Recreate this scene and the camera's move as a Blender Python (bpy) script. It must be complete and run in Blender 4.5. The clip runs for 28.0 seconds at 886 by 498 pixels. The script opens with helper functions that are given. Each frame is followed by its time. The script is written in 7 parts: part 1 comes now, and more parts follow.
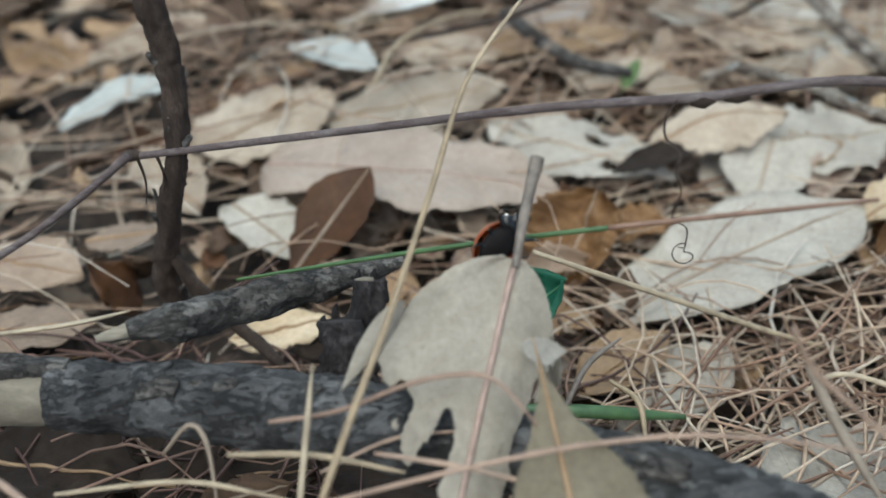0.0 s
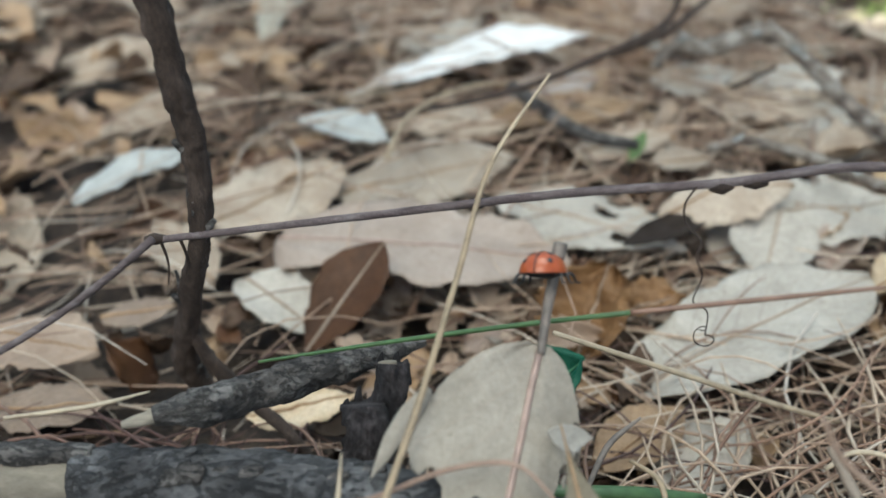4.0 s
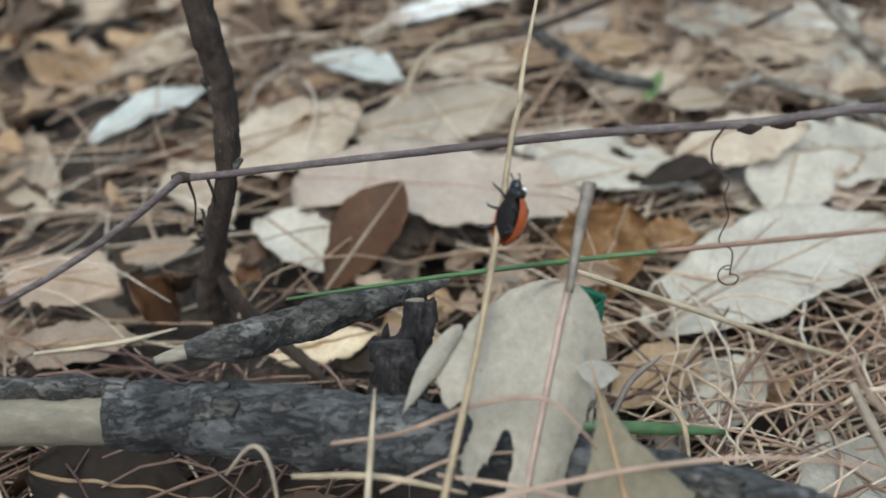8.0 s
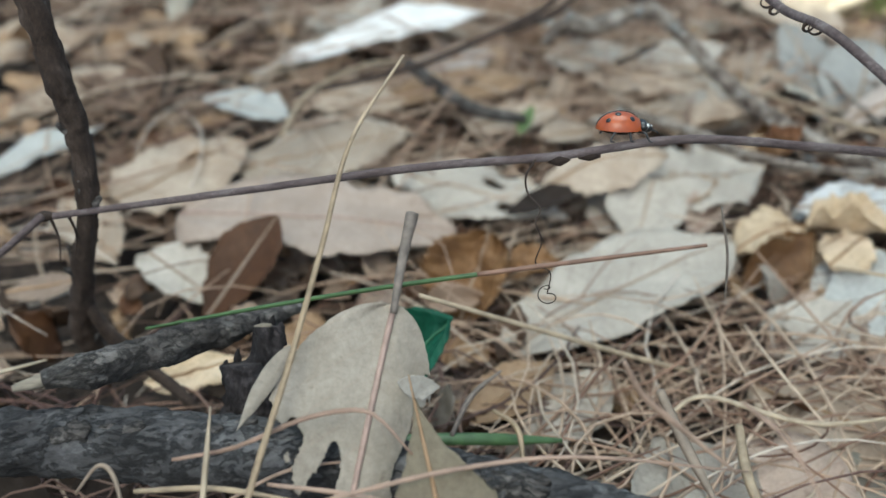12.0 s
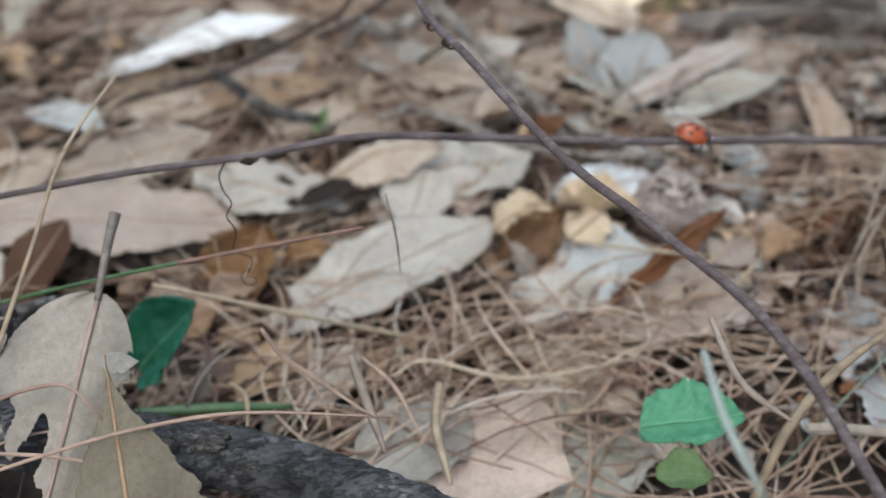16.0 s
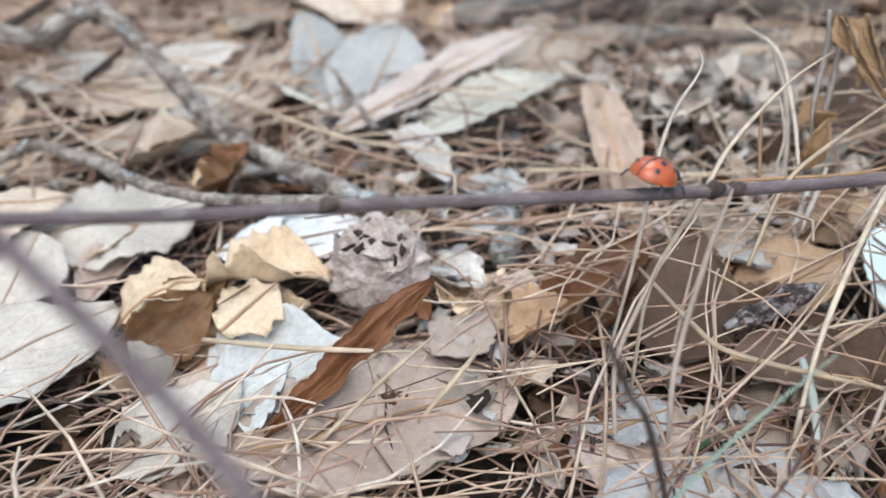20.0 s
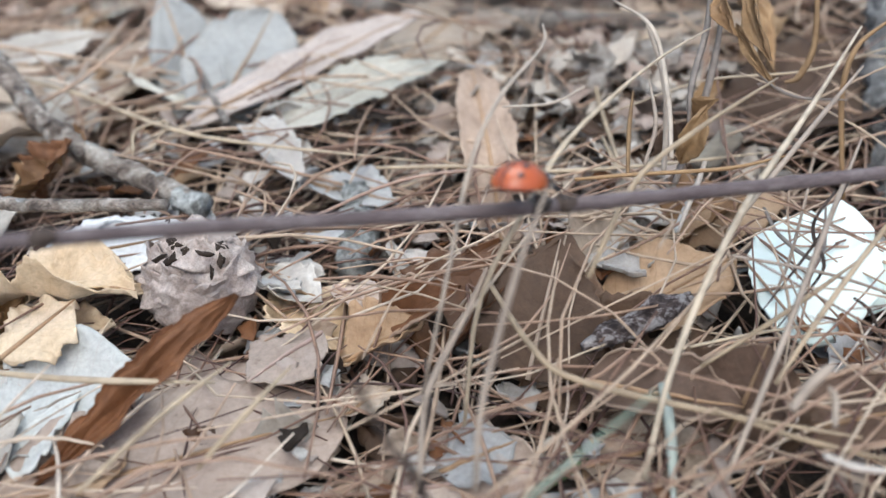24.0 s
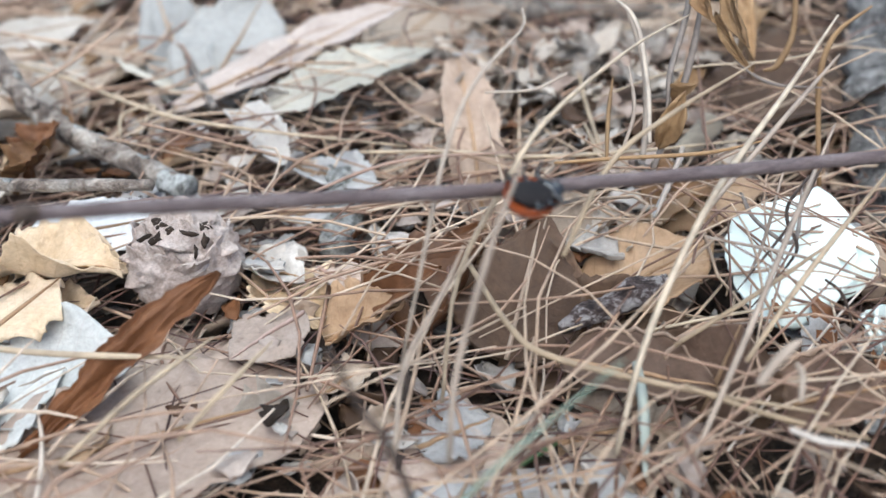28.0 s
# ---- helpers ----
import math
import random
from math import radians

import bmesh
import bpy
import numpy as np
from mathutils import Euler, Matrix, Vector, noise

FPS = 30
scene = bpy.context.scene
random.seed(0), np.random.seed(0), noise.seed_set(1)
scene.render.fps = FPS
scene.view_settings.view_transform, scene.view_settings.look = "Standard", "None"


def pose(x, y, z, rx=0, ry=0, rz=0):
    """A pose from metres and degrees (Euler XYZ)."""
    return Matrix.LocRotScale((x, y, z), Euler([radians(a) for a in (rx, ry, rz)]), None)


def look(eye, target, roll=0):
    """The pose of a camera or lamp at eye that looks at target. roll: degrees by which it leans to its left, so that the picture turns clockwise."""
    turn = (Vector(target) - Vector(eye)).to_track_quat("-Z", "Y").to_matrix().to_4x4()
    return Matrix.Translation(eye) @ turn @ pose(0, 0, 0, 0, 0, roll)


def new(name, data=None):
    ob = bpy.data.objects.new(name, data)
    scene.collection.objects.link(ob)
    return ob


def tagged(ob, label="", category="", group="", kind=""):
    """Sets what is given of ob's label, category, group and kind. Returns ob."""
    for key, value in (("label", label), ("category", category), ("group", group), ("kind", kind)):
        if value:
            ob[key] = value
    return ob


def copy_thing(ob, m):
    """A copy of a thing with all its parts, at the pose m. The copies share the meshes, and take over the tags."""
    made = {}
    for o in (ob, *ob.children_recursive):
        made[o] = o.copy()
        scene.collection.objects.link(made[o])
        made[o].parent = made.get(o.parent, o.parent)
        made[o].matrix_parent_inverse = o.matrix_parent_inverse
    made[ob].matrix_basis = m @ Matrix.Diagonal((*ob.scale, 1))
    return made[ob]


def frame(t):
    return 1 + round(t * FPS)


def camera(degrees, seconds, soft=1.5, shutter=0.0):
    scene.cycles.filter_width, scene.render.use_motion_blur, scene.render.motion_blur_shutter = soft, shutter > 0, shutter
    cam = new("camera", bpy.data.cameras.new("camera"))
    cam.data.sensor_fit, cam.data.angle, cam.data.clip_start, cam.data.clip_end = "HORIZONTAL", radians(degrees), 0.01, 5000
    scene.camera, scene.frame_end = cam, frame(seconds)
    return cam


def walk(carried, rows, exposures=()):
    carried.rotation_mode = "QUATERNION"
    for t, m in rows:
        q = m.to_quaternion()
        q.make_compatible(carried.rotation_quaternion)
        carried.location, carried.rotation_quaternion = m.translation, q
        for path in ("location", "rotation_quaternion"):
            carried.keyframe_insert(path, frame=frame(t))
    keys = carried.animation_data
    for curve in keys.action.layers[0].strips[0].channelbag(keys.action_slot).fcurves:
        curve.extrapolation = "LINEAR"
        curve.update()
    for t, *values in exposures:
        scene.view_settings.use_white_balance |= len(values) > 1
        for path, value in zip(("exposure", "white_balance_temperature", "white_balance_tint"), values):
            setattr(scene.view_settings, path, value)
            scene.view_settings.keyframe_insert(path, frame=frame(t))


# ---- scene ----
PATH = [
    (0.0, 0.00000, 0.00000, 0.12004, 53.268, 0.990, -0.092),
    (0.5, -0.00104, -0.00017, 0.12029, 52.937, 0.831, -0.445),
    (1.0, -0.00128, 0.00083, 0.12030, 53.859, 0.926, -0.241),
    (1.5, -0.00115, 0.00081, 0.12143, 54.126, 0.877, -0.264),
    (2.0, 0.00038, -0.00007, 0.12391, 55.092, 0.895, -0.650),
    (2.5, -0.00029, 0.00058, 0.12507, 55.518, 0.946, -0.780),
    (3.0, -0.00017, 0.00008, 0.12466, 55.454, 0.761, -0.744),
    (3.5, -0.00227, 0.00102, 0.12447, 56.449, 1.045, -0.491),
    (5.5, -0.00498, 0.00060, 0.12320, 55.171, 1.005, -0.575),
    (6.0, -0.00429, -0.00023, 0.12228, 54.300, 0.982, -0.396),
    (6.5, -0.00512, -0.00162, 0.12153, 52.739, 1.107, -0.150),
    (7.0, -0.00795, -0.00100, 0.12230, 53.158, 1.110, -0.461),
    (7.5, -0.00907, 0.00002, 0.12458, 53.358, 1.037, -0.648),
    (8.0, -0.00777, -0.00021, 0.12496, 53.010, 0.885, -0.433),
    (8.5, -0.00697, -0.00042, 0.12555, 53.577, 0.960, -0.293),
    (9.0, -0.00757, 0.00063, 0.12689, 54.081, 0.965, -0.234),
    (9.5, -0.00740, 0.00034, 0.12775, 54.184, 0.896, -0.417),
    (10.0, -0.00645, -0.00055, 0.12739, 54.006, 0.777, -0.699),
    (10.5, -0.00646, -0.00100, 0.12695, 54.284, 0.633, -1.006),
    (11.0, -0.00341, -0.00362, 0.12718, 54.460, 0.461, -1.522),
    (11.5, 0.00070, -0.00713, 0.12876, 54.471, 0.194, -2.946),
    (12.0, 0.00763, -0.01070, 0.13125, 54.768, 0.171, -3.768),
    (12.5, 0.01643, -0.01357, 0.13548, 54.953, -0.222, -4.425),
    (13.0, 0.02172, -0.01638, 0.13608, 55.211, -0.004, -4.872),
    (13.5, 0.02937, -0.01937, 0.13851, 55.627, -0.095, -5.934),
    (15.5, 0.04263, -0.03326, 0.14414, 55.046, 1.068, -7.018),
    (16.0, 0.04650, -0.03425, 0.14326, 54.321, 0.873, -7.885),
    (16.5, 0.05006, -0.03491, 0.14295, 54.349, 1.288, -8.179),
    (17.0, 0.05809, -0.03652, 0.14417, 54.830, 1.347, -8.803),
    (17.5, 0.06327, -0.03787, 0.14710, 54.687, 0.518, -9.944),
    (18.0, 0.06892, -0.03767, 0.15000, 54.465, 0.531, -9.996),
    (18.5, 0.08201, -0.01010, 0.13425, 53.299, 0.728, -10.519),
    (19.0, 0.09225, 0.00708, 0.12298, 54.177, 0.992, -11.579),
    (19.5, 0.09829, 0.01627, 0.11128, 55.382, 1.103, -13.163),
    (20.0, 0.10852, 0.02871, 0.10572, 55.056, 0.893, -13.895),
    (20.5, 0.11208, 0.03058, 0.10165, 54.322, 1.048, -14.497),
    (21.0, 0.11605, 0.03397, 0.10457, 54.872, 1.358, -15.389),
    (21.5, 0.12470, 0.03755, 0.10390, 54.266, 2.021, -15.427),
    (22.0, 0.13172, 0.03915, 0.09459, 54.405, 1.932, -16.354),
    (22.5, 0.13566, 0.04249, 0.09488, 54.438, 1.979, -15.697),
    (24.5, 0.13414, 0.04105, 0.09411, 54.986, 0.469, -15.014),
    (25.0, 0.13283, 0.04204, 0.09442, 54.969, 0.394, -14.613),
    (25.5, 0.13310, 0.04172, 0.09423, 54.801, 0.434, -14.666),
    (26.0, 0.13313, 0.04144, 0.09449, 54.585, 0.188, -14.922),
    (26.5, 0.13469, 0.03963, 0.09408, 54.350, 0.140, -15.199),
    (27.0, 0.13414, 0.03942, 0.09381, 54.479, 0.173, -15.209),
    (27.5, 0.13487, 0.03823, 0.09313, 54.313, 0.359, -15.267),
    (28.0, 0.13605, 0.03771, 0.09368, 54.724, 0.251, -15.293),
]
cam = camera(47.14, 28.0)
cam.data.dof.use_dof, cam.data.dof.focus_distance, cam.data.dof.aperture_fstop = True, 0.150, 15.5
walk(cam, [(t, pose(*row)) for t, *row in PATH], [(0, 0.48, 5600, -5), (7, 0.49, 5600, -5), (9, 0.67, 5620, -6), (10.5, 0.50, 5620, -5), (12, 0.42, 5600, -5), (13, 0.54, 5600, -4), (16, 0.36, 5620, 2), (17, 0.38, 5620, 2), (18, 0.80, 5580, 3), (19, 0.82, 5540, 3), (20, 0.98, 5550, 4), (21, 0.57, 5600, 4), (22, 0.61, 5600, 5), (25, 0.98, 5560, 4), (28, 1.05, 5560, 4)])

# ---- light: open shade under trees ----
world = bpy.data.worlds.new("world")
scene.world = world
world.use_nodes = True
wn = world.node_tree.nodes
sky = wn.new("ShaderNodeTexSky")
sky.sky_type, sky.sun_disc = "NISHITA", False
sky.air_density, sky.dust_density, sky.ozone_density = 1.0, 5.0, 0.2
sky.sun_elevation, sky.sun_rotation = radians(58), radians(200)
wn["Background"].inputs["Strength"].default_value = 0.13
world.node_tree.links.new(sky.outputs[0], wn["Background"].inputs["Color"])
sun = new("sun", bpy.data.lights.new("sun", "SUN"))
sun.data.energy, sun.data.angle, sun.data.color = 1.3, radians(40), (1.0, 0.95, 0.84)
sun.matrix_basis = look((0.12, 0.45, 1.0), (0.0, 0.0, 0.0))
# spot lamp added to stand in for direct sun between crowns, on the clearing behind
shaft = new("sun_shaft_spot", bpy.data.lights.new("sun_shaft_spot", "SPOT"))
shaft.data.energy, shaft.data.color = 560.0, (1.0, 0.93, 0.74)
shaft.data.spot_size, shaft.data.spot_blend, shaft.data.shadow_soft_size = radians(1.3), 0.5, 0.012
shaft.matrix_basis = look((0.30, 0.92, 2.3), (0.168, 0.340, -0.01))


# ---- materials ----
def shader(name, rough=0.7):
    m = bpy.data.materials.new(name)
    m.use_nodes = True
    nt = m.node_tree
    b = nt.nodes["Principled BSDF"]
    b.inputs["Roughness"].default_value = rough
    return m, nt, b


def node(nt, kind, **values):
    n = nt.nodes.new(kind)
    for key, value in values.items():
        n.inputs[key.replace("_", " ")].default_value = value
    return n


def ramp(nt, source, stops):
    r = nt.nodes.new("ShaderNodeValToRGB")
    while len(r.color_ramp.elements) < len(stops):
        r.color_ramp.elements.new(0.5)
    for e, (p, c) in zip(r.color_ramp.elements, stops):
        e.position, e.color = p, (*c, 1) if len(c) == 3 else c
    nt.links.new(source, r.inputs[0])
    return r


def mixed(nt, factor, a, b, kind="MIX"):
    m = nt.nodes.new("ShaderNodeMix")
    m.data_type, m.blend_type = "RGBA", kind
    for socket, value in ((m.inputs[0], factor), (m.inputs[6], a), (m.inputs[7], b)):
        if isinstance(value, (int, float)):
            socket.default_value = value
        elif isinstance(value, tuple):
            socket.default_value = (*value, 1)
        else:
            nt.links.new(value, socket)
    return m.outputs[2]


def bumped(nt, b, height, strength, distance):
    n = node(nt, "ShaderNodeBump", Strength=strength, Distance=distance)
    nt.links.new(height, n.inputs["Height"])
    nt.links.new(n.outputs[0], b.inputs["Normal"])


def leaf_material(name, light, dark, vein, rough=0.6, veins=0.5, sheen=0.25):
    """A dead leaf: mottled, with a midrib and slanting side veins along its own UV, blotches and a fine relief."""
    m, nt, b = shader(name, rough)
    b.inputs["Specular IOR Level"].default_value = sheen
    at = nt.nodes.new("ShaderNodeTexCoord")
    info = nt.nodes.new("ShaderNodeObjectInfo")
    shift = nt.nodes.new("ShaderNodeVectorMath")
    shift.operation = "MULTIPLY_ADD"
    shift.inputs[1].default_value = (1, 1, 1)
    nt.links.new(at.outputs["Object"], shift.inputs[0])
    scale = node(nt, "ShaderNodeMath")
    scale.operation = "MULTIPLY"
    scale.inputs[1].default_value = 7.0
    nt.links.new(info.outputs["Random"], scale.inputs[0])
    nt.links.new(scale.outputs[0], shift.inputs[2])
    big = node(nt, "ShaderNodeTexNoise", Scale=95.0, Detail=6.0, Roughness=0.62)
    fine = node(nt, "ShaderNodeTexNoise", Scale=900.0, Detail=4.0, Roughness=0.7)
    spot = node(nt, "ShaderNodeTexNoise", Scale=330.0, Detail=3.0, Roughness=0.6)
    for n in (big, fine, spot):
        nt.links.new(shift.outputs[0], n.inputs["Vector"])
    colour = mixed(nt, ramp(nt, big.outputs[0], [(0.32, (0, 0, 0)), (0.68, (1, 1, 1))]).outputs[0], dark, light)
    blot = ramp(nt, spot.outputs[0], [(0.64, (0, 0, 0)), (0.74, (1, 1, 1))])
    colour = mixed(nt, blot.outputs[0], colour, mixed(nt, 0.45, colour, (dark[0] * 0.45, dark[1] * 0.4, dark[2] * 0.35)))
    grain = ramp(nt, fine.outputs[0], [(0.25, (0.8, 0.8, 0.8)), (0.75, (1.14, 1.14, 1.14))])
    colour = mixed(nt, 1.0, colour, grain.outputs[0], "MULTIPLY")
    sep = nt.nodes.new("ShaderNodeSeparateXYZ")
    nt.links.new(at.outputs["UV"], sep.inputs[0])

    def math_node(op, a, c):
        n = nt.nodes.new("ShaderNodeMath")
        n.operation = op
        for i, v in enumerate((a, c)):
            if isinstance(v, (int, float)):
                n.inputs[i].default_value = v
            else:
                nt.links.new(v, n.inputs[i])
        return n.outputs[0]

    across = math_node("ABSOLUTE", math_node("SUBTRACT", sep.outputs[1], 0.5), 0)
    slant = math_node("SUBTRACT", math_node("MULTIPLY", sep.outputs[0], 9.0), math_node("MULTIPLY", across, 5.0))
    saw = math_node("ABSOLUTE", math_node("SUBTRACT", math_node("FRACT", slant, 0), 0.5), 0)
    side = math_node("LESS_THAN", saw, 0.035)
    rib = math_node("LESS_THAN", across, 0.012)
    line = math_node("MAXIMUM", math_node("MULTIPLY", side, 0.55 * veins), math_node("MULTIPLY", rib, veins))
    colour = mixed(nt, line, colour, vein)
    tone = ramp(nt, info.outputs["Random"], [(0.0, (0.78, 0.77, 0.76)), (0.5, (1.0, 0.98, 0.96)), (1.0, (1.18, 1.15, 1.12))])
    colour = mixed(nt, 1.0, colour, tone.outputs[0], "MULTIPLY")
    net = nt.nodes.new("ShaderNodeTexVoronoi")
    net.feature = "DISTANCE_TO_EDGE"
    net.inputs["Scale"].default_value = 620.0
    nt.links.new(shift.outputs[0], net.inputs["Vector"])
    mesh_lines = ramp(nt, net.outputs[0], [(0.0, (0.95, 0.94, 0.93)), (0.10, (1, 1, 1))])
    colour = mixed(nt, 1.0, colour, mesh_lines.outputs[0], "MULTIPLY")
    nt.links.new(colour, b.inputs["Base Color"])
    relief = math_node("ADD", math_node("ADD", math_node("MULTIPLY", big.outputs[0], 1.4), math_node("MULTIPLY", fine.outputs[0], 0.35)), math_node("MULTIPLY", line, 0.6))
    bumped(nt, b, relief, 0.7, 0.0007)
    rr = ramp(nt, spot.outputs[0], [(0.3, (rough - 0.12,) * 3), (0.7, (min(rough + 0.15, 1),) * 3)])
    nt.links.new(rr.outputs[0], b.inputs["Roughness"])
    return m


def bark_material(name, stops, scale, stretch, strength=0.9, depth=0.0012, crackle=0.55):
    """Bark or wood: streaks along the piece, cracks and a rough relief."""
    m, nt, b = shader(name, 0.85)
    at = nt.nodes.new("ShaderNodeTexCoord")
    mp = nt.nodes.new("ShaderNodeMapping")
    mp.inputs["Scale"].default_value = stretch
    nt.links.new(at.outputs["Object"], mp.inputs[0])
    n1 = node(nt, "ShaderNodeTexNoise", Scale=scale, Detail=8.0, Roughness=0.74, Distortion=0.2)
    n2 = node(nt, "ShaderNodeTexNoise", Scale=scale * 6, Detail=5.0, Roughness=0.7)
    vo = nt.nodes.new("ShaderNodeTexVoronoi")
    vo.feature = "DISTANCE_TO_EDGE"
    vo.inputs["Scale"].default_value = scale * 1.7
    for n in (n1, n2):
        nt.links.new(mp.outputs[0], n.inputs["Vector"])
    warp = nt.nodes.new("ShaderNodeVectorMath")
    warp.operation = "MULTIPLY_ADD"
    warp.inputs[1].default_value = (0.022, 0.022, 0.022)
    nt.links.new(n1.outputs["Color"], warp.inputs[0])
    nt.links.new(mp.outputs[0], warp.inputs[2])
    nt.links.new(warp.outputs[0], vo.inputs["Vector"])
    c = ramp(nt, n1.outputs[0], stops)
    crack = ramp(nt, vo.outputs[0], [(0.0, (crackle,) * 3), (0.05, (0.5 + 0.5 * crackle,) * 3), (0.12, (1, 1, 1))])
    g = ramp(nt, n2.outputs[0], [(0.2, (0.65, 0.65, 0.65)), (0.8, (1.3, 1.3, 1.3))])
    col = mixed(nt, 1.0, mixed(nt, 1.0, c.outputs[0], g.outputs[0], "MULTIPLY"), crack.outputs[0], "MULTIPLY")
    nt.links.new(col, b.inputs["Base Color"])
    h = mixed(nt, 0.5, n1.outputs[0], mixed(nt, 0.4, crack.outputs[0], n2.outputs[0]))
    bumped(nt, b, h, strength, depth)
    return m


def needle_material(name, stops, rough=0.55, island=True):
    """Dry needles and straw: each one takes its own tone, with darker flecks along it."""
    m, nt, b = shader(name, rough)
    if island:
        src = nt.nodes.new("ShaderNodeNewGeometry").outputs["Random Per Island"]
    else:
        src = nt.nodes.new("ShaderNodeObjectInfo").outputs["Random"]
    c = ramp(nt, src, stops)
    at = nt.nodes.new("ShaderNodeTexCoord")
    n = node(nt, "ShaderNodeTexNoise", Scale=260.0, Detail=4.0, Roughness=0.6)
    nt.links.new(at.outputs["Object"], n.inputs["Vector"])
    g = ramp(nt, n.outputs[0], [(0.3, (0.62, 0.6, 0.58)), (0.55, (1, 1, 1)), (0.8, (1.25, 1.22, 1.18))])
    nt.links.new(mixed(nt, 1.0, c.outputs[0], g.outputs[0], "MULTIPLY"), b.inputs["Base Color"])
    fine = node(nt, "ShaderNodeTexNoise", Scale=2200.0, Detail=2.0)
    nt.links.new(at.outputs["Object"], fine.inputs["Vector"])
    bumped(nt, b, fine.outputs[0], 0.5, 0.0002)
    return m


def plain_material(name, colour, rough, spread=0.25, scale=700.0, relief=0.3, distance=0.0002, coat=0.0):
    m, nt, b = shader(name, rough)
    at = nt.nodes.new("ShaderNodeTexCoord")
    n = node(nt, "ShaderNodeTexNoise", Scale=scale, Detail=5.0, Roughness=0.6)
    nt.links.new(at.outputs["Object"], n.inputs["Vector"])
    lo, hi = tuple(c * (1 - spread) for c in colour), tuple(min(c * (1 + spread), 1) for c in colour)
    nt.links.new(ramp(nt, n.outputs[0], [(0.3, lo), (0.7, hi)]).outputs[0], b.inputs["Base Color"])
    bumped(nt, b, n.outputs[0], relief, distance)
    b.inputs["Coat Weight"].default_value = coat
    if rough > 0.7:
        b.inputs["Specular IOR Level"].default_value = 0.15
    return m


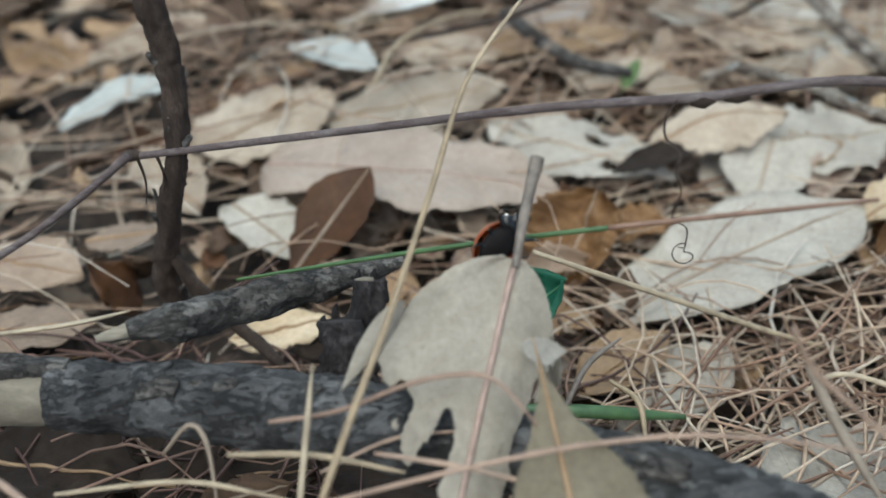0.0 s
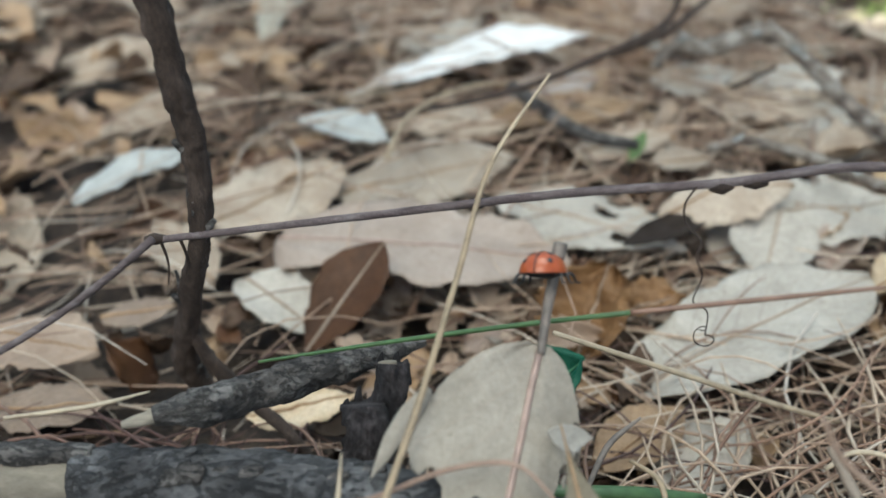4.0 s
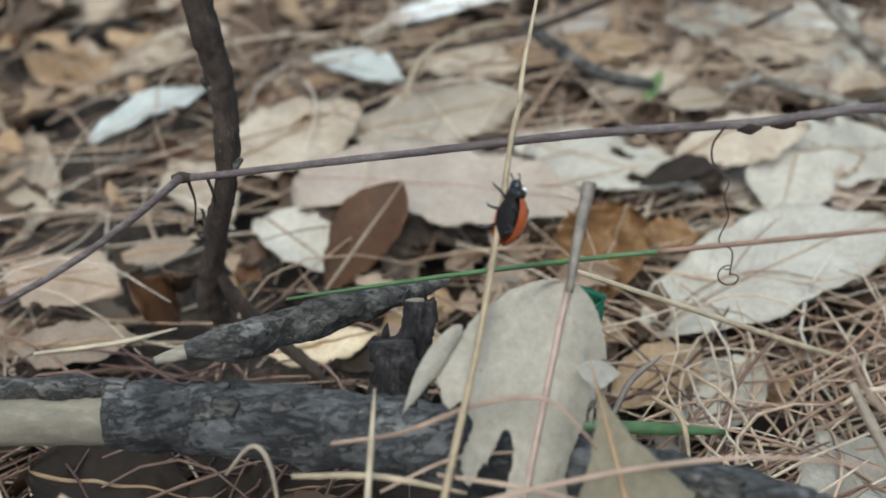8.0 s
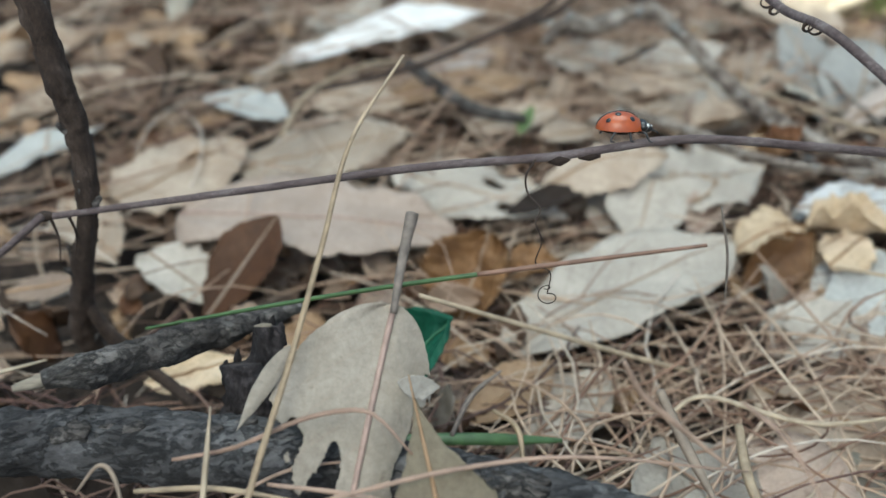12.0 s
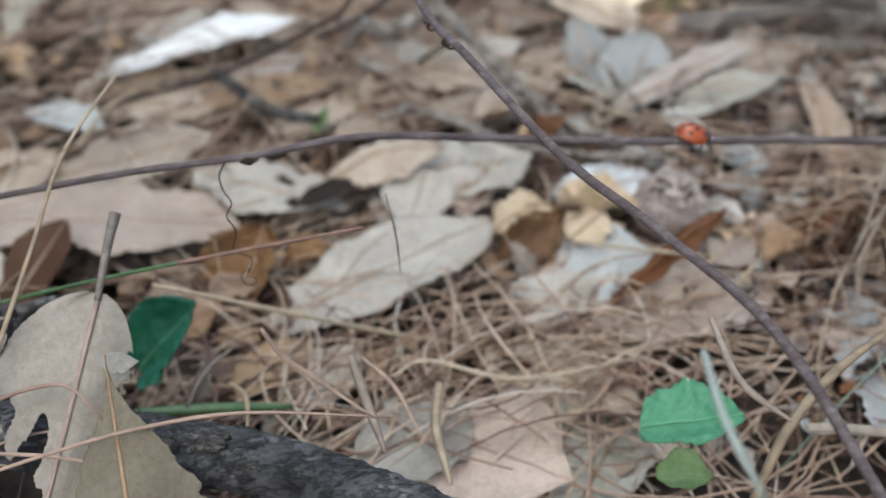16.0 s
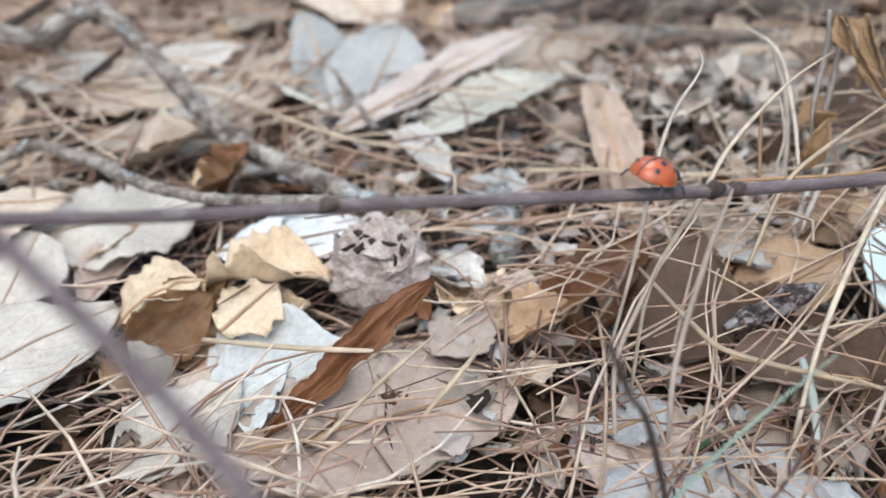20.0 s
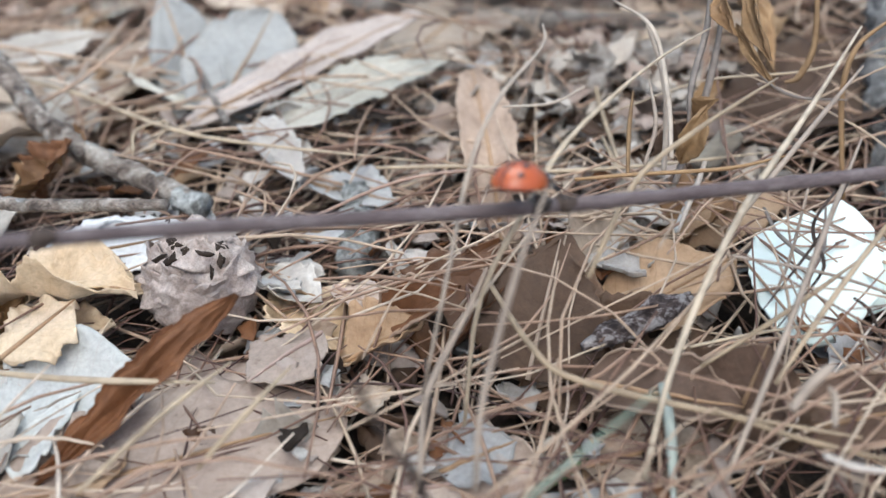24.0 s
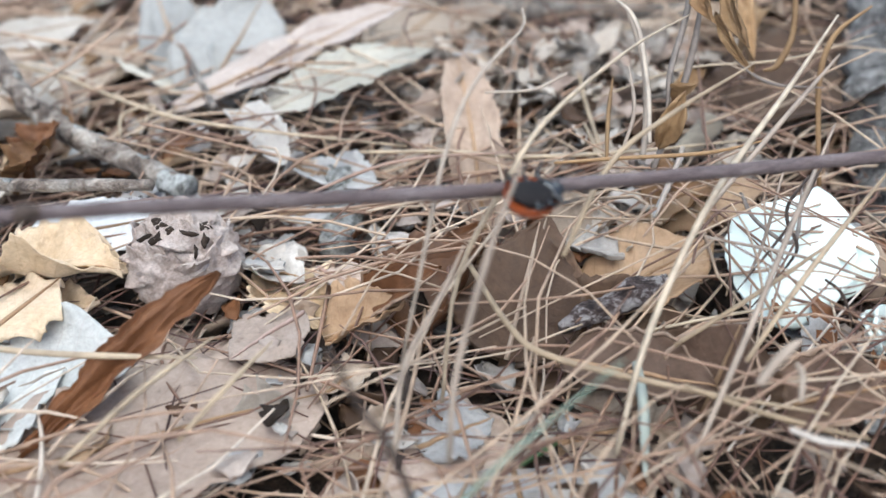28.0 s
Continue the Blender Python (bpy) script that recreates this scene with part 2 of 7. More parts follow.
MAT = {
    "grey": leaf_material("leaf_grey_beige", (0.485, 0.452, 0.398), (0.355, 0.322, 0.275), (0.20, 0.15, 0.11)),
    "pink": leaf_material("leaf_pink_beige", (0.49, 0.405, 0.34), (0.38, 0.305, 0.25), (0.30, 0.21, 0.17)),
    "dusk": leaf_material("leaf_dusky_pink", (0.40, 0.325, 0.27), (0.31, 0.245, 0.20), (0.26, 0.18, 0.14), veins=0.4),
    "rosy": leaf_material("leaf_rosy_grey", (0.44, 0.385, 0.345), (0.345, 0.295, 0.26), (0.30, 0.24, 0.20), veins=0.35),
    "beige": leaf_material("leaf_beige", (0.47, 0.40, 0.32), (0.33, 0.26, 0.195), (0.20, 0.13, 0.09)),
    "olive": leaf_material("leaf_olive_grey", (0.46, 0.445, 0.385), (0.35, 0.335, 0.28), (0.54, 0.51, 0.44), veins=0.8),
    "bleached": leaf_material("leaf_bleached_white", (0.70, 0.71, 0.71), (0.58, 0.585, 0.58), (0.50, 0.47, 0.45), veins=0.35),
    "silver": leaf_material("leaf_silver_grey", (0.385, 0.385, 0.365), (0.305, 0.305, 0.29), (0.24, 0.22, 0.20), veins=0.4),
    "bluegrey": leaf_material("leaf_blue_grey", (0.40, 0.405, 0.40), (0.32, 0.32, 0.315), (0.26, 0.24, 0.23), veins=0.3),
    "white": leaf_material("leaf_bleached", (0.535, 0.555, 0.535), (0.43, 0.435, 0.415), (0.40, 0.36, 0.33), veins=0.5),
    "cream": leaf_material("leaf_cream", (0.72, 0.60, 0.44), (0.50, 0.37, 0.22), (0.35, 0.22, 0.10), veins=0.3),
    "tan": leaf_material("leaf_tan", (0.44, 0.315, 0.20), (0.30, 0.195, 0.11), (0.20, 0.12, 0.06)),
    "brown": leaf_material("leaf_brown", (0.112, 0.052, 0.022), (0.062, 0.029, 0.013), (0.06, 0.03, 0.015), rough=0.5),
    "dark": leaf_material("leaf_dark_brown", (0.125, 0.078, 0.048), (0.062, 0.038, 0.023), (0.05, 0.03, 0.02)),
    "umber": leaf_material("leaf_umber", (0.15, 0.098, 0.068), (0.085, 0.054, 0.037), (0.20, 0.14, 0.10), veins=0.35),
    "gold": leaf_material("leaf_golden", (0.27, 0.155, 0.068), (0.12, 0.062, 0.027), (0.12, 0.06, 0.02), rough=0.5),
    "stand": leaf_material("leaf_standing", (0.315, 0.285, 0.24), (0.238, 0.213, 0.175), (0.33, 0.20, 0.15), veins=0.12, rough=0.5),
    "torn": leaf_material("leaf_torn_white", (0.50, 0.48, 0.445), (0.40, 0.38, 0.35), (0.40, 0.36, 0.33), veins=0.05),
    "corner": leaf_material("leaf_pale_corner", (0.42, 0.395, 0.35), (0.34, 0.315, 0.275), (0.33, 0.28, 0.24), veins=0.05),
    "stand_dark": leaf_material("leaf_standing_dark", (0.24, 0.205, 0.145), (0.16, 0.135, 0.092), (0.10, 0.07, 0.04), veins=0.15),
    "green": leaf_material("leaf_green", (0.028, 0.135, 0.078), (0.012, 0.075, 0.042), (0.012, 0.06, 0.032), rough=0.5, veins=0.8),
    "green_light": leaf_material("leaf_light_green", (0.115, 0.31, 0.17), (0.075, 0.22, 0.115), (0.17, 0.37, 0.22), rough=0.5, veins=0.6),
    "petal": plain_material("petal_white", (0.73, 0.83, 0.79), 0.55, 0.05, 160.0, 0.25, 0.0006),
    "bark": bark_material("bark_grey", [(0.34, (0.018, 0.016, 0.016)), (0.50, (0.072, 0.069, 0.070)), (0.66, (0.185, 0.18, 0.18))], 120.0, (0.5, 1, 1), 1.0, 0.0016, 0.5),
    "bark_dark": bark_material("bark_dark", [(0.34, (0.022, 0.018, 0.016)), (0.50, (0.100, 0.088, 0.080)), (0.66, (0.26, 0.24, 0.22))], 170.0, (0.5, 1, 1), 1.0, 0.0016, 0.45),
    "charred": bark_material("wood_black", [(0.3, (0.008, 0.007, 0.007)), (0.5, (0.030, 0.024, 0.025)), (0.68, (0.12, 0.10, 0.10))], 220.0, (1, 1, 0.35)),
    "stick": bark_material("stick_brown", [(0.3, (0.022, 0.013, 0.009)), (0.55, (0.066, 0.044, 0.032)), (0.75, (0.135, 0.10, 0.08))], 260.0, (1, 1, 0.4), 0.6, 0.0006),
    "branch": bark_material("branch_lichen", [(0.34, (0.045, 0.032, 0.025)), (0.47, (0.22, 0.175, 0.14)), (0.60, (0.45, 0.41, 0.355))], 210.0, (0.6, 1, 1), 0.8, 0.0008),
    "wood": bark_material("bare_wood", [(0.25, (0.10, 0.082, 0.057)), (0.5, (0.215, 0.185, 0.14)), (0.75, (0.34, 0.30, 0.24))], 90.0, (0.4, 1, 1), 0.4, 0.0006, 0.92),
    "twig": bark_material("twig_purple_grey", [(0.3, (0.075, 0.050, 0.049)), (0.52, (0.165, 0.128, 0.125)), (0.75, (0.32, 0.28, 0.27))], 420.0, (0.25, 1, 1), 0.6, 0.0004),
    "bark_silver": bark_material("bark_silvery", [(0.36, (0.028, 0.024, 0.022)), (0.47, (0.17, 0.165, 0.16)), (0.62, (0.40, 0.395, 0.38))], 260.0, (0.6, 1, 1), 1.0, 0.0014),
    "lichen": bark_material("lichen_grey", [(0.35, (0.07, 0.065, 0.055)), (0.48, (0.30, 0.305, 0.285)), (0.62, (0.58, 0.59, 0.56))], 420.0, (1, 1, 1), 0.8, 0.0006),
    "debris": bark_material("debris_grey", [(0.3, (0.15, 0.115, 0.09)), (0.48, (0.40, 0.345, 0.29)), (0.68, (0.64, 0.59, 0.53))], 300.0, (1, 1, 1), 1.0, 0.001),
    "cone": bark_material("cone_scales", [(0.3, (0.26, 0.19, 0.155)), (0.48, (0.50, 0.41, 0.355)), (0.68, (0.66, 0.58, 0.52))], 300.0, (1, 1, 1), 0.7, 0.0006),
    "needle": needle_material("needle_dry", [(0.0, (0.14, 0.072, 0.045)), (0.2, (0.27, 0.165, 0.11)), (0.45, (0.40, 0.28, 0.195)), (0.7, (0.49, 0.365, 0.26)), (0.9, (0.55, 0.45, 0.345)), (1.0, (0.60, 0.53, 0.45))]),
    "needle_brown": needle_material("needle_brown", [(0.0, (0.10, 0.048, 0.032)), (0.25, (0.23, 0.135, 0.088)), (0.5, (0.34, 0.225, 0.15)), (0.75, (0.43, 0.315, 0.215)), (1.0, (0.53, 0.43, 0.32))]),
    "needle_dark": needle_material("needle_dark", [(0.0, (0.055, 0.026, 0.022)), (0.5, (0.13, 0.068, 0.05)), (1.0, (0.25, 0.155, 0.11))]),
    "straw": needle_material("straw", [(0.0, (0.29, 0.215, 0.13)), (0.5, (0.40, 0.315, 0.21)), (1.0, (0.49, 0.41, 0.30))], 0.5, False),
    "needle_single": needle_material("needle_red_brown", [(0.0, (0.22, 0.125, 0.085)), (0.5, (0.30, 0.195, 0.14)), (1.0, (0.38, 0.27, 0.20))], 0.5, False),
    "bleached_straw": needle_material("straw_bleached", [(0.0, (0.42, 0.37, 0.31)), (1.0, (0.54, 0.49, 0.43))], 0.5, False),
    "grey_straw": needle_material("straw_grey", [(0.0, (0.24, 0.185, 0.135)), (0.5, (0.33, 0.265, 0.205)), (1.0, (0.43, 0.365, 0.29))], 0.55, False),
    "moss": leaf_material("leaf_moss_green", (0.14, 0.20, 0.08), (0.08, 0.13, 0.05), (0.2, 0.25, 0.12), veins=0.3),
    "blade": plain_material("green_blade", (0.075, 0.135, 0.05), 0.4, 0.3, 300.0, 0.2),
    "mint": plain_material("green_grey_blade", (0.20, 0.265, 0.20), 0.45, 0.15, 300.0, 0.2),
    "pale_blade": plain_material("pale_blade", (0.32, 0.35, 0.30), 0.45, 0.12, 300.0, 0.2),
    "stalk": plain_material("leaf_stalk", (0.175, 0.145, 0.12), 0.6, 0.35, 600.0, 0.5, 0.0003),
    "rib": plain_material("pink_midrib", (0.36, 0.255, 0.21), 0.5, 0.2, 500.0, 0.4, 0.0002),
    "red": plain_material("wing_case_red", (0.36, 0.075, 0.016), 0.32, 0.15, 900.0, 0.08, 0.0001, 0.25),
    "black": plain_material("shell_black", (0.012, 0.012, 0.013), 0.3, 0.3, 900.0, 0.2, 0.0001, 0.3),
    "black_matt": plain_material("underside_black", (0.014, 0.012, 0.012), 0.75, 0.3, 900.0, 0.5, 0.0002),
    # near-black brown that carries shade under the log and in hollows as colour
    "rotten": leaf_material("leaf_shade_dark", (0.036, 0.024, 0.016), (0.018, 0.012, 0.009), (0.03, 0.02, 0.012), rough=0.8),
    "rust": leaf_material("leaf_rust", (0.215, 0.098, 0.042), (0.12, 0.054, 0.024), (0.10, 0.05, 0.02), veins=0.2),
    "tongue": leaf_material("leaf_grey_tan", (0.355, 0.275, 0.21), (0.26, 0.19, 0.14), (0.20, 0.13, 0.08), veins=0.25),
    "dry_grass": leaf_material("dry_grass_leaf", (0.34, 0.225, 0.115), (0.17, 0.10, 0.045), (0.12, 0.07, 0.03), veins=0.3),
    "log_grey": bark_material("log_weathered", [(0.3, (0.05, 0.04, 0.033)), (0.5, (0.19, 0.165, 0.14)), (0.68, (0.38, 0.35, 0.31))], 110.0, (0.4, 1, 1), 0.9, 0.0014),
    "flaky": bark_material("bark_flaky", [(0.40, (0.03, 0.018, 0.015)), (0.50, (0.12, 0.085, 0.075)), (0.56, (0.50, 0.46, 0.44))], 420.0, (0.7, 1, 1), 1.0, 0.0008),
    "shell_white": plain_material("shell_white", (0.75, 0.74, 0.70), 0.4, 0.05),
    "soil": bark_material("soil_litter", [(0.3, (0.016, 0.010, 0.007)), (0.5, (0.055, 0.036, 0.024)), (0.7, (0.15, 0.105, 0.07))], 160.0, (1, 1, 1), 1.0, 0.002),
    # pale yellow with some of the patch's sunlight put into the colour
    "sunny": leaf_material("leaf_sunlit_dry", (0.62, 0.54, 0.34), (0.50, 0.41, 0.24), (0.4, 0.3, 0.15), veins=0.2),
}


# ---- builders ----
def mesh_object(name, verts, faces, material, parent=None, label="", uvs=None, smooth=True):
    me = bpy.data.meshes.new(name)
    me.from_pydata(verts, [], faces)
    me.validate()
    if uvs is not None:
        layer = me.uv_layers.new(name="uv")
        index = np.empty(len(me.loops), np.int32)
        me.loops.foreach_get("vertex_index", index)
        layer.data.foreach_set("uv", np.asarray(uvs, np.float32)[index].ravel())
    if smooth:
        me.polygons.foreach_set("use_smooth", np.ones(len(me.polygons), bool))
    me.materials.append(material)
    ob = new(name, me)
    if parent is not None:
        ob.parent = parent
    if label:
        ob["label"] = label
    return ob


def thing(name, label, category, at=(0, 0, 0), group="", kind=""):
    ob = new(name)
    ob.empty_display_size = 0.005
    ob.matrix_basis = Matrix.Translation(at)
    return tagged(ob, label, category, group, kind)


def smooth_line(points, count):
    """count points along a Catmull-Rom line through the given ones."""
    p = np.asarray(points, float)
    if len(p) == 2:
        return p[0] + np.linspace(0, 1, count)[:, None] * (p[1] - p[0])
    p = np.vstack([2 * p[0] - p[1], p, 2 * p[-1] - p[-2]])
    s = np.linspace(0, len(p) - 3, count)
    i = np.minimum(s.astype(int), len(p) - 4)
    u = (s - i)[:, None]
    a, b, c, d = p[i], p[i + 1], p[i + 2], p[i + 3]
    return 0.5 * (2 * b + (c - a) * u + (2 * a - 5 * b + 4 * c - d) * u ** 2 + (3 * b - a - 3 * c + d) * u ** 3)


def tube_data(line, radii, sides=8, rough=0.0, seed=0, flat=1.0, close=True):
    """Vertices and faces of a round rod along a line; rough: how uneven its skin is, as a share of its radius."""
    line = np.asarray(line, float)
    n = len(line)
    radii = np.interp(np.linspace(0, 1, n), np.linspace(0, 1, len(radii)), radii)
    tangent = np.gradient(line, axis=0)
    tangent /= np.linalg.norm(tangent, axis=1)[:, None] + 1e-12
    up = np.array((0.0, 0.0, 1.0)) if abs(tangent[0][2]) < 0.9 else np.array((1.0, 0.0, 0.0))
    verts, rng = [], np.random.default_rng(seed)
    ph = rng.uniform(0, 6.28, 4)
    for i in range(n):
        side = np.cross(tangent[i], up)
        side /= np.linalg.norm(side) + 1e-12
        up = np.cross(side, tangent[i])
        for k in range(sides):
            a = 2 * math.pi * k / sides
            r = radii[i]
            if rough:
                v = Vector((line[i][0] * 260 + math.cos(a) * 1.3 + ph[0], line[i][1] * 260 + math.sin(a) * 1.3, line[i][2] * 260 + ph[1]))
                r *= 1 + rough * (noise.noise(v) + 0.6 * noise.noise(v * 2.7) + 0.35 * noise.noise(v * 6.1))
            verts.append(line[i] + r * (math.cos(a) * side + math.sin(a) * up * flat))
    faces = [(i * sides + k, i * sides + (k + 1) % sides, (i + 1) * sides + (k + 1) % sides, (i + 1) * sides + k) for i in range(n - 1) for k in range(sides)]
    if close:
        faces += [tuple(range(sides))[::-1], tuple((n - 1) * sides + k for k in range(sides))]
    return verts, faces


def rod(name, points, radii, material, parent=None, label="", sides=8, count=24, rough=0.0, seed=0, flat=1.0):
    v, f = tube_data(smooth_line(points, count), radii, sides, rough, seed, flat)
    return mesh_object(name, v, f, material, parent, label)


def leaf_data(length, left, right, blunt=1.0, curl=0.0, cup=0.0, wave=0.0, ragged=0.04, teeth=0.0, bites=(), seed=0, nu=34, nv=18, thick=0.00022, fold=0.0, point=0.0, square=1.0, margin=0.15):
    """A leaf along +x with its face to +z: half widths left (+y) and right (-y), bent along (curl) and across (cup), with
    a wavy blade, ragged or toothed edges and bites (u, v, ru, rv) torn out; u runs along it, v across from -1 to 1."""
    rng = np.random.default_rng(seed)
    o = Vector(rng.uniform(-50, 50, 3))
    top, uvs = [], []
    for i in range(nu + 1):
        u = i / nu
        w = max(math.sin(math.pi * min(max(u, 0.004), 0.996) ** blunt), 0.0) ** (square * (0.66 + 0.45 * u * u)) * (1 - u) ** point
        for j in range(nv + 1):
            v = 2 * j / nv - 1
            half = left if v > 0 else right
            edge = 1 + ragged * 2.2 * noise.noise(o + Vector((u * 9, 3 * (v > 0), 0))) + ragged * 1.2 * noise.noise(o + Vector((u * 31, 7 * (v > 0), 2)))
            edge += teeth * (abs((u * 11) % 1 - 0.5) * 2 - 0.5) + 0.018 * (abs((u * 37) % 1 - 0.5) * 2 - 0.5)
            edge += 0.10 * min(0, noise.noise(o + Vector((u * 5.5, 11 * (v > 0), 4))) + 0.1)
            y = v * half * w * edge
            a = curl * (u - 0.5)
            x = length * (math.sin(a) / curl if abs(curl) > 1e-3 else u - 0.5)
            z = length * ((math.cos(a) - 1) / curl if abs(curl) > 1e-3 else 0.0)
            z += cup * (abs(y) / max(left, right)) ** 1.7 * max(left, right) + fold * abs(y)
            z += margin * max(left, right) * v ** 4 * (noise.noise(o + Vector((u * 8, 3 * (v > 0), 7))) + 0.5 * noise.noise(o + Vector((u * 19, 5 * (v > 0), 8))))
            z += wave * length * (noise.noise(o + Vector((u * 3.1, v * 1.6, 5))) + 0.4 * noise.noise(o + Vector((u * 8, v * 4, 9))))
            z -= length * (math.cos(0.5 * curl) - 1) / curl if abs(curl) > 1e-3 else 0.0
            top.append((x + length * 0.5, y, z))
            uvs.append((u, v * 0.5 + 0.5))
    faces = []
    for i in range(nu):
        for j in range(nv):
            u, v = (i + 0.5) / nu, 2 * (j + 0.5) / nv - 1
            if any(((u - bu) / ru) ** 2 + ((v - bv) / rv) ** 2 < 1 + 0.5 * noise.noise(o + Vector((u * 14, v * 9, 1))) for bu, bv, ru, rv in bites):
                continue
            a = i * (nv + 1) + j
            faces.append((a, a + nv + 1, a + nv + 2, a + 1))
    n = len(top)
    edges = {}
    for f in faces:
        for k in range(4):
            e = (f[k], f[(k + 1) % 4])
            edges[e] = edges.get(e, 0) + 1
    rim = [(a + n, b + n, b, a) for a, b in edges if (b, a) not in edges]
    under = [(x, y, z - thick) for x, y, z in top]
    return top + under, faces + [tuple(q + n for q in f[::-1]) for f in faces] + rim, uvs + uvs


def stance(at, ahead, up):
    """A pose at a place, with +x ahead and +z as near to up as it goes."""
    x = Vector(ahead).normalized()
    y = Vector(up).cross(x).normalized()
    z = x.cross(y)
    return Matrix.Translation(at) @ Matrix((x, y, z)).transposed().to_4x4()


def leaf(base, tip, width, look_of, label, roll=0.0, name="fallen_leaf", rib=True, share=0.5, stalk=0.0, group="", rim="", **shape):
    """A fallen leaf from its stalk end to its tip."""
    base, tip = Vector(base), Vector(tip)
    length = (tip - base).length
    side = (tip - base).cross(Vector((0, 0, 1))).normalized()
    up = side.cross(tip - base).normalized()
    m = stance(base, tip - base, up) @ pose(0, 0, 0, roll)
    ob = thing(name, label, "leaf", group=group)
    ob.matrix_basis = m
    seed = shape.pop("seed", int(abs(base.x * 7919 + base.y * 104729 + tip.x * 1299709) * 1000) % 100000)
    v, f, uv = leaf_data(length, width * share, width * (1 - share), seed=seed, **shape)
    mesh_object("blade", v, f, MAT[look_of], ob, uvs=uv)
    nv, nu = shape.get("nv", 18), shape.get("nu", 34)
    if rim:
        for k in (0, nv):
            ev, ef = tube_data([v[i * (nv + 1) + k] for i in range(1, nu)], [0.00012, 0.00026, 0.00034, 0.00026, 0.0001], 5)
            mesh_object("curled_rim", ev, ef, MAT[rim], ob, "paler rolled edge")
    if rib:
        mid = [v[i * (nv + 1) + nv // 2] for i in range(nu + 1)]
        line = [(x, y, z + 0.0001) for x, y, z in mid]
        if stalk:
            line = [(-stalk, 0, line[0][2]), (-stalk * 0.5, 0.0004, line[0][2])] + line
        rv, rf = tube_data(line, [0.00042, 0.00034, 0.00012], 5)
        mesh_object("midrib", rv, rf, MAT["rib"] if look_of in ("stand", "pink") else MAT[{"green": "green_light", "green_light": "green_light", "dark": "beige", "brown": "beige", "gold": "beige", "grey": "beige", "white": "grey", "olive": "grey"}.get(look_of, "tan")], ob)
    return ob


def needle(points, radius, look_of, label, name="pine_needle", category="needle", sides=6, count=20, tip=0.4):
    ob = rod(name, points, [radius * 0.8, radius, radius, radius * tip], MAT[look_of], sides=sides, count=count, flat=0.7)
    return tagged(ob, label, category)


# ---- ground ----
def ground_height(x, y):
    v = Vector((x, y, 0))
    return -0.016 + 0.004 * noise.noise(v * 14) + 0.0022 * noise.noise(v * 47) + 0.0012 * noise.noise(v * 130)


def build_ground():
    n = 150
    s = np.linspace(-1, 1, n)
    reach = np.sign(s) * (0.45 * np.abs(s) + 60 * np.abs(s) ** 14)
    verts = [(0.1 + x, 0.25 + y, ground_height(x, y) if abs(x) < 2 and abs(y) < 2 else -0.016) for y in reach for x in reach]
    faces = [(j * n + i, j * n + i + 1, (j + 1) * n + i + 1, (j + 1) * n + i) for j in range(n - 1) for i in range(n - 1)]
    tagged(mesh_object("ground", verts, faces, MAT["soil"]), "brown forest soil under leaf litter", "ground", kind="structure")


build_ground()


def litter(name, count, area, z, length, radius, look_of, label, seed, lift=0.35, kind_name="needles"):
    """Loose pine needles strewn over an area: slim bowed rods, joined."""
    rng = np.random.default_rng(seed)
    verts, faces = [], []
    for _ in range(count):
        x, y = rng.uniform(area[0], area[1]), rng.uniform(area[2], area[3])
        a = rng.uniform(0, math.pi) if rng.random() < 0.55 else rng.normal(0.35, 0.5)
        l = rng.uniform(*length)
        bow, rise = rng.normal(0, 0.16) * (2.2 if rng.random() < 0.2 else 1), rng.normal(0, lift * 0.25)
        z0 = rng.uniform(*z)
        u = np.linspace(-0.5, 0.5, 6)
        px, py = u * l, bow * l * (1 - 4 * u ** 2) * 0.8
        ca, sa = math.cos(a), math.sin(a)
        pz = z0 + rise * u * l + abs(rng.normal(0, 0.05)) * l * (1 - 4 * u ** 2)
        line = np.stack([x + ca * px - sa * py, y + sa * px + ca * py, np.maximum(pz, -0.013)], 1)
        r = rng.uniform(*radius)
        v, f = tube_data(line, [r * 0.7, r, r, r * 0.5], 4, close=False)
        base = len(verts)
        verts += v
        faces += [tuple(q + base for q in g) for g in f]
    return tagged(mesh_object(name, verts, faces, MAT[look_of]), label, kind_name, kind="stuff")


litter("pine_needles", 900, (-0.20, 0.14, 0.08, 0.40), (-0.013, -0.006), (0.02, 0.06), (0.0002, 0.0004), "needle", "dry brown pine needles strewn over the ground", 1)
litter("pine_needles", 640, (0.0, 0.17, 0.07, 0.34), (-0.013, -0.006), (0.02, 0.065), (0.0002, 0.0004), "needle", "dry brown pine needles strewn over the ground", 2)
litter("pine_needles", 700, (0.16, 0.36, 0.07, 0.34), (-0.013, -0.006), (0.02, 0.065), (0.0002, 0.0004), "needle_brown", "dark brown pine needles strewn over the ground", 13)
litter("pine_needles", 240, (-0.10, 0.34, 0.10, 0.34), (-0.004, 0.003), (0.015, 0.055), (0.00016, 0.00028), "needle", "loose pine needles lying over the leaves", 6)
litter("pine_needles", 1400, (-0.35, 0.6, 0.34, 0.95), (-0.012, 0.002), (0.03, 0.08), (0.0003, 0.0005), "needle", "dry brown pine needles farther off", 3)
litter("pine_needles", 210, (0.145, 0.27, 0.095, 0.20), (-0.010, 0.002), (0.025, 0.065), (0.0002, 0.00036), "needle_brown", "tangle of dry straw-coloured needles", 4, 0.9)
# the dark needle colour here paints the shade that the log casts
litter("pine_needles", 260, (-0.11, 0.03, 0.085, 0.135), (-0.012, 0.000), (0.015, 0.05), (0.0002, 0.0004), "needle_dark", "dry needles coloured dark for the shade of the log", 10, 0.6)
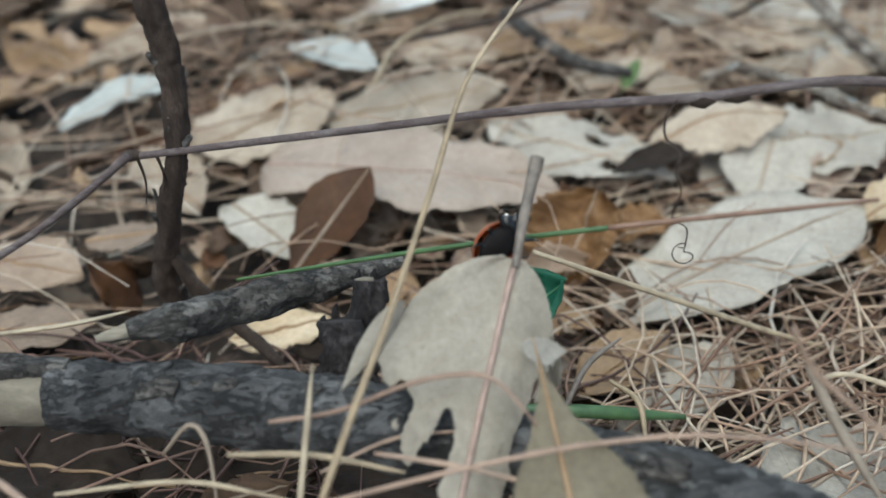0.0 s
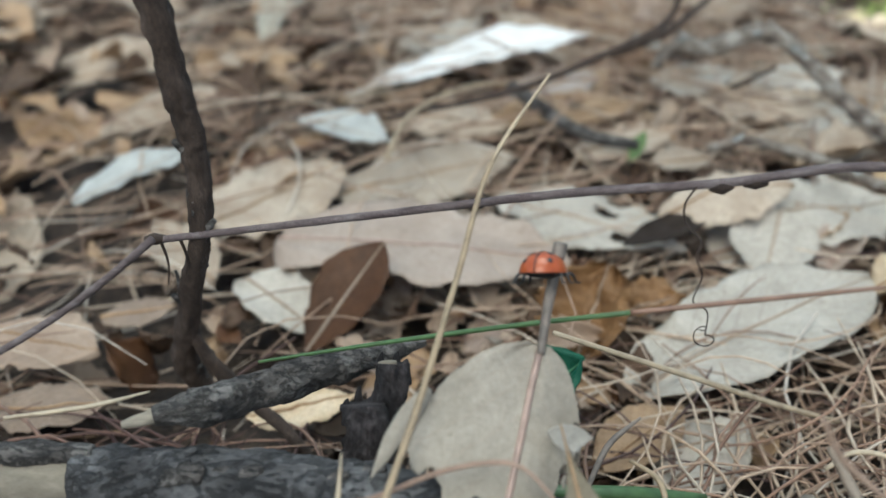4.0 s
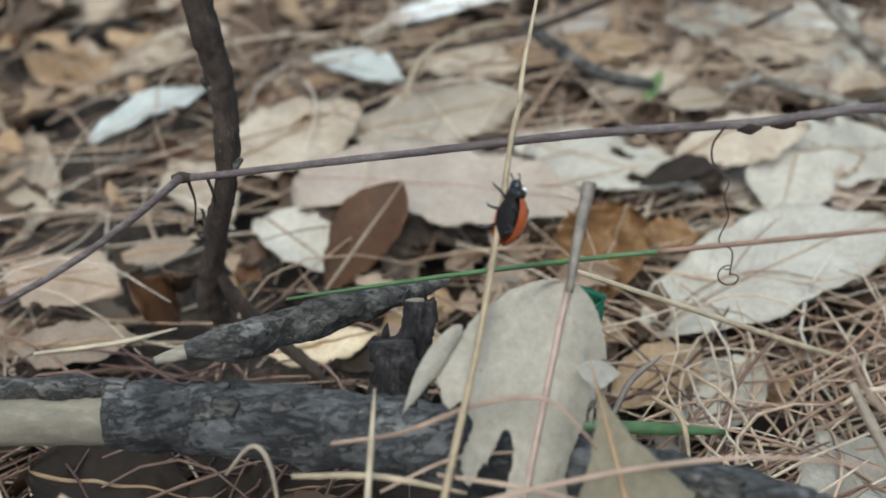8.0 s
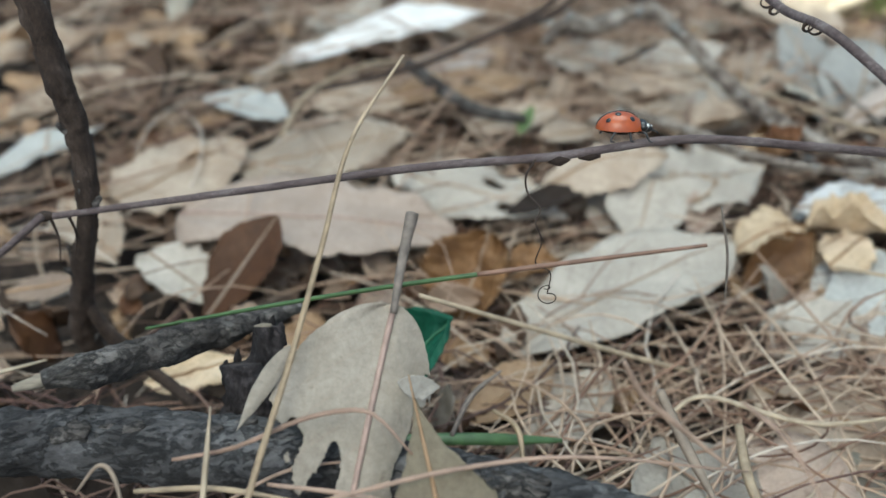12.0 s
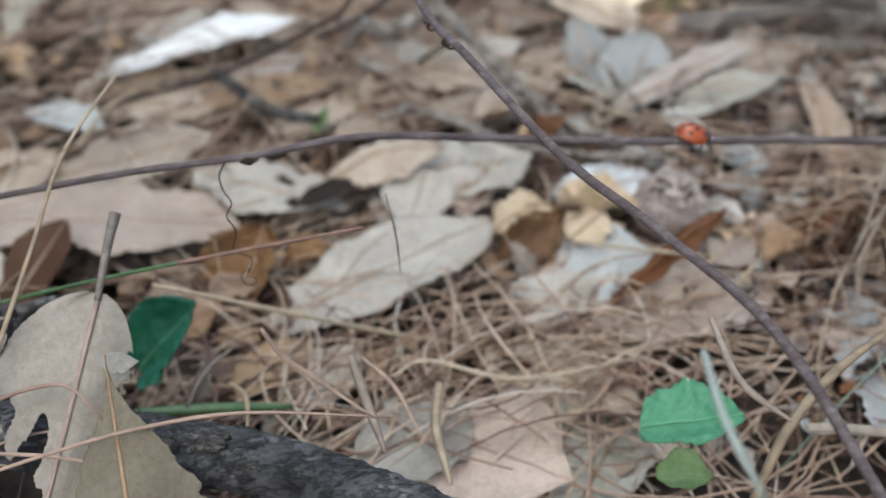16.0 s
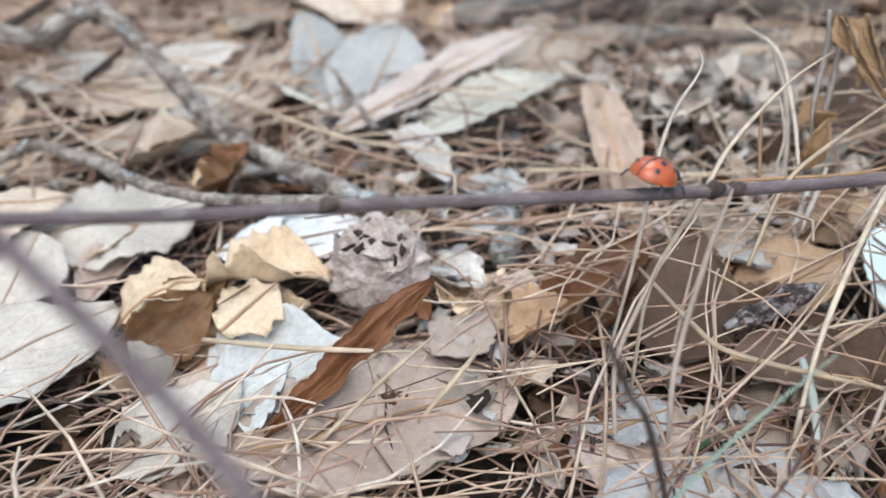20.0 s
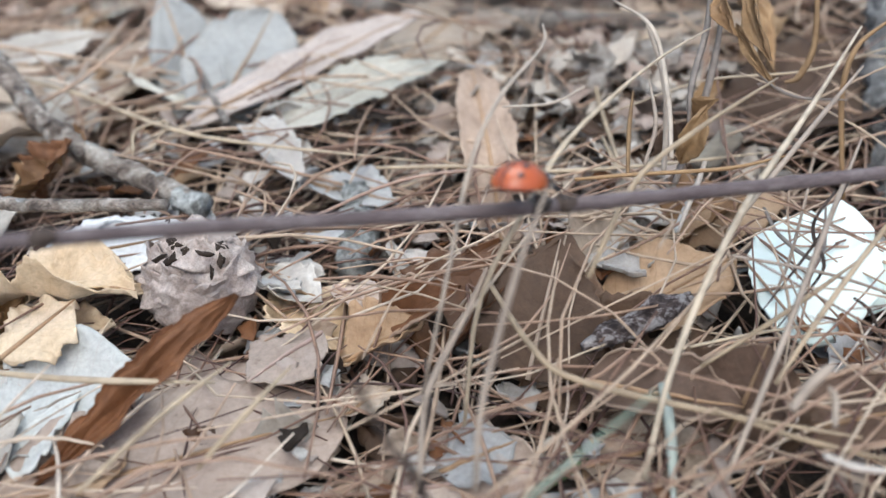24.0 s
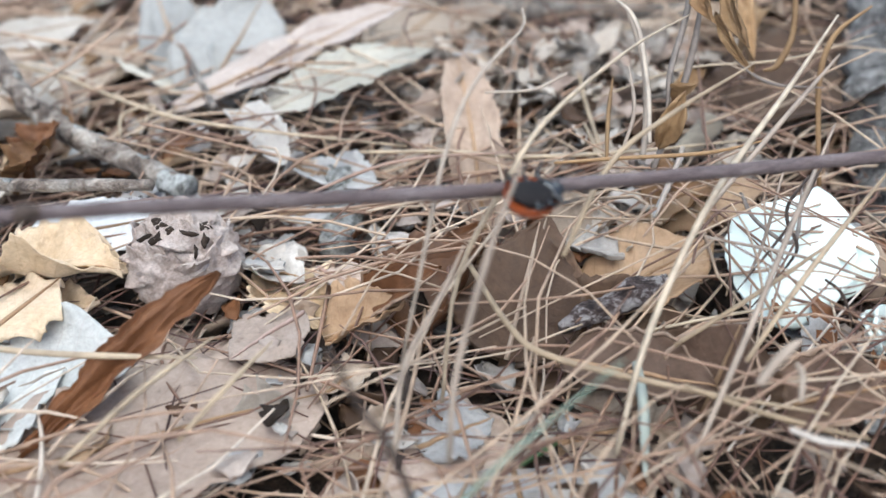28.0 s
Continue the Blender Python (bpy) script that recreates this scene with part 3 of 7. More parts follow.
litter("pine_needles", 150, (0.03, 0.125, 0.10, 0.142), (-0.009, 0.004), (0.02, 0.05), (0.00025, 0.0004), "needle", "tangle of dry straw-coloured needles", 5, 0.9)
litter("pine_needles", 520, (0.06, 0.30, 0.09, 0.30), (-0.012, -0.003), (0.012, 0.05), (0.00014, 0.0003), "needle_dark", "thin dark reddish needles deep in the litter", 11, 0.7)
litter("pine_needles", 280, (-0.08, 0.12, 0.22, 0.37), (-0.008, 0.003), (0.025, 0.07), (0.00022, 0.0004), "needle", "dry straw-coloured needles over old leaves", 12, 0.6)
litter("pine_needles", 120, (0.12, 0.20, 0.17, 0.25), (-0.006, 0.004), (0.02, 0.05), (0.00022, 0.00036), "needle_brown", "dry needles between the leaves", 7, 0.6)
litter("pine_needles", 120, (0.155, 0.28, 0.085, 0.165), (-0.001, 0.011), (0.02, 0.07), (0.00016, 0.0003), "needle_brown", "loose tangle of thin straw over dead leaves", 8, 1.3)
litter("pine_needles", 95, (0.17, 0.34, 0.17, 0.30), (-0.002, 0.010), (0.02, 0.07), (0.00018, 0.0003), "needle_brown", "loose tangle of thin straw beside a log", 9, 1.5)


def scatter_leaves():
    """Buried and far leaves that fill the litter between the ones placed singly."""
    rng = np.random.default_rng(12)
    looks = ["beige", "pink", "beige", "tan", "beige", "dark", "tan", "olive"]
    stock = []
    for i in range(8):
        v, f, uv = leaf_data(0.05, 0.0125, 0.0115, blunt=rng.uniform(0.75, 1.2), curl=rng.uniform(-0.5, 0.8), cup=rng.uniform(0, 0.5), wave=0.05, ragged=0.08, seed=100 + i, nu=16, nv=8)
        tone = {"pink": "pinkish", "dark": "dark brown", "olive": "olive-grey"}.get(looks[i], looks[i])
        ob = thing("litter_leaf", "%s dead leaf half buried in the pine needles" % tone, "leaf", group="leaves in the litter")
        mesh_object("blade", v, f, MAT[looks[i]], ob, uvs=uv)
        rv, rf = tube_data([(x, y, z + 0.0001) for x, y, z in (v[q * 9 + 4] for q in range(17))], [0.00042, 0.00034, 0.00012], 5)
        mesh_object("midrib", rv, rf, MAT["tan" if looks[i] != "dark" else "beige"], ob)
        stock.append(ob)
    for k in range(290):
        far = k > 150
        x, y = (rng.uniform(-0.4, 0.6), rng.uniform(0.34, 0.95)) if far else (rng.uniform(-0.2, 0.36), rng.uniform(0.06, 0.36))
        if -0.03 < x < 0.27 and 0.085 < y < 0.255 or x < 0.03 and y < 0.17:
            x, y = x - 0.32 if rng.random() < 0.4 else x, y + 0.24 if x < 0.10 else y + 0.34
        z = rng.uniform(-0.012, -0.004) if far else rng.uniform(-0.012, -0.006)
        m = pose(x, y, z, rng.normal(0, 8), rng.normal(0, 8), rng.uniform(0, 360)) @ Matrix.Scale(rng.uniform(0.6, 1.3), 4)
        src = stock[k % 8 if x > -0.02 or k < 8 else (3, 6, 5, 2)[k % 4]]
        if k < 8:
            src.matrix_basis = m
        else:
            ob = copy_thing(src, Matrix())
            ob.matrix_basis = m


scatter_leaves()


def spread_litter():
    """The same litter going on all round, far from the camera: small folded leaves joined into one sheet of scraps a colour."""
    rng = np.random.default_rng(77)
    for look_of, tone in (("beige", "beige"), ("grey", "grey"), ("tan", "tan"), ("dark", "dark brown")):
        count = 2600
        ring = rng.uniform(0, 1, count) ** 0.7
        x, y = rng.uniform(-3.0, 3.0, count) * ring + 0.1, rng.uniform(-3.0, 3.0, count) * ring + 0.35
        keep = ~((x > -0.24) & (x < 0.38) & (y > 0.0) & (y < 0.40))
        x, y = x[keep], y[keep]
        n = len(x)
        a, l = rng.uniform(0, 6.28, n), rng.uniform(0.02, 0.05, n)
        w, h = l * rng.uniform(0.18, 0.3, n), rng.uniform(0.001, 0.005, n)
        shape = np.array(((-0.5, 0, 0), (-0.15, 1, 1), (0.25, 0.8, 0.7), (0.5, 0, 0), (0.25, -0.8, 0.7), (-0.15, -1, 1), (0.0, 0, 0.1)))
        px, py = shape[None, :, 0] * l[:, None], shape[None, :, 1] * w[:, None]
        verts = np.stack([x[:, None] + np.cos(a)[:, None] * px - np.sin(a)[:, None] * py, y[:, None] + np.sin(a)[:, None] * px + np.cos(a)[:, None] * py, -0.011 + shape[None, :, 2] * h[:, None]], 2).reshape(-1, 3)
        faces = [tuple(7 * i + q for q in f) for i in range(n) for f in ((0, 6, 1), (1, 6, 2), (2, 6, 3), (3, 6, 4), (4, 6, 5), (5, 6, 0))]
        tagged(mesh_object("forest_litter", verts.tolist(), faces, MAT[look_of]), "%s dead leaves strewn over the forest floor" % tone, "leaf litter", kind="stuff")


spread_litter()


# ---- the standing leaf, sticks and twigs ----
STAND = stance((0.0079, 0.1005, 0.0434), Vector((0.0007, 0.0762, 0.0269)) - Vector((0.0079, 0.1005, 0.0434)), Vector((0.12, -0.75, 0.5)))
STALK = [(0.0077, 0.0992, 0.0429), (0.0092, 0.1048, 0.0475), (0.0110, 0.1102, 0.0521)]
LOBE = ((-0.0060, 0.0953, 0.0411), (-0.0135, 0.0863, 0.0346))
CORNER = ((0.0080, 0.0899, 0.0386), (0.0133, 0.0913, 0.0362))
NOTCH = ((0.0150, 0.0586, 0.0251), (0.0094, 0.0897, 0.0399))
LOG = [(-0.0804, 0.1008, 0.0205), (-0.0534, 0.1001, 0.0209), (-0.0292, 0.0964, 0.0225), (-0.0078, 0.0910, 0.0235), (0.0135, 0.0848, 0.0233), (0.0326, 0.0773, 0.0240), (0.0452, 0.0697, 0.0243), (0.0600, 0.0600, 0.0243)]
BRANCH = [(-0.0478, 0.1016, 0.0300), (-0.0410, 0.1040, 0.0303), (-0.0369, 0.1064, 0.0292), (-0.0234, 0.1157, 0.0264), (-0.0140, 0.1222, 0.0246), (-0.0076, 0.1267, 0.0232)]
STUB = [(-0.0141, 0.1009, 0.0110), (-0.0150, 0.1060, 0.0225), (-0.0152, 0.1087, 0.0268)]
SPIRE = [(-0.0140, 0.1075, 0.0200), (-0.0122, 0.1105, 0.0270), (-0.0119, 0.1128, 0.0306)]
UPRIGHT = [(-0.0462, 0.1393, 0.0031), (-0.0494, 0.1374, 0.0106), (-0.0453, 0.1338, 0.0274), (-0.0410, 0.1313, 0.0424), (-0.0399, 0.1316, 0.0544), (-0.0407, 0.1308, 0.0650), (-0.0421, 0.1307, 0.0816)]
FORK_SIDE = [(-0.0476, 0.1286, 0.0422), (-0.0578, 0.1265, 0.0345), (-0.0713, 0.1258, 0.0254), (-0.0925, 0.1265, 0.0131)]
TENDRIL = [(0.0293, 0.1162, 0.0567), (0.0279, 0.1157, 0.0543), (0.0282, 0.1150, 0.0517), (0.0296, 0.1119, 0.0510), (0.0287, 0.1098, 0.0498), (0.0298, 0.1099, 0.0466), (0.0290, 0.1096, 0.0429), (0.0316, 0.1111, 0.0399), (0.0307, 0.1077, 0.0386)]
STRAW = [(-0.0167, 0.0707, 0.0265), (-0.0121, 0.0809, 0.0350), (-0.0076, 0.0913, 0.0421), (-0.0025, 0.1061, 0.0502), (0.0025, 0.1209, 0.0582), (0.0115, 0.1348, 0.0648)]
STRAW_SHORT = [(-0.0178, 0.0725, 0.0272), (-0.0167, 0.0879, 0.0377)]
GREEN_NEEDLE = [(-0.0323, 0.1191, 0.0260), (-0.0129, 0.1144, 0.0330), (0.0074, 0.1088, 0.0403), (0.0284, 0.1045, 0.0460), (0.0508, 0.1001, 0.0517)]
CROSS = [(0.0585, 0.2050, 0.0770), (0.0625, 0.1800, 0.0750), (0.0665, 0.1527, 0.0725), (0.0694, 0.1357, 0.0710), (0.0722, 0.1188, 0.0728), (0.0838, 0.0976, 0.0647), (0.0952, 0.0824, 0.0597), (0.1061, 0.0656, 0.0537), (0.1144, 0.0421, 0.0412)]

def tooth(points, radius, name, parent, material):
    return rod(name, points, [radius, radius * 0.7, radius * 0.15], material, parent, sides=6, count=8)


def build_standing_leaf():
    ob = thing("standing_leaf", "upright torn grey-beige dead leaf with a pink midrib and dark stalk", "leaf")
    v, f, uv = leaf_data(0.050, 0.0088, 0.0132, blunt=0.72, curl=-0.2, cup=-0.22, wave=0.012, ragged=0.02, seed=5, nu=220, nv=128, thick=0.0003, margin=0.02,
                         bites=[(0.72, -1.12, 0.40, 0.62), (0.50, -0.29, 0.10, 0.11), (0.81, -0.57, 0.29, 0.55), (0.47, 1.0, 0.235, 0.42), (0.19, 0.95, 0.03, 0.1)])
    blade = mesh_object("blade", v, f, MAT["stand"], ob, uvs=uv)
    blade.matrix_basis = STAND
    mid = [STAND @ Vector(v[i * 129 + 64]) + (STAND.to_3x3() @ Vector((0, 0, 0.00015))) for i in range(0, 221, 6)]
    rv, rf = tube_data([tuple(p) for p in mid], [0.00046, 0.00042, 0.00025], 8)
    mesh_object("midrib", rv, rf, MAT["rib"], ob, "pinkish midrib")
    lobe = Vector(LOBE[1]) - Vector(LOBE[0])
    v, f, uv = leaf_data(lobe.length, 0.0010, 0.0016, blunt=0.7, cup=-0.3, curl=-0.25, ragged=0.02, seed=6, nu=30, nv=10, thick=0.0003)
    flap = mesh_object("side_lobe", v, f, MAT["stand"], ob, "narrow torn side lobe", uvs=uv)
    flap.matrix_basis = stance(LOBE[0], lobe, Vector((0.12, -0.75, 0.5)))
    v, f, uv = leaf_data(0.0066, 0.0014, 0.0024, blunt=1.1, point=0.2, cup=0.15, ragged=0.07, seed=8, nu=36, nv=20, thick=0.0003, margin=0.05)
    flap = mesh_object("torn_corner", v, f, MAT["corner"], ob, "whitish torn corner", uvs=uv)
    flap.matrix_basis = stance(CORNER[0], Vector(CORNER[1]) - Vector(CORNER[0]), Vector((0.12, -0.75, 0.5)))
    rod("stalk", STALK, [0.00050, 0.00066, 0.00074, 0.00095], MAT["stalk"], ob, "dark grey-brown stalk with a blunt end", sides=12, count=30, rough=0.06)
    return ob


build_standing_leaf()
leaf(NOTCH[0], NOTCH[1], 0.028, "stand_dark", "olive-beige torn dead leaf leaning on the standing leaf", roll=-15, blunt=0.6, point=1.0, margin=0.04, cup=0.1, ragged=0.06, rib=True, nu=60, nv=24, share=0.45)


def build_log():
    ob = thing("fallen_branch", "thick grey bark-covered fallen branch with a peeled pale end", "branch")
    line = smooth_line(LOG, 210)
    v, f = tube_data(line[28:], [0.0047, 0.0054, 0.0053, 0.0050, 0.0049, 0.0048], 72, 0.15, 3)
    mesh_object("bark", v, f, MAT["bark"], ob)
    v, f = tube_data(line[:34], [0.0039, 0.0041, 0.0040], 28, 0.06, 4)
    mesh_object("peeled_wood", v, f, MAT["wood"], ob, "pale bare wood without bark")
    strip = [(x, y + 0.001, z + 0.0044) for x, y, z in line[2:32]]
    v, f = tube_data(strip, [0.0008, 0.0016, 0.0019, 0.0012], 10, 0.4, 8)
    mesh_object("bark_strip", v, f, MAT["bark_dark"], ob, "dark strip of loose bark")
    # long cracks and lifted plates in the bark
    rng = np.random.default_rng(14)
    for q in range(26):
        k = int(rng.integers(34, 140))
        a = rng.uniform(0.1, 1.9)
        out = Vector((0, -math.cos(a), math.sin(a)))
        l = rng.uniform(0.004, 0.010)
        v, f, uv = leaf_data(l, l * 0.22, l * 0.20, cup=-0.5, ragged=0.25, wave=0.05, seed=300 + q, nu=14, nv=8, thick=0.0005, square=0.5)
        piece = mesh_object("bark_plate", v, f, MAT["bark_dark" if q % 3 else "bark"], ob, uvs=uv)
        piece.matrix_basis = stance(Vector(line[k]) + out * 0.0051, Vector(line[min(k + 1, 149)] - line[k - 1]) + Vector((0, 0, 0.0002 * rng.normal())), out)
    return ob


build_log()


def build_branch():
    ob = thing("dead_branch", "dark rough-barked dead branch with a pale broken end", "branch")
    line = smooth_line(BRANCH, 90)
    v, f = tube_data(line[10:], [0.0011, 0.0021, 0.0027, 0.0028, 0.0025, 0.0020, 0.0014, 0.0008], 36, 0.34, 6)
    mesh_object("bark", v, f, MAT["bark_dark"], ob)
    v, f = tube_data(line[:14], [0.0005, 0.0010, 0.0011], 14, 0.3, 7)
    mesh_object("broken_end", v, f, MAT["wood"], ob, "pale splintered end")
    return ob


build_branch()


def build_stub():
    ob = thing("broken_stub", "black rotten upright stub with a stepped jagged top", "stump")
    v, f = tube_data(smooth_line(STUB, 46), [0.0040, 0.0042, 0.0040, 0.0036, 0.0033], 40, 0.36, 9)
    mesh_object("wood", v, f, MAT["charred"], ob)
    v, f = tube_data(smooth_line(SPIRE, 36), [0.0028, 0.0027, 0.0022, 0.0022], 30, 0.36, 19)
    mesh_object("spire", v, f, MAT["charred"], ob, "charred splintered upper piece")
    for at, count, spread in ((STUB[2], 6, 0.0032), (SPIRE[2], 5, 0.0020)):
        for k in range(count):
            a = 6.283 * k / count
            p = Vector(at) + Vector((spread * math.cos(a), 0.7 * spread * math.sin(a), -0.0004))
            tooth([tuple(p - Vector((0, 0.0006, 0.003))), tuple(p), tuple(p + Vector((0.0003, 0.0004, 0.0007 + 0.0009 * ((k * 7) % 5) / 5)))], 0.0009, "splinter", ob, MAT["charred"])
    rod("pale_chip", [(SPIRE[2][0] - 0.0018, SPIRE[2][1] - 0.001, SPIRE[2][2] + 0.0004), (SPIRE[2][0] + 0.0008, SPIRE[2][1] - 0.001, SPIRE[2][2] + 0.0009)], [0.0005, 0.0007, 0.0003], MAT["wood"], ob, "pale broken chip", sides=7, count=6, rough=0.3)
    return ob


build_stub()


def build_upright_stick():
    ob = thing("upright_stick", "dark brown crooked upright stick with rough flaking bark", "stick")
    rod("stem", UPRIGHT, [0.0014, 0.0023, 0.0018, 0.0017, 0.0019, 0.0020, 0.0020], MAT["stick"], ob, sides=20, count=140, rough=0.30, seed=4)
    rod("root", [(-0.0470, 0.1352, 0.0200), (-0.0440, 0.1345, 0.0135), (-0.0385, 0.1330, 0.0065), (-0.0310, 0.1290, 0.0010), (-0.0270, 0.1270, -0.0060)], [0.0011, 0.0013, 0.0011, 0.0010], MAT["stick"], ob, sides=12, count=40, rough=0.3, seed=8)
    line = smooth_line(UPRIGHT, 140)
    for k, side, size in ((20, 1, 0.0015), (46, -1, 0.0012), (70, 1, 0.0013), (96, -1, 0.0014)):
        p = line[k]
        rod("knot", [(p[0], p[1], p[2] - 0.001), (p[0] + side * 0.0013, p[1] - 0.0006, p[2] + 0.0004), (p[0] + side * 0.0026, p[1] - 0.001, p[2] + 0.0016)], [size, size * 0.7, size * 0.25], MAT["bark_dark"], ob, sides=9, count=10, rough=0.4, seed=k)
    for k in range(14):
        p = line[12 + 9 * k]
        v, f, uv = leaf_data(0.0045, 0.0008, 0.0008, cup=-0.6, ragged=0.2, wave=0.05, seed=k, nu=8, nv=4, thick=0.0002)
        s = mesh_object("bark_flake", v, f, MAT["bark_dark"], ob, uvs=uv)
        a = 2.4 * k
        out = Vector((math.cos(a), math.sin(a), 0))
        s.matrix_basis = stance(Vector(p) + out * 0.0019, Vector((0.1 * math.sin(a), 0.1, 1)), out)


build_upright_stick()

TWIG = [(-0.0480, 0.1310, 0.0405), (-0.0150, 0.1250, 0.0478), (0.0125, 0.1205, 0.0535), (0.0325, 0.1178, 0.0562), (0.0520, 0.1190, 0.0576), (0.0750, 0.1225, 0.0533), (0.1000, 0.1262, 0.0482),
        (0.1300, 0.1300, 0.0436), (0.1660, 0.1320, 0.0390), (0.2000, 0.1340, 0.0358), (0.2600, 0.1370, 0.0315)]
TWIG_PIVOT = Vector((0.20, 0.134, 0.0358))


def build_twig():
    ob = thing("twig", "long thin purple-grey twig with knots and a curled tendril", "twig", tuple(TWIG_PIVOT))

    def here(points):
        return [tuple(Vector(p) - TWIG_PIVOT) for p in points]

    line = smooth_line(here(TWIG), 220)
    v, f = tube_data(line, [0.00055, 0.00060, 0.00064, 0.00068, 0.00074, 0.00082, 0.00086, 0.0009], 14, 0.10, 5)
    mesh_object("stem", v, f, MAT["twig"], ob)
    rod("side_shoot", here(FORK_SIDE), [0.00062, 0.00058, 0.0005], MAT["twig"], ob, sides=10, count=40, rough=0.12)
    for at, size in (((-0.0480, 0.1308, 0.0408), 0.0010), ((0.0330, 0.1178, 0.0557), 0.0011), ((0.0375, 0.1179, 0.0561), 0.0009), ((0.1180, 0.1285, 0.0455), 0.0011), ((0.1700, 0.1322, 0.0388), 0.0015), ((0.1732, 0.1324, 0.0384), 0.0012)):
        p = Vector(at) - TWIG_PIVOT
        rod("knot", [tuple(p - Vector((0.0016, 0, 0.0001))), tuple(p), tuple(p + Vector((0.0016, 0, 0.0001)))], [0.0005, size, 0.0005], MAT["stick"], ob, sides=10, count=10, rough=0.3, seed=int(abs(at[0]) * 1e4))
    rod("tendril", here(TENDRIL), [0.00016, 0.00012, 0.0001], MAT["stick"], ob, "dark curled tendril", sides=6, count=60)
    c = Vector(TENDRIL[-1]) - TWIG_PIVOT
    loop = [(c.x + 0.0016 * math.sin(a) * (1 - a / 16), c.y + 0.0003 * a, c.z + 0.0016 * (math.cos(a) - 1) * (1 - a / 16)) for a in np.linspace(0, 9.5, 14)]
    rod("tendril_curl", loop, [0.0001, 0.00008], MAT["stick"], ob, sides=5, count=60)
    for x0, x1 in (((-0.0472, 0.1308, 0.0405), (-0.0475, 0.131, 0.032)), ((-0.0440, 0.1302, 0.0412), (-0.0443, 0.1304, 0.034))):
        rod("thread", here([x0, tuple((Vector(x0) + Vector(x1)) / 2 + Vector((0.0006, 0, 0))), x1]), [0.0003, 0.0002, 0.0001], MAT["stick"], ob, sides=5, count=10)
    return ob


TWIG_OB = build_twig()


def build_cross_twig():
    ob = thing("cross_twig", "slanting purple-grey twig with small curled hooks", "twig")
    line = smooth_line(CROSS, 150)
    v, f = tube_data(line, [0.0007, 0.0007, 0.00072, 0.00075, 0.0008], 14, 0.08, 12)
    mesh_object("stem", v, f, MAT["twig"], ob)
    for k, s in ((52, 1), (55, -1), (67, -1), (69, 1)):
        c = line[k]
        curl = [(c[0] + s * 0.0009 * math.sin(a), c[1] + 0.0002 * a, c[2] - 0.0002 - 0.0010 * (1 - math.cos(a)) * 0.8) for a in np.linspace(0, 5.2, 10)]
        rod("hook", curl, [0.00035, 0.00022, 0.00012], MAT["stick"], ob, "dark curled hook", sides=6, count=24)
    return ob


CROSS_OB = build_cross_twig()
STRAW_OB = thing("tall_straw", "tall pale yellow dry grass stem", "straw", STRAW[4])
STRAW_LINE = smooth_line([tuple(Vector(p) - Vector(STRAW[4])) for p in STRAW], 61)
sv, sf = tube_data(STRAW_LINE[:49], [0.00050, 0.00048, 0.00044, 0.00038], 8, flat=0.7)
mesh_object("stem", sv, sf, MAT["straw"], STRAW_OB)
sv, sf = tube_data(STRAW_LINE[48:], [0.00038, 0.00033, 0.00026], 8, flat=0.7)
STRAW_TIP = mesh_object("tip", sv, sf, MAT["straw"], STRAW_OB, "thin bending tip")
needle(STRAW_SHORT, 0.0004, "straw", "short upright pale dry straw", name="grass_straw", category="straw", tip=0.25)


def build_green_needle():
    ob = thing("green_needle", "long thin green needle fading to a reddish brown tip", "needle")
    line = smooth_line(GREEN_NEEDLE, 70)
    v, f = tube_data(line[:46], [0.00024, 0.00036, 0.00036], 8)
    mesh_object("green_stem", v, f, MAT["blade"], ob)
    v, f = tube_data(line[45:], [0.00036, 0.00036, 0.00026], 8)
    mesh_object("brown_tip", v, f, MAT["needle_single"], ob, "reddish brown dry tip")


build_green_needle()


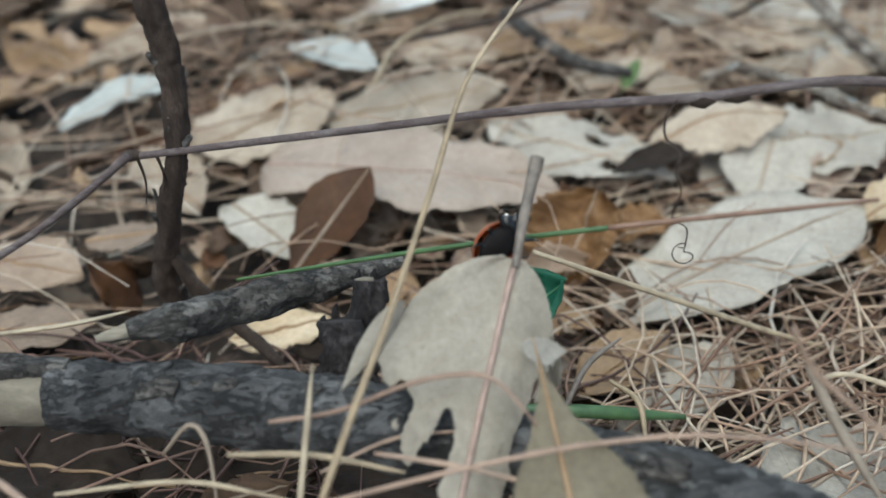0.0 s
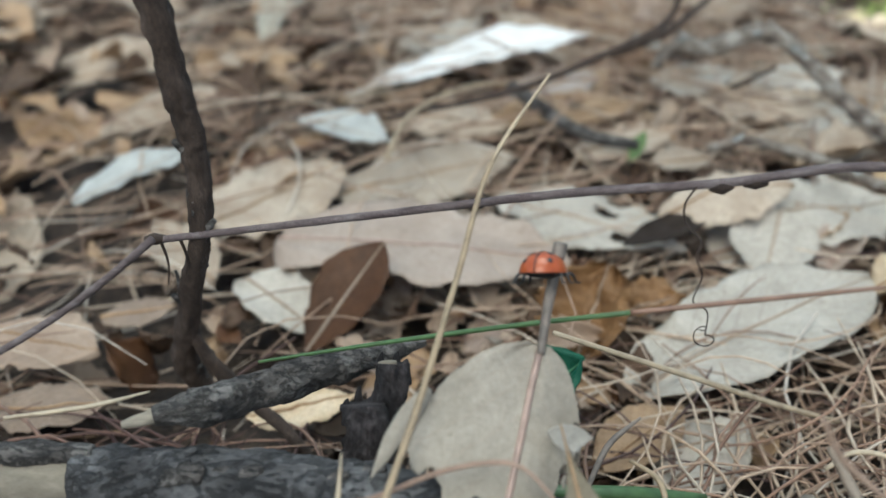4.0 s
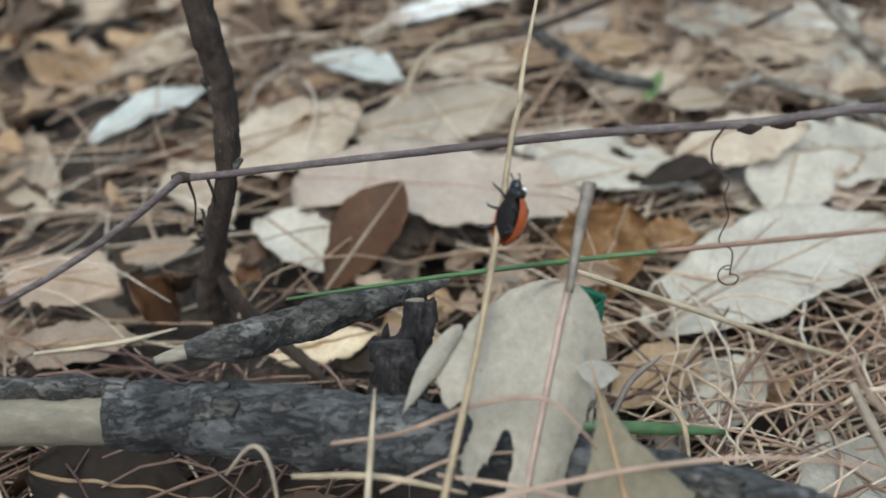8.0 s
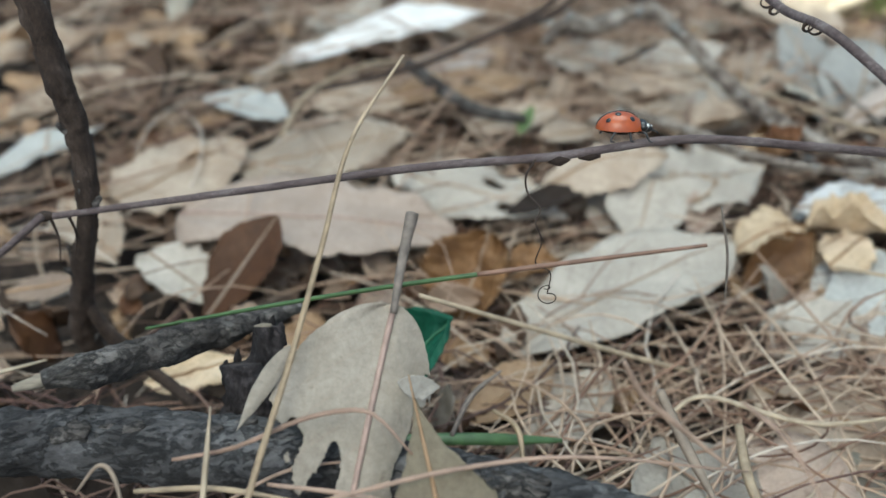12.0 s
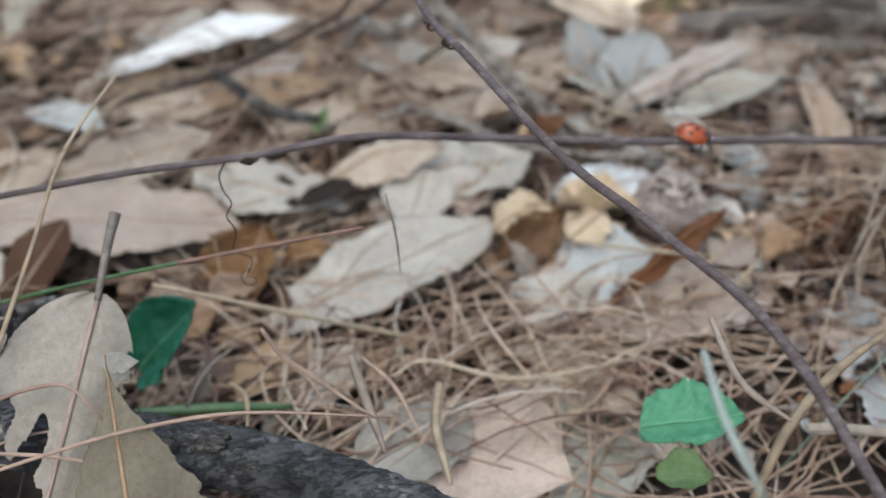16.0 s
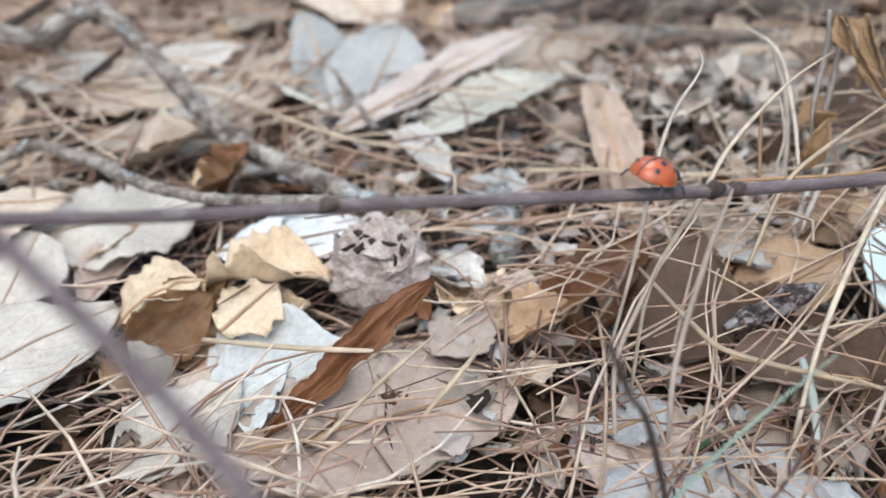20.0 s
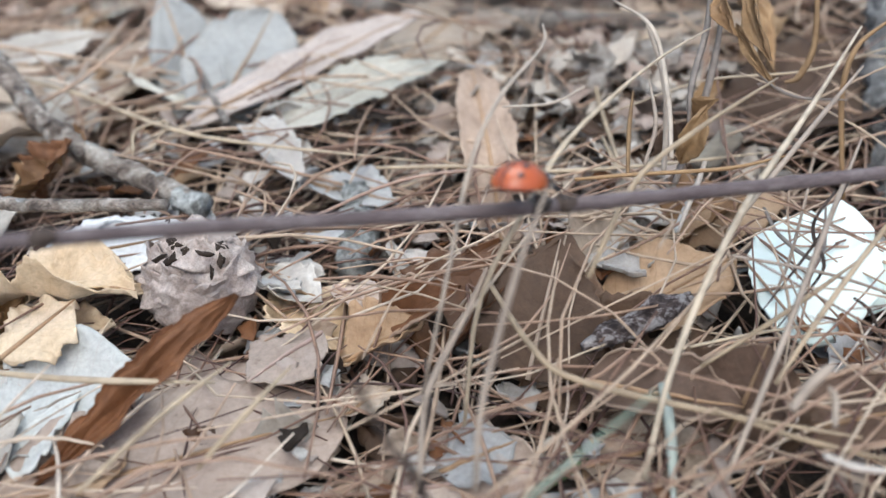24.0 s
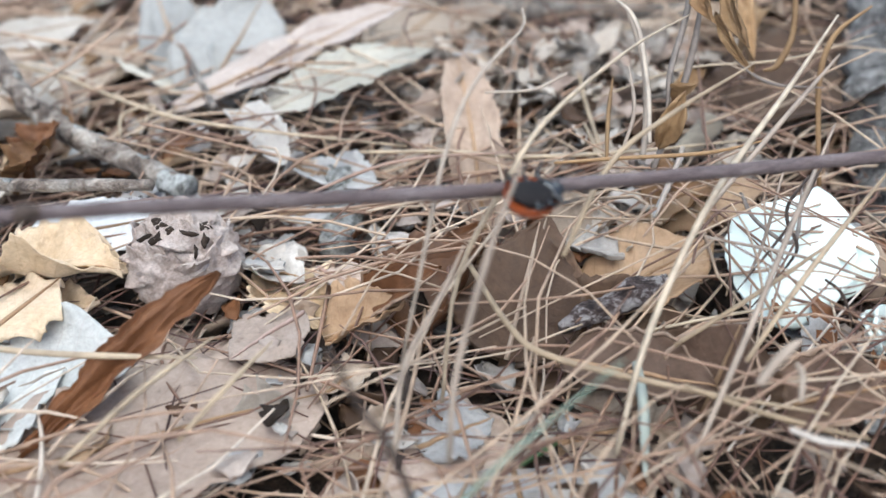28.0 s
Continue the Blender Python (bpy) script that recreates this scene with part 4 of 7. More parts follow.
def build_cone():
    """A gnawed old cone: a dark core under crumpled pale scales, with gaps between them."""
    ob = thing("old_cone", "weathered pale brown crumpled cone with dark gnawed holes", "cone", (0.1308, 0.1725, 0.0005))
    n, k = 60, 44
    verts = []
    for i in range(n):
        a = math.pi * i / (n - 1)
        for j in range(k * 2):
            b = math.pi * j / k
            d = Vector((math.sin(a) * math.cos(b), math.sin(a) * math.sin(b), math.cos(a)))
            fold = 1 - abs(noise.noise(d * 2.3 + Vector((3, 1, 2))))
            ridge = 1 - abs(noise.noise(d * 5.1 + Vector((1, 7, 4))))
            verts.append(tuple(d * 0.0092 * (0.80 + 0.12 * fold ** 2 + 0.10 * ridge ** 2 + 0.05 * noise.noise(d * 14))))
    w = 2 * k
    faces = [(i * w + j, (i + 1) * w + j, (i + 1) * w + (j + 1) % w, i * w + (j + 1) % w) for i in range(n - 1) for j in range(w)]
    mesh_object("core", verts, faces, MAT["cone"], ob, "pale wrinkled body")
    # no real openings: flat dark lenses paint the shade inside the gnawed holes
    for ax, ay, size, wide, turn in ((-0.34, -0.10, 0.0017, 0.5, 25), (-0.42, -0.40, 0.0012, 0.8, 80), (-0.16, -0.36, 0.0007, 0.9, 0), (0.12, -0.46, 0.0014, 0.45, -35), (0.40, -0.54, 0.0011, 0.5, 60), (0.44, -0.28, 0.0010, 0.8, 10), (0.22, -0.72, 0.0010, 0.45, 75), (-0.62, -0.22, 0.0013, 0.4, 50)):
        d = Vector((ax, ay, math.sqrt(max(0.05, 1 - ax * ax - ay * ay))))
        ring = [tuple(Vector((size * math.sin(p) * math.cos(q) * (1 + 0.4 * math.sin(3 * q)), size * math.sin(p) * math.sin(q) * wide * (1 + 0.5 * math.sin(2 * q + ax * 9)), 0.0005 * math.cos(p)))) for p in np.linspace(0.05, 3.09, 7) for q in np.linspace(0, 6.283, 14, endpoint=False)]
        grid = [(i * 14 + j, (i + 1) * 14 + j, (i + 1) * 14 + (j + 1) % 14, i * 14 + (j + 1) % 14) for i in range(6) for j in range(14)]
        hole = mesh_object("gnawed_hole", ring, grid, MAT["rotten"], ob, "dark lens painting the shade inside a gnawed hole")
        hole.matrix_basis = Matrix.Translation(d * 0.0087) @ d.to_track_quat("Z", "Y").to_matrix().to_4x4() @ Matrix.Rotation(radians(turn), 4, "Z")
    rng = np.random.default_rng(4)
    for ring, (a, many, l) in enumerate(((0.45, 4, 0.0050), (0.95, 7, 0.0065), (1.30, 9, 0.0080))):
        for q in range(many):
            b = 6.283 * (q + 0.5 * (ring % 2)) / many + rng.normal(0, 0.12)
            t = a + rng.normal(0, 0.06)
            d = Vector((math.sin(t) * math.cos(b), math.sin(t) * math.sin(b), math.cos(t)))
            down = Vector((math.cos(t) * math.cos(b), math.cos(t) * math.sin(b), -math.sin(t))) + Vector(rng.normal(0, 0.16, 3))
            v, f, uv = leaf_data(l * rng.uniform(0.8, 1.1), rng.uniform(0.0028, 0.0042), rng.uniform(0.0028, 0.0042), curl=-1.0, cup=-0.55, ragged=0.16, wave=0.07, seed=ring * 40 + q, nu=20, nv=14, thick=0.0003, square=0.6)
            piece = mesh_object("scale", v, f, MAT["cone"], ob, uvs=uv)
            piece.matrix_basis = stance(d * rng.uniform(0.0086, 0.0098) - down.normalized() * l * 0.5, down, d)


build_cone()


def strew_scraps(name, count, area, look_of, label, seed, z=(-0.012, -0.004), size=(0.006, 0.018)):
    """Torn scraps of dead leaves that fill the gaps of the litter."""
    rng = np.random.default_rng(seed)
    verts, faces = [], []
    for q in range(count):
        x, y, l = rng.uniform(area[0], area[1]), rng.uniform(area[2], area[3]), rng.uniform(*size)
        v, f, uv = leaf_data(l, l * rng.uniform(0.15, 0.4), l * rng.uniform(0.15, 0.4), cup=rng.uniform(-0.3, 0.8), curl=rng.uniform(-0.6, 0.9), ragged=0.22, wave=0.12, seed=seed * 1000 + q, nu=10, nv=6)
        m = pose(x, y, rng.uniform(*z), rng.normal(0, 22), rng.normal(0, 22), rng.uniform(0, 360))
        base = len(verts)
        verts += [tuple(m @ Vector(p)) for p in v]
        faces += [tuple(i + base for i in g) for g in f]
    tagged(mesh_object(name, verts, faces, MAT[look_of]), label, "leaf scraps", kind="stuff")


# scraps under the log take dark looks, so its shade is in their colour
for k, (look_of, label) in enumerate((("rotten", "dead leaf scraps coloured near black for the shade under the log"), ("dark", "dead leaf scraps coloured dark brown for the shade under the log"))):
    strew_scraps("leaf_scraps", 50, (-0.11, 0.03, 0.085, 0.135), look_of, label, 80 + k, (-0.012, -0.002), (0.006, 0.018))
for k, (look_of, label) in enumerate((("beige", "beige scraps of dead leaves between needles"), ("pink", "pinkish scraps of dead leaves between needles"), ("tan", "tan scraps of dead leaves between needles"))):
    strew_scraps("leaf_scraps", 26, (-0.03, 0.03, 0.13, 0.19), look_of, label, 90 + k, (-0.013, -0.009), (0.006, 0.016))
    strew_scraps("leaf_scraps", 45, (0.0, 0.12, 0.23, 0.36), look_of, label, 95 + k, (-0.013, -0.009), (0.008, 0.020))
for k, (look_of, label) in enumerate((("torn", "small whitish torn leaf bits on needles"), ("rosy", "small pinkish leaf bits on needles"), ("bluegrey", "small blue-grey leaf bits on needles"), ("rotten", "small black bits among the needles"), ("rust", "small rusty leaf bits among needles"))):
    strew_scraps("leaf_scraps", 34, (0.115, 0.215, 0.165, 0.235), look_of, label, 110 + k, (-0.006, 0.001), (0.003, 0.010))
    strew_scraps("leaf_scraps", 40, (0.135, 0.25, 0.10, 0.165), look_of, label, 120 + k, (-0.009, -0.002), (0.003, 0.010))
for k, (look_of, label) in enumerate((("beige", "torn beige scraps of dead leaves"), ("tan", "torn tan scraps of dead leaves"), ("dark", "dark brown scraps of dead leaves"), ("grey", "torn grey scraps of dead leaves"), ("brown", "rusty brown scraps of dead leaves"))):
    strew_scraps("leaf_scraps", 90, (0.0, 0.30, 0.09, 0.30), look_of, label, 50 + k, (-0.012, -0.006), (0.004, 0.012))
    # in this area beige turns grey-tan and grey turns dark brown
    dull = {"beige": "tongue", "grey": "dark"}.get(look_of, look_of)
    strew_scraps("leaf_scraps", 45, (-0.2, 0.05, 0.13, 0.36), dull, "dull brownish scraps of dead leaves", 60 + k)


def flaky_branch(name, points, radii, label, seed, flakes=18, knots=()):
    """A weathered branch with lifting flakes of bark and knots at its bends."""
    ob = thing(name, label, "branch")
    line = smooth_line(points, 130)
    v, f = tube_data(line, radii, 22, 0.26, seed)
    mesh_object("stem", v, f, MAT["branch"], ob)
    rng = np.random.default_rng(seed)
    r = np.interp(np.linspace(0, 1, 130), np.linspace(0, 1, len(radii)), radii)
    for q in range(flakes):
        k = rng.integers(4, 124)
        ahead = Vector(line[k + 1] - line[k - 1]).normalized()
        out = (Vector(rng.normal(0, 1, 3)) + Vector((0, -0.5, 0.9))).cross(ahead).cross(ahead) * -1
        out.normalize()
        l = rng.uniform(0.002, 0.005)
        v, f, uv = leaf_data(l, l * 0.28, l * 0.24, curl=-0.5, cup=-0.5, ragged=0.22, wave=0.05, seed=seed * 50 + q, nu=9, nv=6, thick=0.00025)
        piece = mesh_object("bark_flake", v, f, MAT["lichen" if q % 3 == 0 else "branch"], ob, uvs=uv)
        piece.matrix_basis = stance(Vector(line[k]) + out * r[k] * 1.12, ahead + out * 0.12, out)
    for k, size in knots:
        p = line[k]
        rod("knot", [tuple(line[k - 2]), tuple(p), tuple(line[k + 2])], [r[k] * 1.05, r[k] * size, r[k] * 1.05], MAT["branch"], ob, sides=18, count=10, rough=0.4, seed=k)
    return ob


def build_mound():
    """Crumbled debris: broken leaf and bark bits heaped on the ground, pale ones over dark ones."""
    rng = np.random.default_rng(21)
    for look_of, tone, count, lift in (("dark", "dark brown", 170, 0.0), ("debris", "grey", 150, 0.001), ("grey", "pale grey", 70, 0.002), ("pink", "pinkish", 90, 0.0015)):
        verts, faces = [], []
        for q in range(count):
            x, y = rng.normal(0.211, 0.019), rng.normal(0.213, 0.021)
            h = 0.011 * math.exp(-((x - 0.213) / 0.025) ** 2 - ((y - 0.215) / 0.028) ** 2)
            l = rng.uniform(0.004, 0.013)
            v, f, uv = leaf_data(l, l * rng.uniform(0.15, 0.4), l * rng.uniform(0.15, 0.4), cup=rng.uniform(-0.3, 0.5), curl=rng.uniform(-0.6, 0.8), ragged=0.28, wave=0.10, seed=q + 500, nu=12, nv=8, margin=0.4)
            m = pose(x, y, -0.010 + h + lift + rng.uniform(0, 0.003), rng.normal(0, 24), rng.normal(0, 24), rng.uniform(0, 360))
            base = len(verts)
            verts += [tuple(m @ Vector(p)) for p in v]
            faces += [tuple(i + base for i in g) for g in f]
        tagged(mesh_object("leaf_debris", verts, faces, MAT[look_of]), "%s crumbled leaf and bark bits in a heap" % tone, "debris", kind="stuff")


build_mound()


# ---- fallen leaves on the litter ----
leaf((0.0303, 0.1453, -0.0050), (0.0857, 0.1751, -0.0010), 0.0270, "grey", "large oval grey-beige dead leaf lying flat on needles", blunt=1.15, square=0.6, cup=0.12, wave=0.02, ragged=0.02, curl=0.25, teeth=0.02)
leaf((-0.0320, 0.2744, -0.0020), (0.0421, 0.2982, 0.0050), 0.0210, "bleached", "long bleached white dead leaf with an olive underside", blunt=1.7, cup=0.3, curl=0.12, ragged=0.015)
# extra blade added in place of the white leaf's olive underside
leaf((-0.0347, 0.2753, -0.0050), (0.0032, 0.2917, -0.0010), 0.0090, "stand_dark", "olive-brown extra blade as the underside of a white leaf", blunt=0.9, ragged=0.03)
leaf((-0.0937, 0.2116, 0.0000), (-0.0668, 0.2338, 0.0030), 0.0130, "white", "bleached white dead leaf resting on litter", cup=0.3, ragged=0.04, wave=0.03)
leaf((-0.0420, 0.1950, -0.0010), (0.0228, 0.1800, 0.0005), 0.0300, "pink", "broad pinkish-beige dead leaf with a torn edge", ragged=0.12, wave=0.02, curl=0.25, cup=0.1, blunt=0.9, square=0.55)
leaf((-0.0590, 0.2040, -0.0020), (-0.0300, 0.2285, 0.0000), 0.0290, "beige", "broad beige dead leaf lying under other leaves", ragged=0.06, wave=0.03, square=0.6)
leaf((-0.0310, 0.2180, -0.0030), (0.0140, 0.2325, -0.0010), 0.0270, "beige", "pale beige dead leaf among needles", ragged=0.06, wave=0.03, square=0.7)
leaf((0.0226, 0.1604, -0.0090), (0.0302, 0.1720, 0.0060), 0.0190, "gold", "crumpled golden-brown dead leaf standing folded", curl=0.5, cup=0.9, wave=0.14, ragged=0.12, nu=50, nv=30, square=0.6)
leaf((0.0324, 0.1680, -0.0050), (0.0457, 0.1688, 0.0000), 0.0110, "gold", "small crinkled golden-brown dead leaf", curl=0.6, cup=0.6, wave=0.14, ragged=0.12)
leaf((-0.0325, 0.1600, -0.0060), (-0.0165, 0.1765, 0.0095), 0.0150, "brown", "rusty brown dead leaf standing on its edge", roll=10, cup=0.3, blunt=1.35, square=0.8, ragged=0.03, rib=True)
leaf((0.0442, 0.1979, 0.0000), (0.0783, 0.2056, 0.0040), 0.0210, "beige", "arched beige dead leaf with a dark hollow beneath", curl=0.9, cup=-0.25, ragged=0.06, wave=0.03)
# dark blade added to paint the shade in the hollow of the arched leaf
leaf((0.0352, 0.1872, 0.0005), (0.0565, 0.1945, 0.0028), 0.0085, "rotten", "dark blade painting the shaded hollow under an arched leaf", cup=0.3, ragged=0.04, rib=False)
leaf((0.0721, 0.1963, 0.0030), (0.0641, 0.1775, -0.0030), 0.0190, "grey", "small oval grey-beige dead leaf", blunt=0.9, ragged=0.03, cup=0.15)
leaf((0.0633, 0.2269, 0.0000), (0.0473, 0.2243, 0.0000), 0.0120, "beige", "small rounded beige dead leaf", ragged=0.03, cup=0.2)
leaf((0.0091, 0.2161, -0.0030), (0.0506, 0.1909, -0.0040), 0.0270, "grey", "torn grey dead leaf with holes", ragged=0.12, wave=0.04, bites=[(0.55, 0.4, 0.07, 0.2), (0.75, -0.3, 0.1, 0.25)])
leaf((0.0065, 0.2501, -0.0020), (0.0522, 0.2574, 0.0000), 0.0200, "tan", "golden tan dead leaf with a curled edge", cup=0.3, wave=0.05, ragged=0.06)
leaf((-0.0150, 0.2590, -0.0020), (0.0140, 0.2470, 0.0000), 0.0200, "beige", "light tan dead leaf half buried in needles", ragged=0.08, wave=0.04)
leaf((0.1360, 0.2330, -0.0040), (0.1308, 0.2775, 0.0080), 0.0165, "silver", "narrow half of a folded silver-grey dead leaf", roll=-22, ragged=0.04, wave=0.02, square=0.75, blunt=0.9)
leaf((0.1372, 0.2325, -0.0030), (0.1545, 0.2640, 0.0060), 0.0230, "silver", "broad half of a folded silver-grey dead leaf", roll=14, ragged=0.06, wave=0.02, square=0.6, teeth=0.03, share=0.55)
leaf((0.1319, 0.2250, 0.0010), (0.1871, 0.2568, 0.0050), 0.0130, "rosy", "long pinkish-beige dead leaf under needles", ragged=0.08, wave=0.02, square=0.5, cup=0.2)
leaf((0.1490, 0.2196, 0.0000), (0.1880, 0.2350, 0.0030), 0.0165, "olive", "olive-grey dead leaf with pale veins and a toothed edge", blunt=0.8, curl=0.2, cup=0.25, teeth=0.08, ragged=0.03)
leaf((0.1032, 0.1838, 0.0010), (0.1289, 0.1824, 0.0030), 0.0180, "bleached", "torn pale dead leaf scrap", ragged=0.08, wave=0.03, bites=[(0.6, 0.6, 0.15, 0.3)])
leaf((0.0842, 0.1726, -0.0040), (0.1021, 0.1745, 0.0020), 0.0130, "cream", "cream dead leaf curled upwards", curl=1.2, cup=0.4, ragged=0.05, wave=0.07, margin=0.3)
leaf((0.0995, 0.1760, -0.0010), (0.1215, 0.1685, 0.0035), 0.0150, "cream", "crumpled cream-coloured dead leaf with a rolled edge", curl=0.4, cup=0.95, ragged=0.05, wave=0.07, roll=-18, nu=50, nv=28, margin=0.35)
leaf((0.0858, 0.1644, -0.0050), (0.1025, 0.1695, 0.0030), 0.0120, "gold", "folded orange-brown dead leaf", roll=50, cup=0.5, ragged=0.08, wave=0.05, rib=False)
leaf((0.0932, 0.1663, -0.0060), (0.1112, 0.1661, -0.0030), 0.0160, "tan", "torn tan dead leaf scrap", ragged=0.1, wave=0.05)
leaf((0.0985, 0.1490, -0.0040), (0.1240, 0.1520, 0.0015), 0.0200, "white", "bluish white dead leaf with its edge curled up", curl=-0.7, cup=0.4, ragged=0.04, teeth=0.05, share=0.7, nu=50, nv=26)
leaf((0.0845, 0.1433, -0.0070), (0.1519, 0.1495, -0.0070), 0.0400, "pink", "broad pinkish-beige dead leaf under needles", ragged=0.07, wave=0.03, cup=0.08, blunt=0.9)
leaf((0.0848, 0.1386, -0.0040), (0.1050, 0.1527, -0.0020), 0.0180, "grey", "grey dead leaf with a torn corner", ragged=0.08, bites=[(0.1, 0.5, 0.2, 0.4)])
leaf((0.0770, 0.1325, -0.0060), (0.1064, 0.1102, -0.0060), 0.0260, "beige", "dull beige dead leaf with ribs showing", ragged=0.06, wave=0.04)
leaf((0.0591, 0.1109, -0.0040), (0.0861, 0.0902, -0.0030), 0.0360, "pink", "pinkish dead leaf half covered by needles", ragged=0.06, wave=0.03, blunt=0.8)
leaf((0.0213, 0.1256, -0.0050), (0.0396, 0.1405, -0.0040), 0.0130, "tan", "pale tan pointed dead leaf", ragged=0.03, cup=0.2)
leaf((0.0315, 0.1208, -0.0060), (0.0502, 0.1372, -0.0050), 0.0150, "grey", "narrow grey-beige dead leaf", ragged=0.05, wave=0.04)
leaf((0.1685, 0.1235, -0.0060), (0.1600, 0.0735, -0.0050), 0.0350, "bluegrey", "broad bluish grey dead leaf with small holes", ragged=0.09, cup=0.15, wave=0.03, square=0.6, blunt=0.7, nu=60, nv=36, bites=[(0.55, 0.35, 0.02, 0.05), (0.35, -0.5, 0.015, 0.05)])
tagged(rod("bark_fragment", [(0.1728, 0.1053, -0.0020), (0.1794, 0.1006, 0.0000), (0.1860, 0.0930, -0.0020)], [0.0016, 0.0030, 0.0026], MAT["bark"], sides=24, count=40, rough=0.3), "dark grey curled piece of bark", "bark")
leaf((0.1743, 0.1440, -0.0060), (0.1831, 0.1561, 0.0090), 0.0200, "dark", "dark brown dead leaf with a scalloped edge", roll=5, teeth=0.1, ragged=0.05, cup=0.2, blunt=0.7)
leaf((0.1615, 0.1506, -0.0070), (0.1770, 0.1654, 0.0040), 0.0160, "brown", "curled dark brown dead leaf", roll=-20, cup=0.8, ragged=0.08, wave=0.06)
leaf((0.1801, 0.1731, -0.0040), (0.1896, 0.2239, 0.0050), 0.0105, "tongue", "tongue-shaped grey-tan dead leaf standing out of the debris", square=0.32, cup=0.5, ragged=0.08, wave=0.03, blunt=0.9, curl=0.5, rib=True)
leaf((0.1874, 0.1493, -0.0040), (0.2121, 0.1539, 0.0020), 0.0180, "tan", "broad orange-tan dead leaf", ragged=0.06, cup=0.3)
leaf((0.1789, 0.1346, 0.0010), (0.1960, 0.1230, 0.0020), 0.0105, "umber", "long dark brown dead leaf with a pale rolled edge", cup=0.5, ragged=0.05, wave=0.03, roll=12, rim="tongue", square=0.6)
leaf((0.1941, 0.1228, -0.0050), (0.1998, 0.1258, 0.0095), 0.0135, "umber", "round dark brown dead leaf propped up", rim="tongue", cup=0.3, ragged=0.03, blunt=0.9, square=0.6)
leaf((0.2024, 0.1201, -0.0010), (0.2160, 0.1145, 0.0050), 0.0120, "umber", "dark brown hollow dead leaf", rim="tongue", cup=0.4, ragged=0.03, square=0.6, roll=10)
leaf((0.2061, 0.1697, -0.0040), (0.2275, 0.1635, 0.0030), 0.0150, "tan", "arched brown-tan dead leaf", curl=1.2, cup=-0.4, ragged=0.05)
leaf((0.2322, 0.1992, -0.0060), (0.2819, 0.2034, 0.0000), 0.0340, "dark", "large brown dead leaf in the shade", cup=0.5, wave=0.04, ragged=0.05)
leaf((0.1896, 0.1631, -0.0040), (0.2014, 0.1683, 0.0000), 0.0120, "beige", "tightly rolled beige dead leaf", cup=1.2, ragged=0.05)
leaf((0.1942, 0.1635, -0.0040), (0.2038, 0.1625, 0.0000), 0.0140, "grey", "crumpled grey dead leaf scrap", wave=0.12, ragged=0.15, cup=0.4)
leaf((-0.0175, 0.3075, -0.0020), (0.0098, 0.3183, 0.0020), 0.0190, "grey", "torn grey dead leaf behind a white one", ragged=0.1, wave=0.04, teeth=0.08)
leaf((0.0150, 0.2700, -0.0010), (0.0420, 0.2760, 0.0010), 0.0200, "rosy", "pale pinkish dead leaf on straw", ragged=0.06, wave=0.03, square=0.7)
leaf((0.0300, 0.2330, -0.0010), (0.0560, 0.2400, 0.0010), 0.0170, "beige", "light beige dead leaf on straw", ragged=0.06, wave=0.03, square=0.7)
leaf((0.0583, 0.2772, -0.0030), (0.0831, 0.2838, -0.0010), 0.0220, "grey", "rounded grey dead leaf near a bent branch", ragged=0.05, wave=0.03, square=0.6)
leaf((0.0783, 0.2443, -0.0030), (0.1079, 0.2301, -0.0010), 0.0170, "beige", "flat pale beige dead leaf by a branch", ragged=0.06, wave=0.03)
leaf((-0.0984, 0.1660, -0.0030), (-0.0718, 0.1555, -0.0010), 0.0200, "tongue", "dull grey-brown dead leaf", ragged=0.08, wave=0.04)
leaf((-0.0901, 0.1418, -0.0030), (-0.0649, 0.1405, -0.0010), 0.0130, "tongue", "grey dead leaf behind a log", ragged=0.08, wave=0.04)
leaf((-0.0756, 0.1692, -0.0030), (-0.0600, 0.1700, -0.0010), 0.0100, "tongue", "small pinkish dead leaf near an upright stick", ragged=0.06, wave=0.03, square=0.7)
leaf((0.0857, 0.2747, -0.0020), (0.1169, 0.2810, -0.0010), 0.0180, "grey", "flat silver-grey dead leaf", ragged=0.05)
leaf((0.0866, 0.2857, -0.0040), (0.1140, 0.2369, -0.0040), 0.0260, "grey", "broad grey dead leaf under needles", ragged=0.07, wave=0.03)
leaf((0.0970, 0.1679, -0.0060), (0.1115, 0.1670, -0.0020), 0.0180, "cream", "torn cream dead leaf scrap", ragged=0.05, wave=0.07, margin=0.3)
leaf((0.1435, 0.2188, 0.0020), (0.1497, 0.1988, 0.0000), 0.0085, "torn", "whitish curled bark chip", cup=0.8, ragged=0.08, rib=False, square=0.35, name='bark_chip')
leaf((0.1425, 0.1743, -0.0050), (0.1505, 0.1573, -0.0050), 0.0140, "cream", "crumpled cream dead leaf scrap", wave=0.12, ragged=0.15, cup=0.4)
leaf((0.1518, 0.2033, -0.0030), (0.1656, 0.1887, -0.0010), 0.0120, "bluegrey", "blue-grey dead leaf scrap by lichen bark", ragged=0.12, wave=0.05, cup=0.3)
leaf((0.1467, 0.1870, -0.0030), (0.1571, 0.1830, -0.0010), 0.0080, "bleached", "small white torn leaf scrap", ragged=0.14, wave=0.06)
leaf((0.1391, 0.1757, -0.0030), (0.1481, 0.1636, -0.0005), 0.0090, "torn", "whitish curled leaf scrap beside a cone", ragged=0.12, wave=0.08, cup=0.6)
leaf((0.1511, 0.1700, -0.0030), (0.1561, 0.1594, -0.0010), 0.0070, "pink", "small pinkish torn leaf scrap", ragged=0.14, wave=0.08, cup=0.4)
